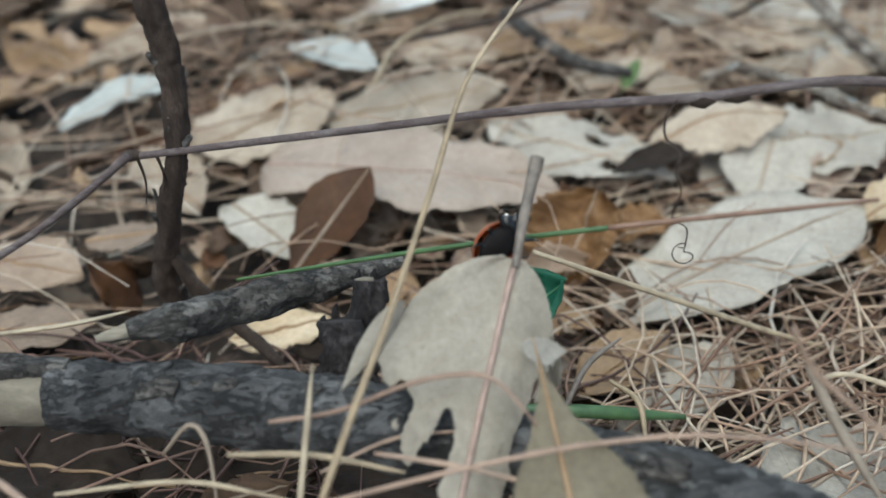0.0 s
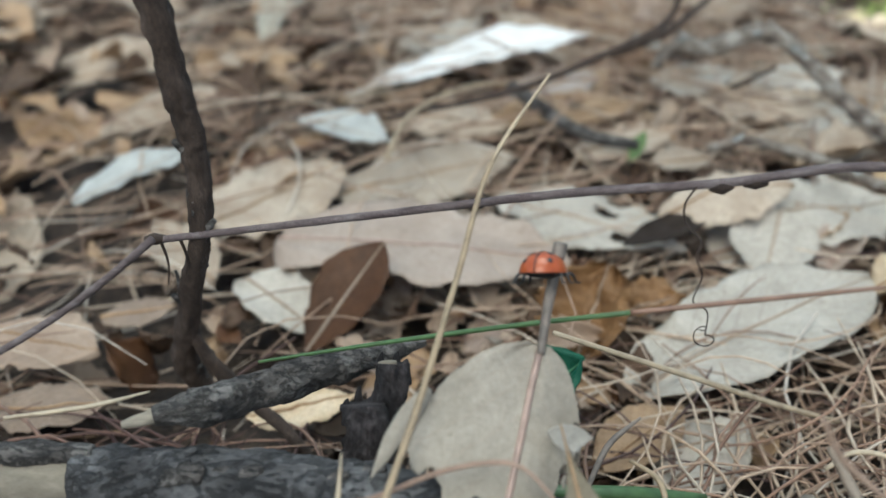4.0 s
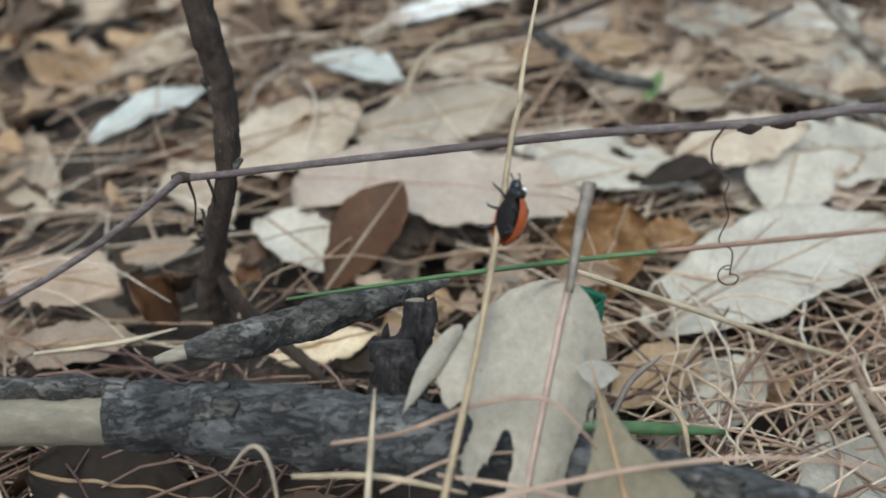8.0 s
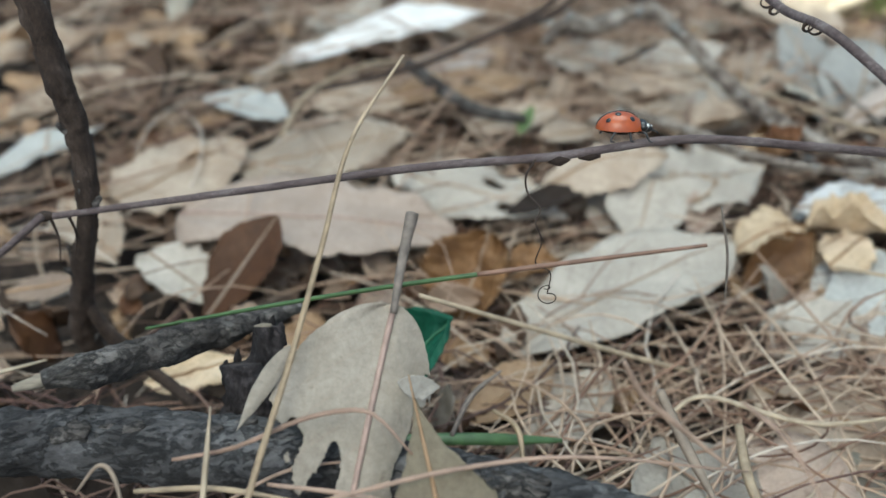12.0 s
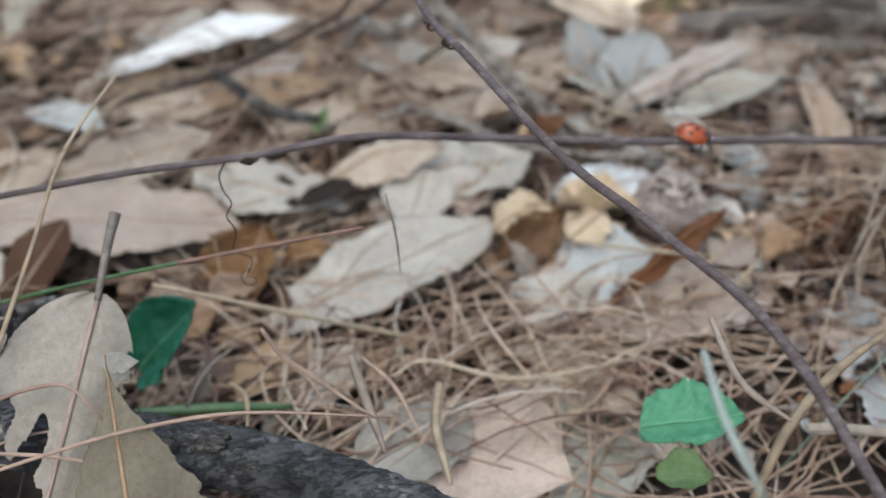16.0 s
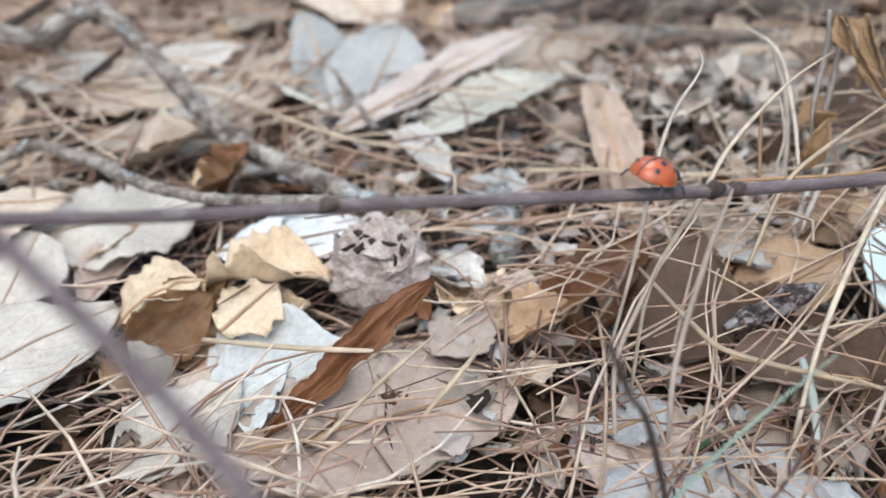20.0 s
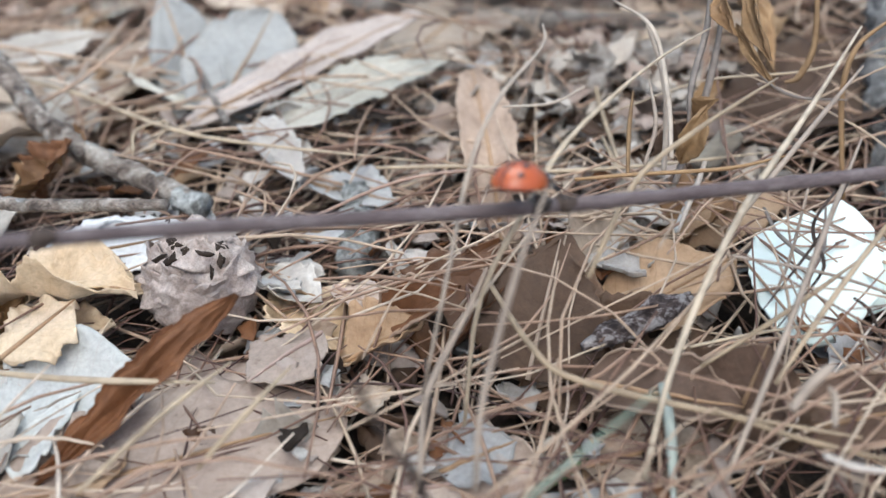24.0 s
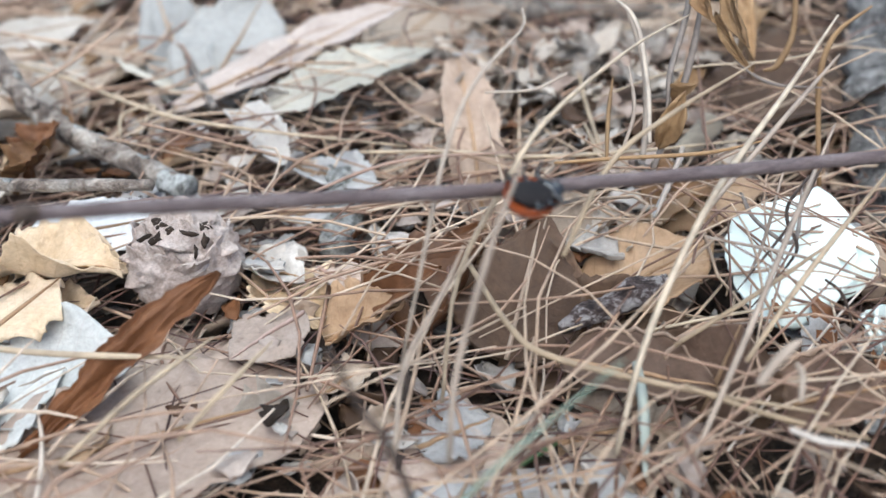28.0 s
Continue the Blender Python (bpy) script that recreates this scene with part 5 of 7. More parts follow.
leaf((0.1469, 0.1581, -0.0020), (0.1350, 0.1505, -0.0020), 0.0120, "pink", "pinkish dead leaf with a torn side", ragged=0.1, wave=0.03)
leaf((0.1546, 0.1580, -0.0040), (0.1673, 0.1546, 0.0050), 0.0080, "rust", "reddish brown curled dead leaf", ragged=0.1, cup=0.9, wave=0.05, roll=25, rib=False, rim="tongue")
leaf((0.1898, 0.1621, 0.0000), (0.1964, 0.1536, 0.0020), 0.0070, "torn", "small whitish crumpled scrap on tan leaves", ragged=0.18, wave=0.12, cup=0.5, rib=False)
leaf((0.0627, 0.2799, -0.0030), (0.1063, 0.2671, -0.0020), 0.0240, "beige", "beige dead leaf among needles", ragged=0.06, wave=0.03)
leaf((-0.0441, 0.2591, -0.0020), (-0.0174, 0.2391, 0.0000), 0.0150, "white", "whitish dead leaf scrap", ragged=0.08, cup=0.3)
leaf((-0.0475, 0.1825, -0.0030), (-0.0295, 0.1660, -0.0060), 0.0150, "grey", "whitish dead leaf with dark flecks", ragged=0.05, cup=0.3, blunt=0.8, square=0.6)
leaf((-0.0405, 0.1372, -0.0020), (-0.0206, 0.1405, 0.0000), 0.0110, "cream", "tan dead leaf under a branch", ragged=0.08, wave=0.05)
leaf((0.0442, 0.2904, -0.0030), (0.0200, 0.2564, -0.0030), 0.0240, "tan", "plain tan dead leaf on needles", ragged=0.07, wave=0.03)
leaf((0.0677, 0.2738, -0.0030), (0.1029, 0.2560, -0.0020), 0.0240, "beige", "beige dead leaf beside a bent branch", ragged=0.06, wave=0.03)
leaf((0.0900, 0.2299, -0.0030), (0.1062, 0.2243, 0.0030), 0.0100, "tan", "brown-edged dead leaf curled up", curl=1.0, cup=0.5, ragged=0.1)
leaf((0.1076, 0.2230, -0.0040), (0.1140, 0.2173, 0.0040), 0.0080, "gold", "small orange-brown curled dead leaf", curl=1.5, cup=0.7, ragged=0.12)
leaf((0.0764, 0.2002, -0.0040), (0.0934, 0.2025, -0.0010), 0.0160, "beige", "beige dead leaf with a dark split", ragged=0.06)
leaf((0.0781, 0.1818, -0.0050), (0.0909, 0.1971, -0.0020), 0.0100, "pink", "loosely rolled pinkish dead leaf", cup=0.8, ragged=0.06)
leaf((-0.0111, 0.3040, 0.0000), (0.0167, 0.3106, 0.0010), 0.0140, "grey", "grey dead leaf with a toothed edge", teeth=0.1, ragged=0.08)
leaf((0.1026, 0.1798, -0.0030), (0.1230, 0.1705, 0.0030), 0.0110, "cream", "cream dead leaf with a curled rim", curl=0.8, cup=0.7, ragged=0.05, wave=0.07, margin=0.3)
leaf((0.1024, 0.1612, 0.0010), (0.1129, 0.1682, 0.0040), 0.0130, "cream", "flat cream dead leaf scrap", ragged=0.05, margin=0.3)
leaf((0.1060, 0.1408, -0.0050), (0.1358, 0.1496, 0.0140), 0.0052, "rust", "rusty orange-brown dead leaf rolled over on its edge", roll=35, cup=0.6, curl=0.5, ragged=0.2, teeth=0.05, wave=0.06, rib=False, square=0.7, blunt=1.35, nu=60, nv=30)
leaf((0.0881, 0.1732, -0.0070), (0.1049, 0.1748, 0.0020), 0.0100, "gold", "folded orange-brown dead leaf edge", roll=55, cup=0.5, ragged=0.08, wave=0.05, rib=False)
leaf((0.1049, 0.1862, 0.0000), (0.1301, 0.1855, 0.0030), 0.0150, "bleached", "pale flat dead leaf beneath a twig", ragged=0.05, wave=0.03)
leaf((0.0670, 0.2003, -0.0010), (0.1035, 0.2051, 0.0000), 0.0300, "grey", "broad pale grey dead leaf beneath branches", ragged=0.06, wave=0.03)
leaf((0.0844, 0.2248, -0.0020), (0.1067, 0.2244, 0.0040), 0.0130, "beige", "pale tan dead leaf with a curled brown rim", curl=0.6, cup=0.6, wave=0.1, ragged=0.1)
leaf((0.1050, 0.2058, 0.0000), (0.1121, 0.2091, 0.0090), 0.0100, "rust", "crumpled rusty dead leaf behind a thin branch", cup=0.9, wave=0.15, ragged=0.15, rib=False)
leaf((0.0990, 0.1695, -0.0070), (0.1148, 0.1686, -0.0040), 0.0140, "tan", "torn tan dead leaf piece", ragged=0.1, wave=0.06)
leaf((0.1598, 0.1553, -0.0080), (0.1774, 0.1625, 0.0030), 0.0170, "brown", "dark brown dead leaf with a curled side", cup=0.7, ragged=0.08, wave=0.06)
leaf((0.1757, 0.1461, -0.0090), (0.1880, 0.1649, 0.0050), 0.0200, "dark", "broad dark brown dead leaf with a scalloped top", teeth=0.12, ragged=0.06, cup=0.2, blunt=0.6)
leaf((0.2062, 0.1680, -0.0060), (0.2213, 0.1673, 0.0040), 0.0130, "gold", "curled golden-brown dead leaf", curl=0.9, cup=0.6, ragged=0.08, wave=0.06)
leaf((0.1733, 0.1452, -0.0090), (0.2047, 0.1414, -0.0040), 0.0200, "dark", "dark brown dead leaf folded under straw", cup=0.6, ragged=0.06, roll=20)
leaf((0.1938, 0.1235, -0.0090), (0.2064, 0.1319, 0.0020), 0.0200, "dark", "dark rusty dead leaf hollowed like a bowl", cup=0.8, ragged=0.04)
leaf((0.0732, 0.1963, -0.0040), (0.0894, 0.1996, -0.0000), 0.0130, "tan", "tan dead leaf with dark edges", ragged=0.1, cup=0.3)
leaf((0.0589, 0.1849, -0.0050), (0.0740, 0.2044, -0.0030), 0.0220, "grey", "grey dead leaf beside a twig", ragged=0.06)
leaf((0.0919, 0.1586, -0.0080), (0.0949, 0.1431, -0.0080), 0.0160, "grey", "torn grey dead leaf corner", ragged=0.12, wave=0.05)
leaf((0.1483, 0.1551, -0.0060), (0.1616, 0.1541, 0.0000), 0.0110, "tan", "curled tan dead leaf piece", cup=0.8, ragged=0.1, wave=0.07)
leaf((0.1574, 0.1302, -0.0060), (0.1679, 0.1301, -0.0030), 0.0120, "bluegrey", "grey flaking leaf scrap", wave=0.1, ragged=0.15, cup=0.3)
leaf((0.1700, 0.1297, -0.0080), (0.1769, 0.1291, -0.0060), 0.0080, "grey", "grey torn leaf scrap", wave=0.1, ragged=0.15)
leaf((0.1471, 0.1441, -0.0060), (0.1549, 0.1458, -0.0040), 0.0070, "beige", "beige crumpled leaf scrap", wave=0.12, ragged=0.15, cup=0.4)
leaf((0.2529, 0.2313, 0.0100), (0.2335, 0.1839, 0.0140), 0.0050, "dry_grass", "dry orange-brown grass leaf hanging down", curl=0.8, cup=0.6, ragged=0.05, wave=0.05, rib=False, name='dry_grass_leaf')
leaf((0.2219, 0.1908, 0.0060), (0.2308, 0.1958, 0.0100), 0.0040, "dry_grass", "twisted brown dry bud", cup=1.2, wave=0.1, rib=False, name='dry_bud')
leaf((0.2587, 0.2214, 0.0080), (0.2341, 0.1917, 0.0120), 0.0040, "dry_grass", "withered brown grass leaf", curl=0.9, cup=0.7, rib=False, name='dry_grass_leaf')
leaf((0.1758, 0.1262, -0.0060), (0.1972, 0.1247, -0.0050), 0.0240, "beige", "dull beige dead leaf under straw", ragged=0.08, wave=0.05)
leaf((0.1512, 0.1298, -0.0070), (0.1711, 0.1264, -0.0060), 0.0260, "pink", "pinkish-beige dead leaf under needles", ragged=0.08, wave=0.05)
leaf((0.1770, 0.1304, -0.0070), (0.1921, 0.1213, -0.0060), 0.0260, "tan", "tan dead leaf under green blades", ragged=0.08, wave=0.05)
# these leaves are coloured dark to paint the shade around the log
leaf((-0.0751, 0.1087, 0.0000), (-0.0485, 0.1059, -0.0040), 0.0220, "rotten", "dead leaf coloured near black for the shade under the log", ragged=0.1, wave=0.06, cup=0.3)
leaf((-0.0501, 0.1048, -0.0040), (-0.0221, 0.1077, -0.0040), 0.0240, "rotten", "dead leaf darkened by colour for the shade beneath the log", ragged=0.1, wave=0.06, cup=0.3)
leaf((-0.0213, 0.1059, 0.0020), (0.0037, 0.1032, -0.0020), 0.0220, "rotten", "dead leaf with shade in its colour beneath the log", ragged=0.1, wave=0.06, cup=0.3)
leaf((-0.0365, 0.0905, 0.0080), (-0.0234, 0.0970, 0.0060), 0.0090, "dark", "small dark dead leaf beside the log", ragged=0.08, wave=0.05)
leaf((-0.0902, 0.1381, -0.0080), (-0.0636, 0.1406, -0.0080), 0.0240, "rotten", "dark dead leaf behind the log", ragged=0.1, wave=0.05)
leaf((0.0472, 0.0955, 0.0000), (0.0703, 0.1143, -0.0040), 0.0220, "grey", "pale grey dead leaf near the log", ragged=0.06, wave=0.04)

# ---- living leaves ----
leaf((0.0040, 0.1270, 0.0030), (0.0176, 0.1262, 0.0195), 0.0165, "green", "crinkled dark green leaf", name='green_leaf', cup=0.3, wave=0.07, teeth=0.06, ragged=0.03, roll=30, blunt=0.8, square=0.6, nu=60, nv=40, fold=0.15)
leaf((0.0950, 0.0840, 0.0165), (0.1110, 0.0790, 0.0215), 0.0150, "green_light", "fresh light green crinkled leaf", name='green_leaf', cup=0.35, wave=0.06, teeth=0.09, ragged=0.05, blunt=0.8, square=0.6, nu=60, nv=30)
leaf((0.0925, 0.0690, 0.0215), (0.1010, 0.0665, 0.0225), 0.0090, "moss", "small green leaf beneath a lighter one", name='green_leaf', rib=False, cup=0.4, wave=0.06, teeth=0.06)
leaf((0.0425, 0.2252, 0.0000), (0.0474, 0.2314, 0.0060), 0.0040, "moss", "tiny fresh green leaf", name='green_leaf', rib=False)

# ---- white petals ----

def build_petals(label, lobes):
    """A fallen blossom: overlapping rounded white lobes."""
    ob = thing("white_blossom", label, "blossom")
    for k, (base, tip, width) in enumerate(lobes):
        base, tip = Vector(base), Vector(tip)
        side = (tip - base).cross(Vector((0, 0, 1))).normalized()
        v, f, uv = leaf_data((tip - base).length, width / 2, width / 2, blunt=0.95, cup=0.3, curl=0.5, wave=0.025, ragged=0.025, seed=3 + k, nu=40, nv=26, thick=0.0006, square=0.72)
        petal = mesh_object("petal", v, f, MAT["petal"], ob, uvs=uv)
        petal.matrix_basis = stance(base, tip - base, side.cross(tip - base))


build_petals("round white blossom lying under dark wiry stems", [((0.2165, 0.1385, -0.0050), (0.2265, 0.1580, 0.0050), 0.0195), ((0.2270, 0.1494, -0.0030), (0.2315, 0.1573, 0.0065), 0.0105), ((0.2274, 0.1428, -0.0050), (0.2341, 0.1513, 0.0030), 0.0110)])
build_petals("small greenish white blossom half hidden", [((0.2269, 0.1317, -0.0050), (0.2252, 0.1326, 0.0000), 0.0080), ((0.2287, 0.1311, -0.0060), (0.2274, 0.1328, 0.0010), 0.0100)])

# ---- loose straws and needles, one by one ----
needle([(0.0121, 0.1205, 0.0293), (0.0343, 0.1257, 0.0160), (0.0592, 0.1329, 0.0003), (0.0909, 0.1413, -0.0170)], 0.00062, "straw", "long pale dry grass straw", name='grass_straw', category='straw')
needle([(0.0347, 0.0782, 0.0510), (0.0373, 0.0772, 0.0463), (0.0416, 0.0765, 0.0420), (0.0496, 0.0740, 0.0353)], 0.00050, "needle_single", "reddish brown curved pine needle")
needle([(-0.0223, 0.0853, 0.0309), (-0.0138, 0.0846, 0.0333), (-0.0057, 0.0853, 0.0367), (0.0003, 0.0857, 0.0379), (0.0048, 0.0845, 0.0380), (0.0094, 0.0800, 0.0352)], 0.00042, "needle_single", "reddish curled dry stem", name='wiry_stem', category='stem')
needle([(-0.0156, 0.0727, 0.0308), (0.0013, 0.0751, 0.0339), (0.0157, 0.0767, 0.0358), (0.0309, 0.0778, 0.0355), (0.0523, 0.0761, 0.0330)], 0.00040, "needle_single", "long bowed brown pine needle")
needle([(-0.0269, 0.0816, 0.0293), (-0.0164, 0.0808, 0.0299), (-0.0058, 0.0789, 0.0289)], 0.00050, "straw", "flat dry grass blade", name='grass_straw', category='straw')
needle([(-0.0093, 0.0796, 0.0315), (0.0026, 0.0770, 0.0313), (0.0170, 0.0732, 0.0294)], 0.00040, "needle_single", "dry brown pine needle")
needle([(-0.0363, 0.0857, 0.0249), (-0.0328, 0.0872, 0.0285), (-0.0303, 0.0851, 0.0274), (-0.0285, 0.0788, 0.0224)], 0.00036, "grey_straw", "hooked dry grass blade", name='grass_straw', category='straw')
needle([(-0.0531, 0.0770, 0.0318), (-0.0484, 0.0739, 0.0310), (-0.0445, 0.0703, 0.0295)], 0.00050, "needle_single", "dry brown pine needle")
needle([(-0.0493, 0.0821, 0.0220), (-0.0328, 0.0817, 0.0245), (-0.0193, 0.0783, 0.0249)], 0.00040, "straw", "dry straw beside the log", name='grass_straw', category='straw')
needle([(-0.0166, 0.0836, 0.0237), (-0.0074, 0.0854, 0.0276), (0.0022, 0.0846, 0.0298)], 0.00035, "needle_single", "thin dry pine needle")
needle([(-0.0741, 0.1202, 0.0146), (-0.0607, 0.1212, 0.0158), (-0.0525, 0.1263, 0.0142)], 0.00050, "straw", "dry straw behind the log", name='grass_straw', category='straw')
needle([(0.0163, 0.1060, 0.0115), (0.0200, 0.1112, 0.0151), (0.0253, 0.1151, 0.0169)], 0.00050, "stalk", "dark bent dry stem", name='wiry_stem', category='stem')
needle([(0.0177, 0.1144, 0.0020), (0.0265, 0.1132, 0.0020), (0.0354, 0.1128, 0.0020)], 0.00075, "blade", "dark green grass blade lying flat", name='wild_grass', category='grass')
needle([(0.0238, 0.1119, 0.0110), (0.0271, 0.1064, 0.0120), (0.0273, 0.0987, 0.0101)], 0.00050, "straw", "bent pale dry straw", name='grass_straw', category='straw')
needle([(0.0470, 0.0986, 0.0264), (0.0487, 0.0906, 0.0240), (0.0510, 0.0792, 0.0223)], 0.00090, "grey_straw", "pale dry grass blade", name='grass_straw', category='straw')
needle([(0.0552, 0.1086, 0.0523), (0.0564, 0.1062, 0.0456), (0.0568, 0.1047, 0.0382)], 0.00028, "stalk", "thin upright dead stem", name='wiry_stem', category='stem')
needle([(0.0484, 0.0742, 0.0473), (0.0525, 0.0699, 0.0452), (0.0554, 0.0635, 0.0416)], 0.00040, "needle_single", "curved brown pine needle")
needle([(-0.0168, 0.2026, 0.0150), (-0.0118, 0.2307, 0.0120), (0.0037, 0.2556, 0.0080), (0.0213, 0.2643, 0.0040)], 0.00080, "straw", "curved pale dry straw", name='grass_straw', category='straw')
needle([(-0.0189, 0.2453, 0.0039), (0.0150, 0.2449, 0.0114), (0.0410, 0.2476, 0.0210), (0.0550, 0.2530, 0.0265), (0.0600, 0.2590, 0.0370)], 0.00120, "stick", "thin dark brown twig over the litter", name='thin_twig', category='twig', tip=0.8)
needle([(0.0843, 0.0433, 0.0705), (0.0830, 0.0334, 0.0703), (0.0839, 0.0246, 0.0684)], 0.00050, "pale_blade", "pale blurred grass blade", name='wild_grass', category='grass')
needle([(0.0996, 0.0520, 0.0336), (0.1053, 0.0570, 0.0418), (0.1179, 0.0676, 0.0418), (0.1409, 0.0847, 0.0355)], 0.00080, "straw", "bent pale dry straw", name='grass_straw', category='straw')
needle([(0.0997, 0.0744, 0.0477), (0.0994, 0.0616, 0.0470), (0.1037, 0.0541, 0.0461)], 0.00060, "grey_straw", "dry grass stem with a seed head", name='grass_straw', category='straw')
needle([(0.1034, 0.0501, 0.0491), (0.1147, 0.0518, 0.0449), (0.1312, 0.0521, 0.0399)], 0.00090, "grey_straw", "thick greyish dry straw", name='grass_straw', category='straw')
needle([(0.0629, 0.1039, 0.0127), (0.0608, 0.0922, 0.0131), (0.0615, 0.0794, 0.0126)], 0.00090, "straw", "looped pale dry straw", name='grass_straw', category='straw')
needle([(0.0076, 0.1053, 0.0120), (0.0202, 0.1065, 0.0100), (0.0352, 0.1090, 0.0060)], 0.00130, "blade", "dark green grass blade lying", name='wild_grass', category='grass')
needle([(0.0550, 0.1142, 0.0060), (0.0620, 0.1157, 0.0080), (0.0791, 0.1088, 0.0070), (0.1039, 0.1121, 0.0060)], 0.00055, "straw", "dry straw on the litter", name='grass_straw', category='straw')
needle([(0.1610, 0.1310, 0.0009), (0.1643, 0.1355, 0.0170), (0.1710, 0.1368, 0.0299), (0.1788, 0.1439, 0.0337), (0.1963, 0.1588, 0.0343), (0.2097, 0.1678, 0.0341)], 0.00045, "straw", "long bent dry straw", name='grass_straw', category='straw')
needle([(0.1550, 0.1276, 0.0114), (0.1592, 0.1310, 0.0263), (0.1634, 0.1367, 0.0358), (0.1692, 0.1444, 0.0397), (0.1785, 0.1552, 0.0405), (0.1807, 0.1612, 0.0409)], 0.00038, "grey_straw", "hooked greyish dry straw", name='grass_straw', category='straw')
needle([(0.1560, 0.1096, 0.0131), (0.1582, 0.1146, 0.0208), (0.1633, 0.1201, 0.0319), (0.1680, 0.1243, 0.0394)], 0.00038, "grey_straw", "upright greyish dry straw", name='grass_straw', category='straw')
needle([(0.1785, 0.1151, 0.0024), (0.1846, 0.1222, 0.0144), (0.1967, 0.1329, 0.0247), (0.2165, 0.1498, 0.0291), (0.2346, 0.1662, 0.0319)], 0.00045, "straw", "tall leaning dry straw", name='grass_straw', category='straw')
needle([(0.2026, 0.1433, 0.0151), (0.2201, 0.1552, 0.0203), (0.2370, 0.1667, 0.0248)], 0.00045, "grey_straw", "thin leaning dry straw", name='grass_straw', category='straw')
needle([(0.1864, 0.1274, 0.0048), (0.1845, 0.1208, 0.0037), (0.1815, 0.1127, 0.0002)], 0.00075, "pale_blade", "bluish white grass blade", name='wild_grass', category='grass')
needle([(0.1665, 0.1236, -0.0075), (0.1774, 0.1278, -0.0065), (0.1892, 0.1360, -0.0085)], 0.00055, "blade", "thin green grass blade", name='wild_grass', category='grass')
needle([(0.1436, 0.1031, 0.0372), (0.1460, 0.1020, 0.0305), (0.1489, 0.1004, 0.0235), (0.1570, 0.0965, -0.0130)], 0.00055, "stick", "dark broken upright twig", name='thin_twig', category='twig')
needle([(0.1280, 0.0935, -0.0130), (0.1430, 0.0965, 0.0080), (0.1547, 0.0988, 0.0202), (0.1614, 0.1004, 0.0247), (0.1709, 0.1021, 0.0305)], 0.00026, "mint", "pale green leaning grass blade", name='wild_grass', category='grass')
needle([(0.1541, 0.1276, -0.0062), (0.1574, 0.1357, -0.0027), (0.1593, 0.1444, 0.0014)], 0.00045, "stick", "thin dark upright twig", name='thin_twig', category='twig')
needle([(0.2170, 0.1566, 0.0080), (0.2135, 0.1465, 0.0100), (0.2159, 0.1401, 0.0100), (0.2272, 0.1555, 0.0080)], 0.00040, "stalk", "dark wiry stem over the petals", name='wiry_stem', category='stem')
needle([(0.2054, 0.1624, 0.0020), (0.2170, 0.1759, 0.0040)], 0.00050, "white", "short whitish dry straw", name='grass_straw', category='straw')
needle([(0.1059, 0.2344, 0.0020), (0.1134, 0.2546, 0.0030), (0.1216, 0.2757, 0.0040)], 0.00045, "grey_straw", "pale dry grass straw", name='grass_straw', category='straw')
needle([(0.1000, 0.1538, 0.0060), (0.1147, 0.1453, 0.0080), (0.1312, 0.1400, 0.0080)], 0.00055, "straw", "long yellowish dry straw", name='grass_straw', category='straw')
needle([(0.1146, 0.1280, 0.0060), (0.1242, 0.1333, 0.0100), (0.1336, 0.1411, 0.0100)], 0.00045, "straw", "dry yellowish grass straw", name='grass_straw', category='straw')
needle([(0.1279, 0.1280, 0.0060), (0.1339, 0.1308, 0.0100), (0.1407, 0.1382, 0.0100)], 0.00045, "straw", "dry yellowish grass straw", name='grass_straw', category='straw')
needle([(0.1702, 0.1511, 0.0080), (0.1697, 0.1313, 0.0120), (0.1737, 0.1261, 0.0100), (0.1881, 0.1183, 0.0080), (0.2028, 0.1096, 0.0080)], 0.00050, "straw", "bent straw over brown leaves", name='grass_straw', category='straw')
needle([(0.1629, 0.1926, 0.0040), (0.1776, 0.1869, 0.0050), (0.1901, 0.1815, 0.0050), (0.2087, 0.1766, 0.0060), (0.2291, 0.1750, 0.0060)], 0.00050, "straw", "dry straw on the debris", name='grass_straw', category='straw')
needle([(0.2041, 0.1900, 0.0050), (0.2030, 0.1799, 0.0050), (0.2140, 0.2166, 0.0050), (0.2314, 0.2253, 0.0080)], 0.00045, "straw", "bent dry grass straw", name='grass_straw', category='straw')

# ---- sticks lying on the litter ----
flaky_branch("bent_branch", [(0.0562, 0.3023, 0.0020), (0.0673, 0.2892, 0.0020), (0.0761, 0.2705, 0.0140), (0.0843, 0.2589, 0.0200), (0.0918, 0.2506, 0.0160), (0.1001, 0.2377, 0.0090), (0.1059, 0.2227, 0.0070)], [0.00150, 0.00180, 0.00180, 0.00220, 0.00190, 0.00200, 0.00190], "bent grey branch with flaking lichen bark", 71, flakes=26, knots=[(64, 1.5), (30, 1.3)])
flaky_branch("bent_branch", [(0.0848, 0.2590, 0.0200), (0.0790, 0.2600, 0.0195), (0.0690, 0.2585, 0.0160), (0.0610, 0.2610, 0.0165), (0.0545, 0.2600, 0.0110)], [0.0020, 0.0019, 0.0018, 0.0021, 0.0012], "knotted grey-brown branch with flaking bark", 75, flakes=16, knots=[(100, 1.4)])
flaky_branch("branch_piece", [(0.1053, 0.2239, 0.0070), (0.1123, 0.2133, 0.0050), (0.1202, 0.2049, 0.0040), (0.1286, 0.1938, 0.0040), (0.1330, 0.1884, 0.0040)], [0.00220, 0.00190, 0.00200, 0.00180, 0.00180], "grey lichen-covered branch with a pale broken end", 72, flakes=24, knots=[(20, 1.35)])
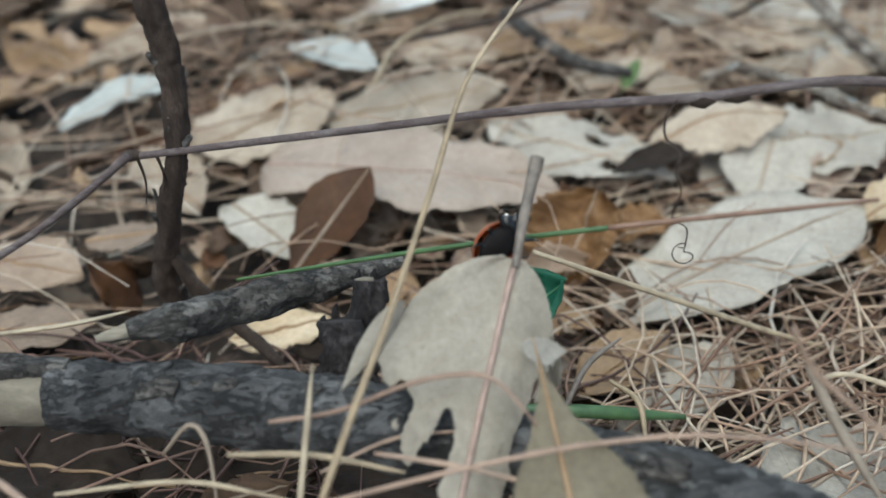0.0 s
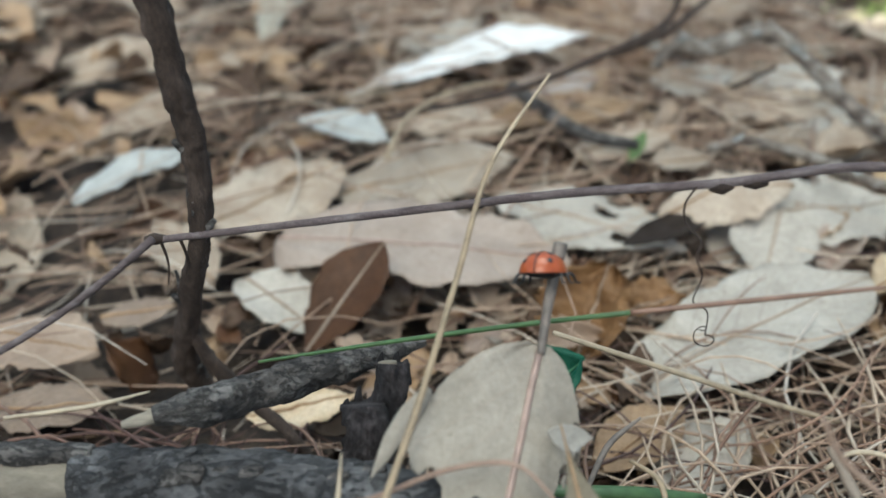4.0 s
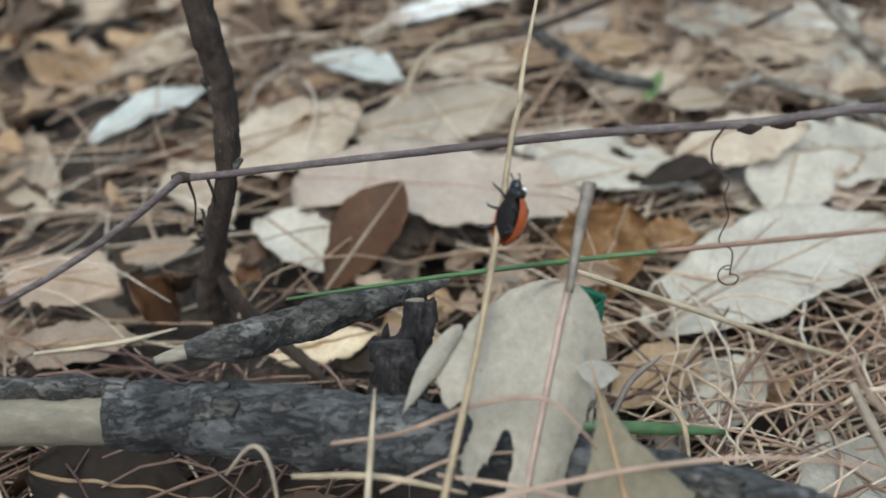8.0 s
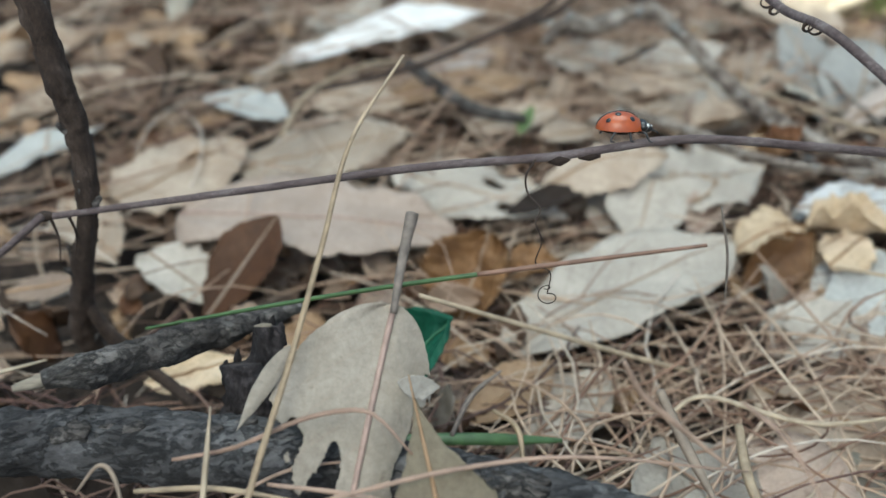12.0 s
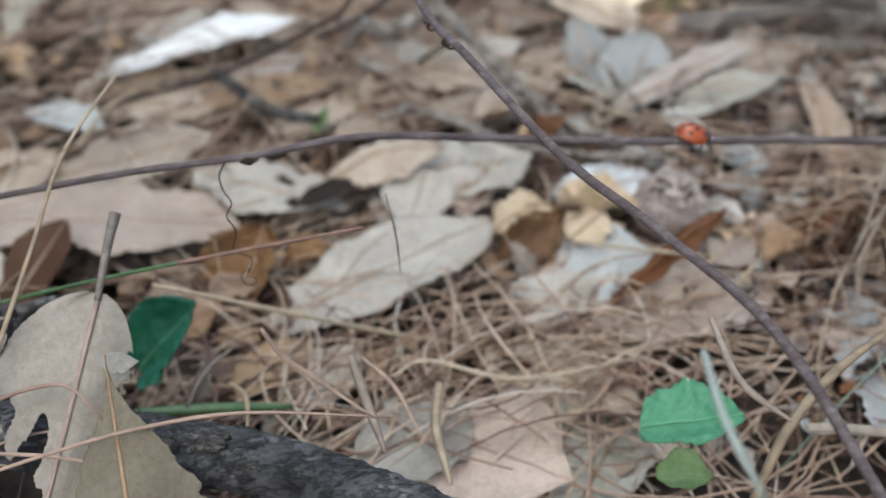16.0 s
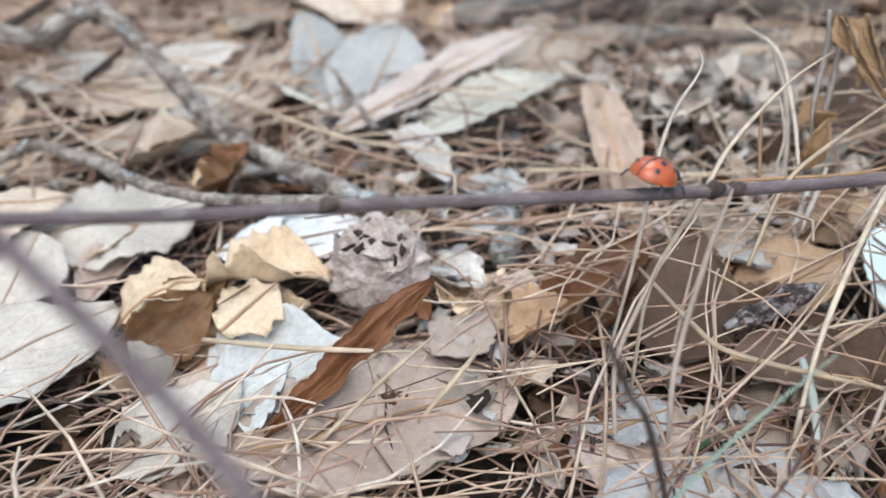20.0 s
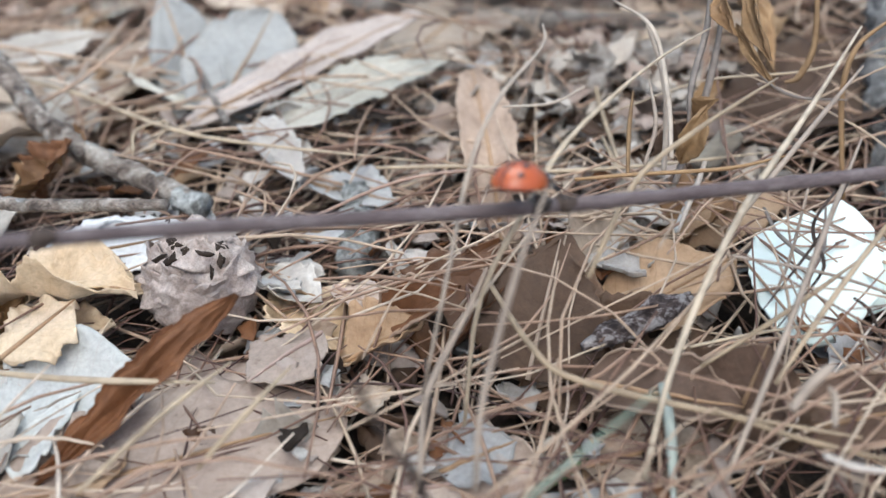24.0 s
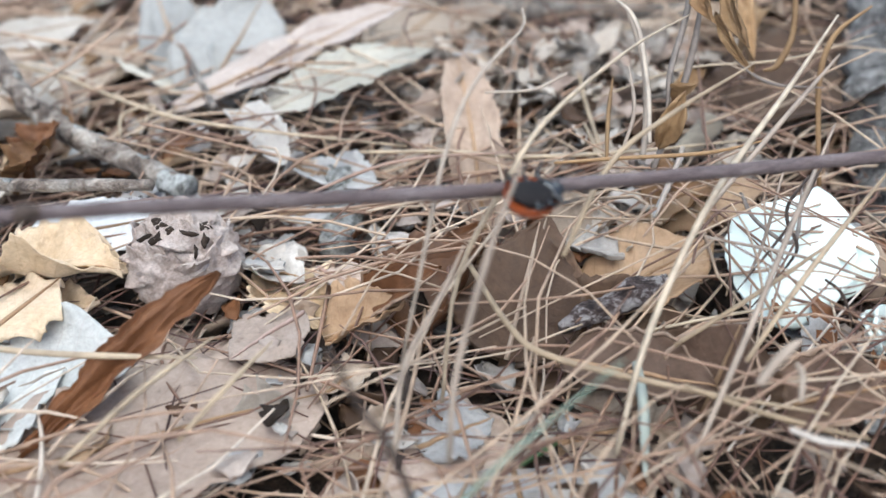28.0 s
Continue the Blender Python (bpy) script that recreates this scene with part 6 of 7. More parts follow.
flaky_branch("thin_branch", [(0.0616, 0.2243, 0.0040), (0.0713, 0.2207, 0.0080), (0.0828, 0.2091, 0.0090), (0.0935, 0.1968, 0.0090), (0.1064, 0.1854, 0.0110), (0.1279, 0.1725, 0.0150)], [0.00100, 0.00110, 0.00120, 0.00110, 0.00100, 0.00090], "thin grey branch with a reddish broken end", 73, flakes=10, knots=[(60, 1.6)])
tagged(rod("dead_stick", [(0.0145, 0.2533, 0.0090), (0.0225, 0.2444, 0.0060), (0.0324, 0.2336, 0.0040), (0.0453, 0.2284, 0.0030)], [0.00170, 0.00190, 0.00170, 0.00130], MAT["bark_dark"], sides=10, count=36, rough=0.25), "dark bark-covered fallen stick", "stick")
tagged(rod("dead_stick", [(0.0774, 0.2633, 0.0020), (0.0877, 0.2595, 0.0100)], [0.00090, 0.00060], MAT["stick"]), "short dark stick on leaves", "stick")
tagged(rod("lichen_bark", [(0.1594, 0.1977, -0.0030), (0.1578, 0.1843, -0.0030), (0.1548, 0.1737, -0.0040)], [0.00260, 0.00320, 0.00260], MAT["lichen"], sides=28, count=50, rough=0.6), "grey lichen-covered piece of bark", "bark")
tagged(rod("fallen_log", [(0.1756, 0.2951, -0.0060), (0.2012, 0.2901, -0.0040), (0.2308, 0.2852, -0.0020), (0.2800, 0.2598, 0.0000)], [0.00360, 0.00500, 0.00580, 0.00580], MAT["log_grey"], sides=16, count=60, rough=0.3), "weathered grey log in the litter", "log")
tagged(rod("fallen_log", [(0.1795, 0.2809, -0.0080), (0.2065, 0.2759, -0.0070), (0.2579, 0.2544, -0.0060)], [0.00220, 0.00280, 0.00300], MAT["log_grey"], sides=16, count=50, rough=0.3), "dark rotting log in the litter", "log")
tagged(rod("branch_piece", [(0.1853, 0.2846, 0.0080), (0.2067, 0.2734, 0.0120), (0.2294, 0.2619, 0.0120)], [0.00240, 0.00320, 0.00300], MAT["log_grey"], sides=12, count=40, rough=0.25), "pale grey fallen branch", "branch")
tagged(rod("bark_fragment", [(0.1806, 0.1397, 0.0020), (0.1857, 0.1403, 0.0030), (0.1923, 0.1418, 0.0040), (0.1986, 0.1435, 0.0040)], [0.00080, 0.00170, 0.00190, 0.00100], MAT["flaky"], sides=20, count=50, rough=0.5), "small flaky dark bark fragment", "bark")
tagged(rod("dead_branch", [(0.2883, 0.2291, 0.0128), (0.2713, 0.2009, 0.0026), (0.2580, 0.1741, -0.0042), (0.2526, 0.1595, -0.0089)], [0.00400, 0.00450, 0.00500, 0.00500], MAT["bark_silver"], sides=36, count=90, rough=0.45), "grey bark-covered dead branch", "branch")
tagged(rod("dead_stick", [(0.2185, 0.1794, 0.0020), (0.2263, 0.1827, 0.0060)], [0.00200, 0.00220], MAT["wood"], sides=10, rough=0.15), "short pale bare stick", "stick")
tagged(rod("dead_stick", [(0.1335, 0.2648, 0.0020), (0.1395, 0.2204, 0.0020)], [0.00060, 0.00075], MAT["log_grey"], sides=8, rough=0.25), "grey stick across pale leaves", "stick")
tagged(rod("dead_stick", [(0.0455, 0.2790, 0.0060), (0.0624, 0.2859, 0.0100), (0.0796, 0.3046, 0.0140)], [0.00120, 0.00120, 0.00100], MAT["stick"], rough=0.15), "thin dark fallen stick", "stick")
tagged(rod("lichen_crust", [(0.1290, 0.1919, 0.0045), (0.1326, 0.1873, 0.0045)], [0.00190, 0.00210], MAT["lichen"], sides=14, count=14, rough=0.4), "whitish lichen crust on a branch end", "lichen")
leaf((0.1020, 0.1380, -0.0040), (0.1475, 0.1440, -0.0060), 0.0270, "dusk", "broad flat pinkish-beige dead leaf", ragged=0.05, wave=0.015, square=0.5, cup=0.08)
needle([(0.2159, 0.1801, 0.0359), (0.2131, 0.1747, 0.0308), (0.2080, 0.1680, 0.0250), (0.2064, 0.1643, 0.0194)], 0.00050, "stalk", "dark thick dry grass straw", name='grass_straw', category='straw')
needle([(0.2196, 0.1749, 0.0300), (0.2193, 0.1694, 0.0258), (0.2241, 0.1655, 0.0221), (0.2338, 0.1644, 0.0204)], 0.00030, "stalk", "wiry curved dark stem", name='wiry_stem', category='stem')
needle([(0.1943, 0.1589, 0.0164), (0.1964, 0.1642, 0.0209), (0.1992, 0.1698, 0.0244)], 0.00035, "dry_grass", "flat ochre dry grass blade", name='grass_straw', category='straw')
needle([(0.2010, 0.1587, 0.0184), (0.2042, 0.1679, 0.0236), (0.2058, 0.1785, 0.0301), (0.2022, 0.1873, 0.0323)], 0.00042, "grey_straw", "flat whitish dry grass blade", name='grass_straw', category='straw')
needle([(0.1970, 0.1592, 0.0177), (0.1995, 0.1620, 0.0225), (0.2006, 0.1676, 0.0271)], 0.00032, "grey_straw", "pale upright dry straw", name='grass_straw', category='straw')
needle([(0.1837, 0.1864, 0.0158), (0.1916, 0.1847, 0.0161), (0.1969, 0.1847, 0.0180), (0.1980, 0.1848, 0.0186)], 0.00032, "grey_straw", "pale bent dry straw on debris", name='grass_straw', category='straw')
needle([(0.0918, 0.2560, 0.0040), (0.1107, 0.2371, 0.0050), (0.1284, 0.2163, 0.0050), (0.1428, 0.2057, 0.0050), (0.1714, 0.1924, 0.0040)], 0.00050, "straw", "long bowed dry needle over leaves")
needle([(0.1219, 0.2101, 0.0040), (0.1227, 0.2167, 0.0050), (0.1285, 0.2186, 0.0050), (0.1249, 0.2103, 0.0040)], 0.00035, "straw", "tightly curled dry pine needle")
needle([(0.1465, 0.1756, 0.0060), (0.1669, 0.1842, 0.0060), (0.1901, 0.1817, 0.0060)], 0.00040, "needle_single", "thin dry pine needle")
needle([(0.1760, 0.1300, 0.0222), (0.1853, 0.1387, 0.0288), (0.1961, 0.1442, 0.0315), (0.2126, 0.1532, 0.0323)], 0.00040, "straw", "long leaning dry straw", name='grass_straw', category='straw')
needle([(0.1851, 0.1091, 0.0052), (0.1963, 0.1192, 0.0144), (0.2094, 0.1325, 0.0201), (0.2224, 0.1455, 0.0252)], 0.00042, "grey_straw", "tall leaning greyish straw", name='grass_straw', category='straw')
needle([(0.1513, 0.1151, 0.0103), (0.1546, 0.1238, 0.0148), (0.1615, 0.1314, 0.0190), (0.1646, 0.1338, 0.0233)], 0.00040, "grey_straw", "upright greyish dry straw", name='grass_straw', category='straw')
needle([(0.1915, 0.1273, 0.0066), (0.2038, 0.1284, 0.0124), (0.2169, 0.1331, 0.0147)], 0.00042, "straw", "slanting dry straw over brown leaves", name='grass_straw', category='straw')
needle([(0.2190, 0.1440, 0.0182), (0.2144, 0.1411, 0.0160), (0.2134, 0.1387, 0.0141), (0.2136, 0.1364, 0.0127), (0.2119, 0.1345, 0.0113), (0.2046, 0.1310, 0.0073)], 0.00026, "stick", "dark wiry stem over a white blossom", name='wiry_stem', category='stem')
needle([(0.2221, 0.1457, 0.0182), (0.2145, 0.1396, 0.0141), (0.2031, 0.1328, 0.0092)], 0.00022, "stick", "dark wiry stem over a white blossom", name='wiry_stem', category='stem')
needle([(0.2160, 0.1460, 0.0182), (0.2096, 0.1383, 0.0122), (0.2048, 0.1338, 0.0095)], 0.00024, "grey_straw", "thin grey straw over a white blossom", name='grass_straw', category='straw')
needle([(0.2017, 0.1415, 0.0171), (0.2145, 0.1401, 0.0147), (0.2280, 0.1380, 0.0134)], 0.00020, "needle_single", "thin reddish needle over a white blossom")
needle([(0.1988, 0.1358, 0.0168), (0.2124, 0.1330, 0.0129), (0.2240, 0.1292, 0.0085)], 0.00030, "grey_straw", "pale straw over a white blossom", name='grass_straw', category='straw')
needle([(0.1965, 0.1187, 0.0100), (0.2092, 0.1265, 0.0167), (0.2261, 0.1366, 0.0229)], 0.00040, "straw", "tall leaning straw before a white blossom", name='grass_straw', category='straw')
needle([(0.2143, 0.1298, 0.0110), (0.2156, 0.1275, 0.0100), (0.2158, 0.1241, 0.0073)], 0.00030, "stick", "dark forked wiry stem", name='wiry_stem', category='stem')
leaf((0.2204, 0.1757, 0.0366), (0.2186, 0.1644, 0.0290), 0.0030, "dry_grass", "hanging twisted brown dry grass leaf", name="dry_grass_leaf", rib=False, cup=0.9, curl=0.7, wave=0.08, ragged=0.06, roll=60)
leaf((0.2172, 0.1732, 0.0319), (0.2186, 0.1622, 0.0259), 0.0020, "dry_grass", "slim curled brown dry grass leaf", name="dry_grass_leaf", rib=False, cup=0.9, curl=0.7, wave=0.08, ragged=0.06, roll=60)
leaf((0.2157, 0.1767, 0.0362), (0.2142, 0.1678, 0.0322), 0.0030, "dry_grass", "slim hanging brown dry grass leaf", name="dry_grass_leaf", rib=False, cup=0.9, curl=0.7, wave=0.08, ragged=0.06, roll=60)
leaf((0.2051, 0.1634, 0.0141), (0.2084, 0.1633, 0.0239), 0.0040, "dry_grass", "withered grey-brown grass leaf", name="dry_grass_leaf", rib=False, cup=0.9, curl=0.7, wave=0.08, ragged=0.06, roll=60)
leaf((0.2084, 0.1664, 0.0195), (0.2101, 0.1634, 0.0246), 0.0036, "dry_grass", "curled ochre grass leaf tip", name="dry_grass_leaf", rib=False, cup=0.9, curl=0.7, wave=0.08, ragged=0.06, roll=60)
leaf((0.1023, 0.2056, -0.0020), (0.1095, 0.2049, 0.0070), 0.0090, "gold", "small crumpled rusty dead leaf behind a branch", cup=0.9, wave=0.14, ragged=0.14, rib=False)
leaf((0.0999, 0.2141, -0.0020), (0.1062, 0.2133, 0.0040), 0.0060, "cream", "small cream torn leaf scrap", cup=0.5, wave=0.12, ragged=0.14, rib=False)
leaf((0.1044, 0.1880, -0.0030), (0.1265, 0.1833, 0.0010), 0.0130, "white", "pale bluish dead leaf beneath a twig", ragged=0.05, wave=0.03, cup=0.2)
leaf((0.1017, 0.1694, -0.0050), (0.1177, 0.1663, 0.0000), 0.0130, "cream", "flat bright cream dead leaf scrap", ragged=0.05, wave=0.07, cup=0.2, margin=0.3)
leaf((0.0984, 0.1537, -0.0060), (0.1127, 0.1548, -0.0020), 0.0260, "white", "pale veined bluish-grey dead leaf", ragged=0.06, wave=0.03, cup=0.15)

needle([(0.2323, 0.1580, 0.0060), (0.2337, 0.1637, 0.0143), (0.2354, 0.1683, 0.0210), (0.2388, 0.1712, 0.0262), (0.2453, 0.1722, 0.0299)], 0.00050, "dry_grass", "ochre bent dry grass blade", name='grass_straw', category='straw')
needle([(0.2369, 0.1817, 0.0311), (0.2349, 0.1771, 0.0242), (0.2316, 0.1749, 0.0200), (0.2292, 0.1750, 0.0192)], 0.00055, "dry_grass", "ochre drooping dry grass tip", name='grass_straw', category='straw')
needle([(0.2040, 0.1839, 0.0135), (0.2189, 0.1828, 0.0174), (0.2360, 0.1790, 0.0186), (0.2518, 0.1774, 0.0221)], 0.00028, "straw", "thin slanting straw over shaded leaves", name='grass_straw', category='straw')
needle([(0.1861, 0.1594, 0.0169), (0.1950, 0.1574, 0.0174), (0.2080, 0.1543, 0.0180), (0.2172, 0.1530, 0.0195)], 0.00040, "dry_grass", "orange-brown straw beside a twig", name='grass_straw', category='straw')
needle([(0.2051, 0.1679, 0.0095), (0.2069, 0.1721, 0.0158), (0.2078, 0.1769, 0.0226), (0.2066, 0.1822, 0.0293)], 0.00055, "grey_straw", "flat whitish upright grass blade", name='grass_straw', category='straw')
needle([(0.2044, 0.1628, 0.0110), (0.2075, 0.1655, 0.0157), (0.2112, 0.1690, 0.0218), (0.2144, 0.1730, 0.0283), (0.2167, 0.1772, 0.0348)], 0.00060, "stalk", "dark dry flower stem", name='wiry_stem', category='stem')
needle([(0.2073, 0.1597, 0.0163), (0.2056, 0.1581, 0.0135), (0.2033, 0.1563, 0.0104), (0.2015, 0.1547, 0.0076)], 0.00045, "bleached_straw", "short whitish dry straw", name='grass_straw', category='straw')
needle([(0.1871, 0.1356, 0.0023), (0.1933, 0.1347, 0.0032), (0.2034, 0.1331, 0.0048), (0.2142, 0.1311, 0.0060)], 0.00030, "straw", "thin straw under a white blossom", name='grass_straw', category='straw')
needle([(0.1870, 0.1162, 0.0105), (0.1949, 0.1123, 0.0080), (0.2011, 0.1095, 0.0065), (0.2073, 0.1069, 0.0052)], 0.00045, "straw", "golden straw over dark leaves", name='grass_straw', category='straw')
needle([(0.1931, 0.1041, 0.0135), (0.1964, 0.1024, 0.0124), (0.2011, 0.1008, 0.0119)], 0.00050, "bleached_straw", "pale curled dry straw", name='grass_straw', category='straw')
needle([(0.1906, 0.1077, 0.0174), (0.1924, 0.1085, 0.0191), (0.1944, 0.1090, 0.0206), (0.1958, 0.1092, 0.0214)], 0.00065, "grey_straw", "pale dry seed husk on a straw", name='seed_husk', category='seed')
needle([(0.1958, 0.1066, 0.0145), (0.1964, 0.1084, 0.0170), (0.1959, 0.1093, 0.0180)], 0.00040, "grey_straw", "curled dry straw end", name='grass_straw', category='straw')

# ---- far, sunlit clearing and grass ----
def build_far_grass():
    rng = np.random.default_rng(31)
    verts, faces = [], []
    for q in range(260):
        x, y = rng.normal(0.180, 0.016), rng.normal(0.348, 0.010)
        h, lean, a = rng.uniform(0.006, 0.014), rng.uniform(0.2, 0.9), rng.uniform(0, 6.28)
        line = [(x + math.cos(a) * lean * h * u * u, y + math.sin(a) * lean * h * u * u, -0.014 + h * u) for u in np.linspace(0, 1, 5)]
        v, f = tube_data(line, [0.0009, 0.0008, 0.0002], 4, flat=0.4, close=False)
        base = len(verts)
        verts += v
        faces += [tuple(i + base for i in g) for g in f]
    tagged(mesh_object("grass_tuft", verts, faces, MAT["far_grass"]), "sparse green grass at the edge of a clearing", "grass", kind="stuff")


MAT["far_grass"] = plain_material("far_grass", (0.30, 0.42, 0.10), 0.5, 0.3, 40.0, 0.1)
build_far_grass()
for k in range(26):
    random.seed(400 + k)
    fx, fy = random.gauss(0.165, 0.016), random.gauss(0.338, 0.011)
    fa, fl = random.uniform(0, 6.28), random.uniform(0.010, 0.020)
    leaf((fx, fy, -0.012 + 0.003 * random.random()), (fx + fl * math.cos(fa), fy + fl * math.sin(fa), -0.010), fl * 0.5, "sunny", "pale yellow dry leaf in a sunlit patch", rib=False, nu=12, nv=8, cup=0.3, ragged=0.08, group="leaves in the sunlit patch")


# ---- ladybird ----
def build_ladybird():
    """Seven-spot ladybird, 8.4 mm long, its head along +x and its feet on z = 0."""
    bug = thing("ladybird", "red seven-spot ladybird with a black and white head", "insect")

    def dome(name, lx, ly, lz, at, material, lo, hi, parent=bug, label="", n=14, power=1.0):
        verts, faces = [], []
        for i in range(n + 1):
            e = 0.5 * math.pi * i / n
            for j in range(2 * n + 1):
                a = lo + (hi - lo) * j / (2 * n)
                verts.append((at[0] + lx * math.cos(e) * math.cos(a), at[1] + ly * math.cos(e) * math.sin(a), at[2] + lz * math.sin(e) ** power))
        w = 2 * n + 1
        faces = [(i * w + j, i * w + j + 1, (i + 1) * w + j + 1, (i + 1) * w + j) for i in range(n) for j in range(w - 1)]
        return mesh_object(name, verts, faces, material, parent, label)

    def egg(name, rx, ry, rz, at, material, parent=bug, label="", n=12):
        verts = [(at[0] + rx * math.sin(p) * math.cos(a), at[1] + ry * math.sin(p) * math.sin(a), at[2] + rz * math.cos(p))
                 for p in np.linspace(0, math.pi, n) for a in np.linspace(0, 2 * math.pi, 2 * n, endpoint=False)]
        w = 2 * n
        faces = [(i * w + j, (i + 1) * w + j, (i + 1) * w + (j + 1) % w, i * w + (j + 1) % w) for i in range(n - 1) for j in range(w)]
        return mesh_object(name, verts, faces, material, parent, label)

    mm = 0.001
    egg("belly", 2.5 * mm, 1.9 * mm, 0.75 * mm, (-0.5 * mm, 0, 1.15 * mm), MAT["black_matt"], label="black underside")
    for s, name in ((1, "wing_case"), (-1, "wing_case")):
        lo, hi = (0.03, math.pi - 0.03) if s > 0 else (math.pi + 0.03, 2 * math.pi - 0.03)
        case = dome(name, 3.05 * mm, 2.55 * mm, 2.25 * mm, (-0.6 * mm, 0, 1.1 * mm), MAT["red"], lo, hi)
        for ex, ay, size in ((0.40, 0.66, 0.38), (-0.16, 0.42, 0.42), (-0.60, 0.60, 0.34)):
            # a thin lens of black lying on the wing case
            c = Vector((ex * 3.05, s * ay * 2.55 * 0.92, 0))
            u = max(0.0, 1 - (c.x / 3.05) ** 2 - (c.y / 2.55) ** 2)
            p = Vector((c.x - 0.6, c.y, 1.1 + 2.25 * math.sqrt(u)))
            nrm = Vector((c.x / 3.05 ** 2, c.y / 2.55 ** 2, math.sqrt(u) / 2.25)).normalized()
            d = egg("spot", size * mm, size * mm, 0.10 * mm, (0, 0, 0), MAT["black"], case, "black spot", 8)
            d.matrix_basis = Matrix.Translation(p * mm) @ nrm.to_track_quat("Z", "Y").to_matrix().to_4x4()
    d = egg("spot", 0.55 * mm, 0.42 * mm, 0.12 * mm, (0, 0, 0), MAT["black"], bug, "black spot behind the neck", 8)
    d.matrix_basis = Matrix.Translation((1.45 * mm, 0, 2.72 * mm)) @ pose(0, 0, 0, 0, 42, 0)
    rod("seam", [((-0.6 + 3.07 * math.cos(a)) * mm, 0, (1.1 + 2.27 * math.sin(a)) * mm) for a in np.linspace(0.75, 2.95, 9)], [0.00009, 0.00012, 0.00009], MAT["black"], bug, "dark seam between the wing cases", sides=6, count=24)
    egg("pronotum", 0.95 * mm, 1.65 * mm, 0.85 * mm, (2.25 * mm, 0, 1.55 * mm), MAT["black"], label="black neck shield")
    for s in (1, -1):
        egg("neck_patch", 0.32 * mm, 0.28 * mm, 0.30 * mm, (2.68 * mm, s * 1.18 * mm, 1.72 * mm), MAT["shell_white"], label="white cheek patch", n=8)
    egg("head", 0.72 * mm, 0.86 * mm, 0.6 * mm, (3.05 * mm, 0, 1.25 * mm), MAT["black"])
    for s in (1, -1):
        egg("eye_mark", 0.13 * mm, 0.13 * mm, 0.13 * mm, (3.45 * mm, s * 0.45 * mm, 1.62 * mm), MAT["shell_white"], label="small white mark", n=6)
        rod("antenna", [(3.5 * mm, s * 0.5 * mm, 1.1 * mm), (4.0 * mm, s * 0.9 * mm, 1.0 * mm), (4.3 * mm, s * 0.9 * mm, 0.7 * mm)], [0.00009, 0.00007, 0.00012], MAT["black"], bug, sides=5, count=8)
        for x0, x1 in ((1.6, 2.7), (0.2, 0.3), (-1.2, -2.3)):
            rod("leg", [(x0 * mm, s * 1.1 * mm, 0.9 * mm), ((x0 + x1) / 2 * mm, s * 2.3 * mm, 0.95 * mm), (x1 * mm, s * 2.7 * mm, 0.05 * mm), ((x1 + 0.3) * mm, s * 3.1 * mm, 0.0)], [0.00022, 0.00018, 0.00011, 0.00008], MAT["black"], bug, sides=6, count=14)
    for o in bug.children_recursive:
        if o.parent == bug:
            o.matrix_basis = Matrix.Scale(1.16, 4) @ o.matrix_basis
    return bug


LADYBIRD = build_ladybird()


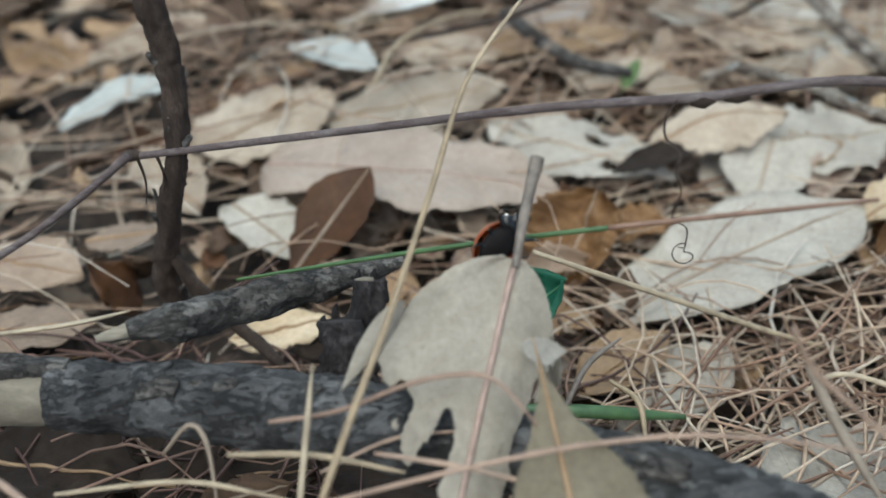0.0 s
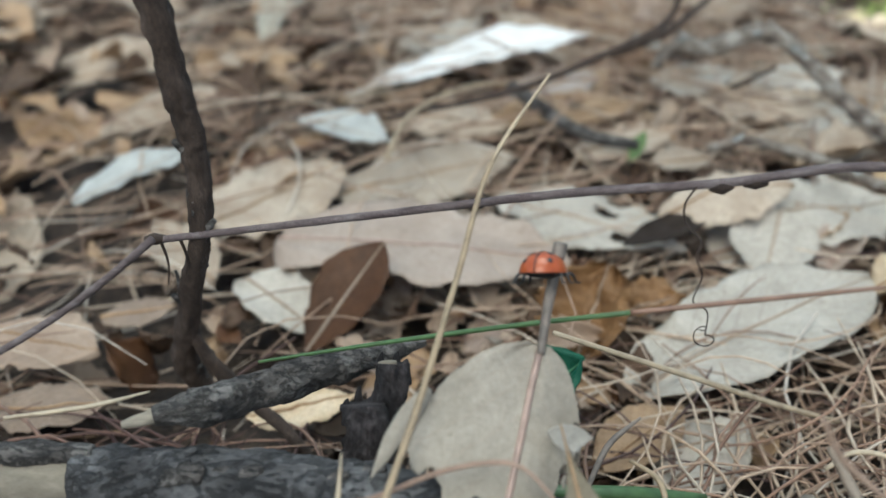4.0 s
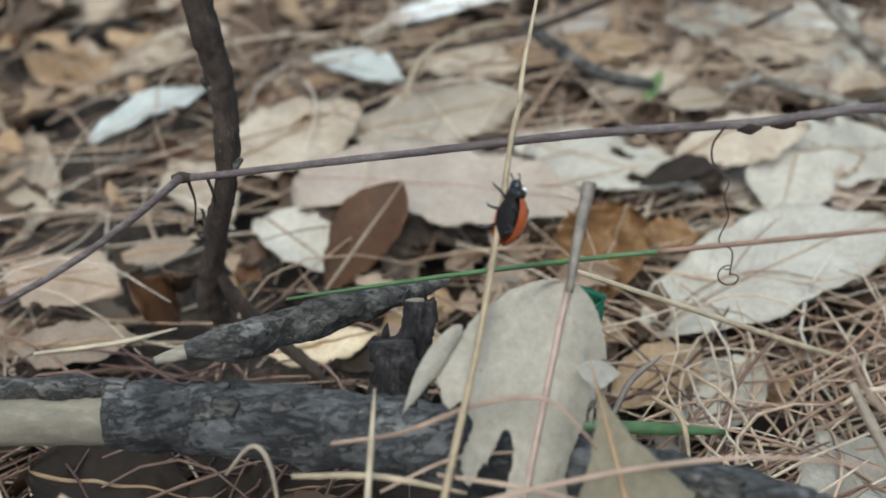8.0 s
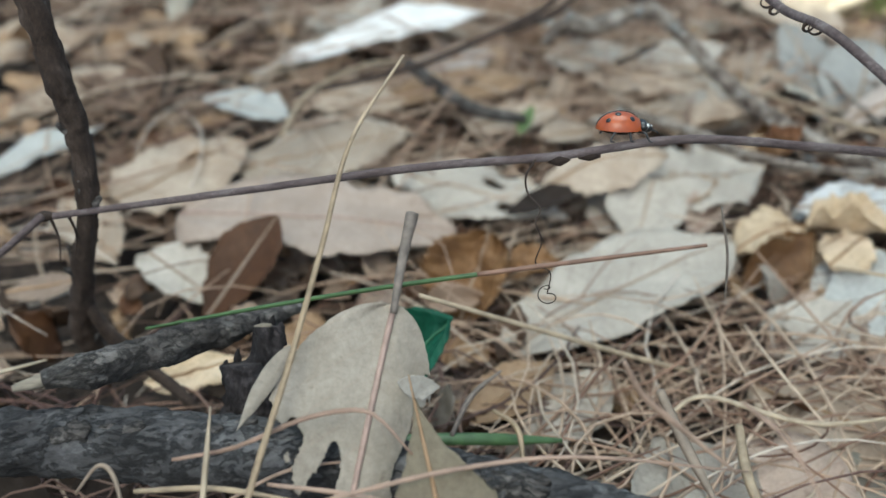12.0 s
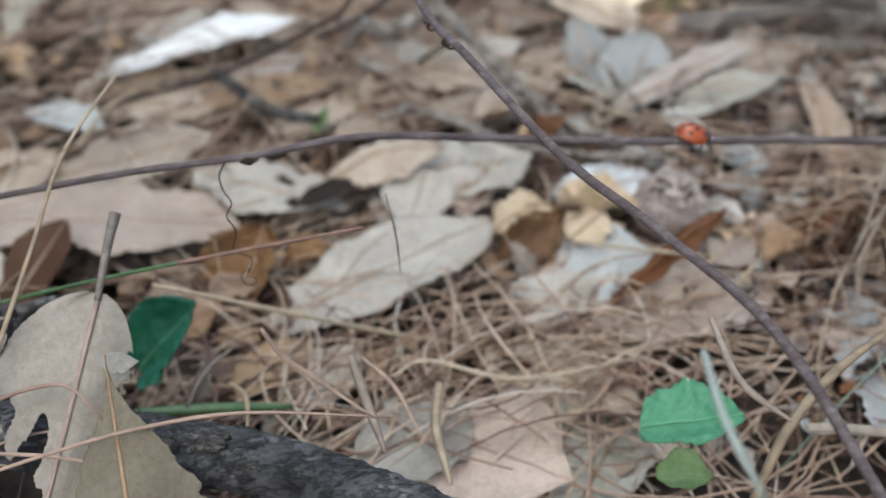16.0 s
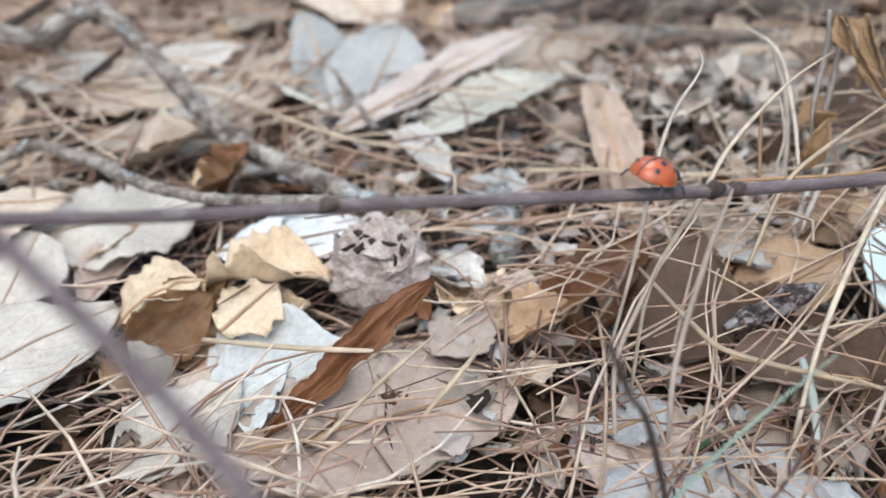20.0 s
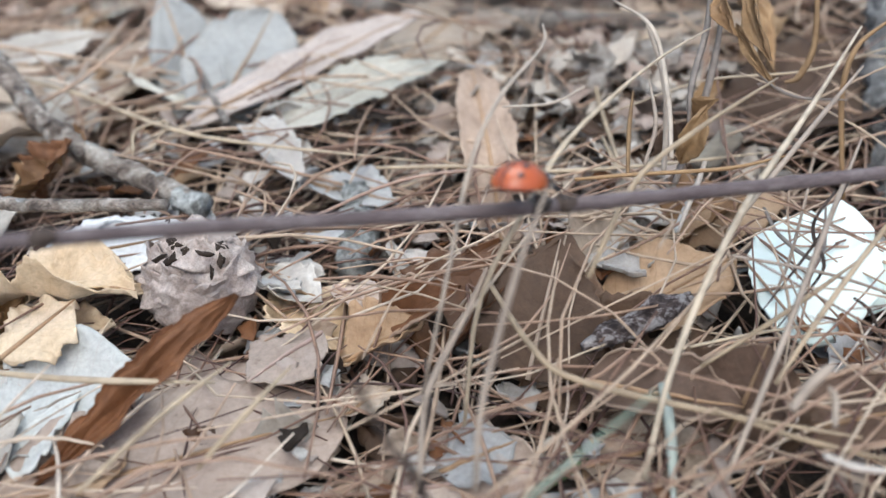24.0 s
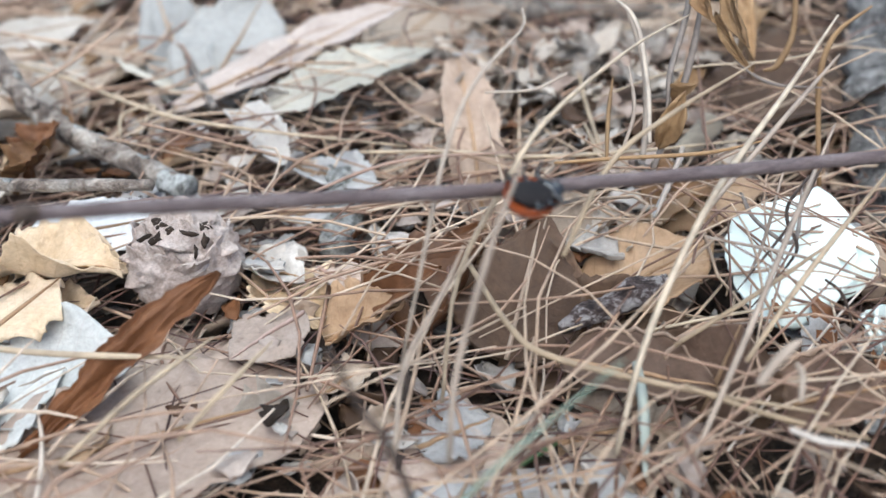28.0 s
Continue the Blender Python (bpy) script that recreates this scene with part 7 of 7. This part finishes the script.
def motions():
    walk(LADYBIRD, [
        (0.0, stance((0.0067, 0.1040, 0.0428), (0.64, 0.47, 0.61), (-0.40, 0.88, -0.25))),
        (0.3, stance((0.0077, 0.1060, 0.0446), (0.16, 0.59, 0.79), (-0.01, 0.80, -0.60))),
        (0.6, stance((0.0095, 0.1078, 0.0469), (0.16, 0.59, 0.79), (-0.10, 0.81, -0.58))),
        (1.0, stance((0.0100, 0.1089, 0.0487), (0.21, 0.58, 0.79), (-0.79, 0.58, -0.21))),
        (1.3, stance((0.0090, 0.1097, 0.0509), (0.42, 0.54, 0.73), (-0.90, 0.16, 0.40))),
        (1.6, stance((0.0104, 0.1092, 0.0513), (0.52, 0.50, 0.69), (-0.84, 0.13, 0.53))),
        (2.0, stance((0.0097, 0.1073, 0.0523), (0.73, 0.60, 0.32), (-0.52, 0.20, 0.83))),
        (2.5, stance((0.0093, 0.1075, 0.0525), (0.63, 0.71, 0.31), (-0.52, 0.09, 0.85))),
        (3.0, stance((0.0086, 0.1067, 0.0518), (0.52, 0.85, 0.08), (-0.41, 0.17, 0.90))),
        (3.5, stance((0.0075, 0.1073, 0.0510), (0.75, 0.59, -0.29), (0.22, 0.19, 0.96))),
        (4.2, stance((0.0088, 0.1041, 0.0495), (0.11, 0.76, -0.65), (-0.16, 0.65, 0.74))),
        (4.9, stance((0.0079, 0.1043, 0.0487), (-0.42, -0.43, -0.80), (-0.03, -0.87, 0.48))),
        (5.5, stance((0.0072, 0.1011, 0.0484), (-0.56, -0.64, -0.53), (0.01, -0.65, 0.76))),
        (5.8, stance((0.0066, 0.0996, 0.0465), (-0.84, -0.47, -0.27), (0.02, -0.52, 0.85))),
        (6.1, stance((0.0012, 0.0969, 0.0449), (-0.99, -0.14, -0.01), (0.07, -0.52, 0.85))),
        (6.4, stance((-0.0002, 0.0957, 0.0448), (-0.95, 0.18, 0.26), (0.11, -0.58, 0.81))),
        (6.7, stance((-0.0023, 0.0971, 0.0470), (-0.49, 0.73, 0.47), (0.09, -0.50, 0.86))),
        (7.0, stance((-0.0028, 0.0975, 0.0471), (-0.09, 0.96, 0.28), (0.11, -0.27, 0.96))),
        (7.2, stance((-0.0018, 0.0991, 0.0473), (0.12, 0.67, 0.73), (0.30, -0.73, 0.62))),
        (7.4, stance((-0.0018, 0.1000, 0.0484), (0.22, 0.58, 0.78), (0.93, -0.37, 0.02))),
        (7.6, stance((-0.0018, 0.1008, 0.0498), (0.22, 0.58, 0.78), (0.84, 0.30, -0.46))),
        (7.8, stance((-0.0011, 0.1015, 0.0503), (0.27, 0.58, 0.77), (0.47, 0.62, -0.63))),
        (8.0, stance((-0.0010, 0.1051, 0.0517), (0.27, 0.58, 0.77), (0.86, 0.22, -0.47))),
        (8.3, stance((0.0012, 0.1089, 0.0537), (0.32, 0.57, 0.76), (0.71, 0.39, -0.59))),
        (8.6, stance((0.0012, 0.1119, 0.0544), (0.58, 0.49, 0.65), (0.70, 0.12, -0.71))),
        (8.9, stance((0.0033, 0.1201, 0.0508), (0.87, 0.29, 0.40), (0.45, -0.13, -0.88))),
        (9.1, stance((0.0045, 0.1205, 0.0518), (0.95, 0.18, 0.24), (0.26, -0.07, -0.96))),
        (9.3, stance((0.0084, 0.1197, 0.0528), (0.98, 0.11, 0.15), (0.13, 0.16, -0.98))),
        (9.5, stance((0.0095, 0.1197, 0.0541), (0.99, 0.08, 0.11), (0.02, 0.71, -0.71))),
        (9.7, stance((0.0096, 0.1200, 0.0539), (0.98, 0.11, 0.15), (-0.11, 0.99, -0.00))),
        (10.0, stance((0.0119, 0.1206, 0.0549), (1.00, 0.03, 0.05), (-0.05, 0.91, 0.40))),
        (10.5, stance((0.0174, 0.1212, 0.0552), (1.00, 0.01, 0.03), (-0.03, 0.36, 0.93))),
        (11.0, stance((0.0253, 0.1202, 0.0564), (1.00, -0.03, -0.01), (0.02, 0.35, 0.93))),
        (11.5, stance((0.0333, 0.1193, 0.0575), (1.00, -0.05, -0.00), (0.02, 0.35, 0.93))),
        (12.0, stance((0.0427, 0.1197, 0.0579), (1.00, 0.02, -0.06), (0.05, 0.31, 0.95))),
        (12.5, stance((0.0537, 0.1204, 0.0577), (0.99, 0.03, -0.11), (0.10, 0.20, 0.98))),
        (13.0, stance((0.0639, 0.1225, 0.0565), (0.99, 0.05, -0.15), (0.14, 0.19, 0.97))),
        (13.5, stance((0.0722, 0.1238, 0.0552), (0.99, 0.03, -0.15), (0.14, 0.19, 0.97))),
        (15.5, stance((0.1108, 0.1282, 0.0463), (0.94, 0.19, -0.29), (0.24, 0.23, 0.94))),
        (16.0, stance((0.1158, 0.1290, 0.0450), (0.90, 0.27, -0.33), (0.35, 0.00, 0.94))),
        (17.0, stance((0.1251, 0.1304, 0.0439), (0.82, 0.41, -0.39), (0.42, 0.02, 0.91))),
        (18.0, stance((0.1422, 0.1314, 0.0413), (0.81, 0.44, -0.39), (0.41, 0.05, 0.91))),
        (18.4, stance((0.1456, 0.1320, 0.0416), (0.81, 0.42, -0.40), (0.42, 0.06, 0.91))),
        (19.0, stance((0.1530, 0.1317, 0.0396), (0.81, 0.45, -0.38), (0.39, 0.08, 0.92))),
        (20.0, stance((0.1604, 0.1310, 0.0372), (0.83, 0.42, -0.37), (0.36, 0.11, 0.93))),
        (20.5, stance((0.1611, 0.1310, 0.0378), (0.91, 0.27, -0.30), (0.18, 0.41, 0.90))),
        (21.0, stance((0.1628, 0.1303, 0.0380), (0.89, 0.34, -0.29), (-0.08, 0.76, 0.64))),
        (21.5, stance((0.1670, 0.1299, 0.0373), (0.94, 0.25, -0.25), (-0.12, 0.89, 0.44))),
        (22.0, stance((0.1684, 0.1312, 0.0370), (0.84, 0.41, -0.35), (0.15, 0.45, 0.88))),
        (22.5, stance((0.1689, 0.1311, 0.0364), (0.80, 0.47, -0.38), (0.22, 0.36, 0.91))),
        (24.5, stance((0.1671, 0.1300, 0.0349), (0.80, 0.53, -0.27), (0.11, 0.31, 0.94))),
        (25.0, stance((0.1676, 0.1303, 0.0350), (0.86, 0.48, -0.18), (0.05, 0.26, 0.96))),
        (25.5, stance((0.1683, 0.1288, 0.0347), (0.82, 0.51, -0.25), (-0.25, 0.72, 0.65))),
        (26.0, stance((0.1701, 0.1277, 0.0339), (0.88, 0.42, -0.22), (-0.28, 0.93, 0.12))),
        (26.5, stance((0.1710, 0.1281, 0.0345), (0.88, 0.42, -0.20), (-0.42, 0.66, -0.62))),
        (27.0, stance((0.1707, 0.1279, 0.0339), (0.88, 0.42, -0.20), (-0.22, 0.20, -0.95))),
        (28.0, stance((0.1718, 0.1282, 0.0341), (0.88, 0.42, -0.20), (-0.22, 0.20, -0.95))),
    ])
    at = Vector(STRAW[4])
    walk(STRAW_OB, [(t, Matrix.Translation(at) @ Matrix.Rotation(radians(a), 4, (0.0, 0.8, -0.6))) for t, a in ((0, 0), (5.5, -0.5), (6.0, -2.0), (6.5, -3.6), (7.2, -6.2), (8.1, -6.2), (8.6, -4.8), (9.1, -3.2), (9.6, -2.6), (10.5, -2.5), (28, -2.5))])
    walk(STRAW_TIP, [(t, Matrix.Rotation(radians(a), 4, (0.0, 0.8, -0.6))) for t, a in ((0, 0), (5.5, 0), (6.2, -4), (7.0, -16), (8.1, -16), (8.6, -10), (9.2, -3), (9.8, 0), (28, 0))])
    walk(TWIG_OB, [(t, Matrix.Translation(TWIG_PIVOT) @ pose(0, 0, dz, 0, a, 0)) for t, dz, a in ((0, 0, 0), (18.5, 0, 0), (20, -0.0055, 1.8), (22.5, -0.0056, 2.0), (24.5, -0.0078, 1.2), (28, -0.0078, 1.2))])
    walk(CROSS_OB, [(t, Matrix.Translation((x, y, z))) for t, x, y, z in ((0, 0, 0, 0), (13.5, 0, 0, 0), (16, -0.0025, -0.0037, 0.0006), (17, -0.0064, 0.003, -0.0004), (18, -0.0075, -0.0029, 0.0019), (19, -0.0048, 0.0021, 0.0046), (20, 0.001, 0.0033, 0.0062), (21, 0.005, 0.0038, 0.0046), (28, 0.005, 0.0038, 0.0046))])


motions()
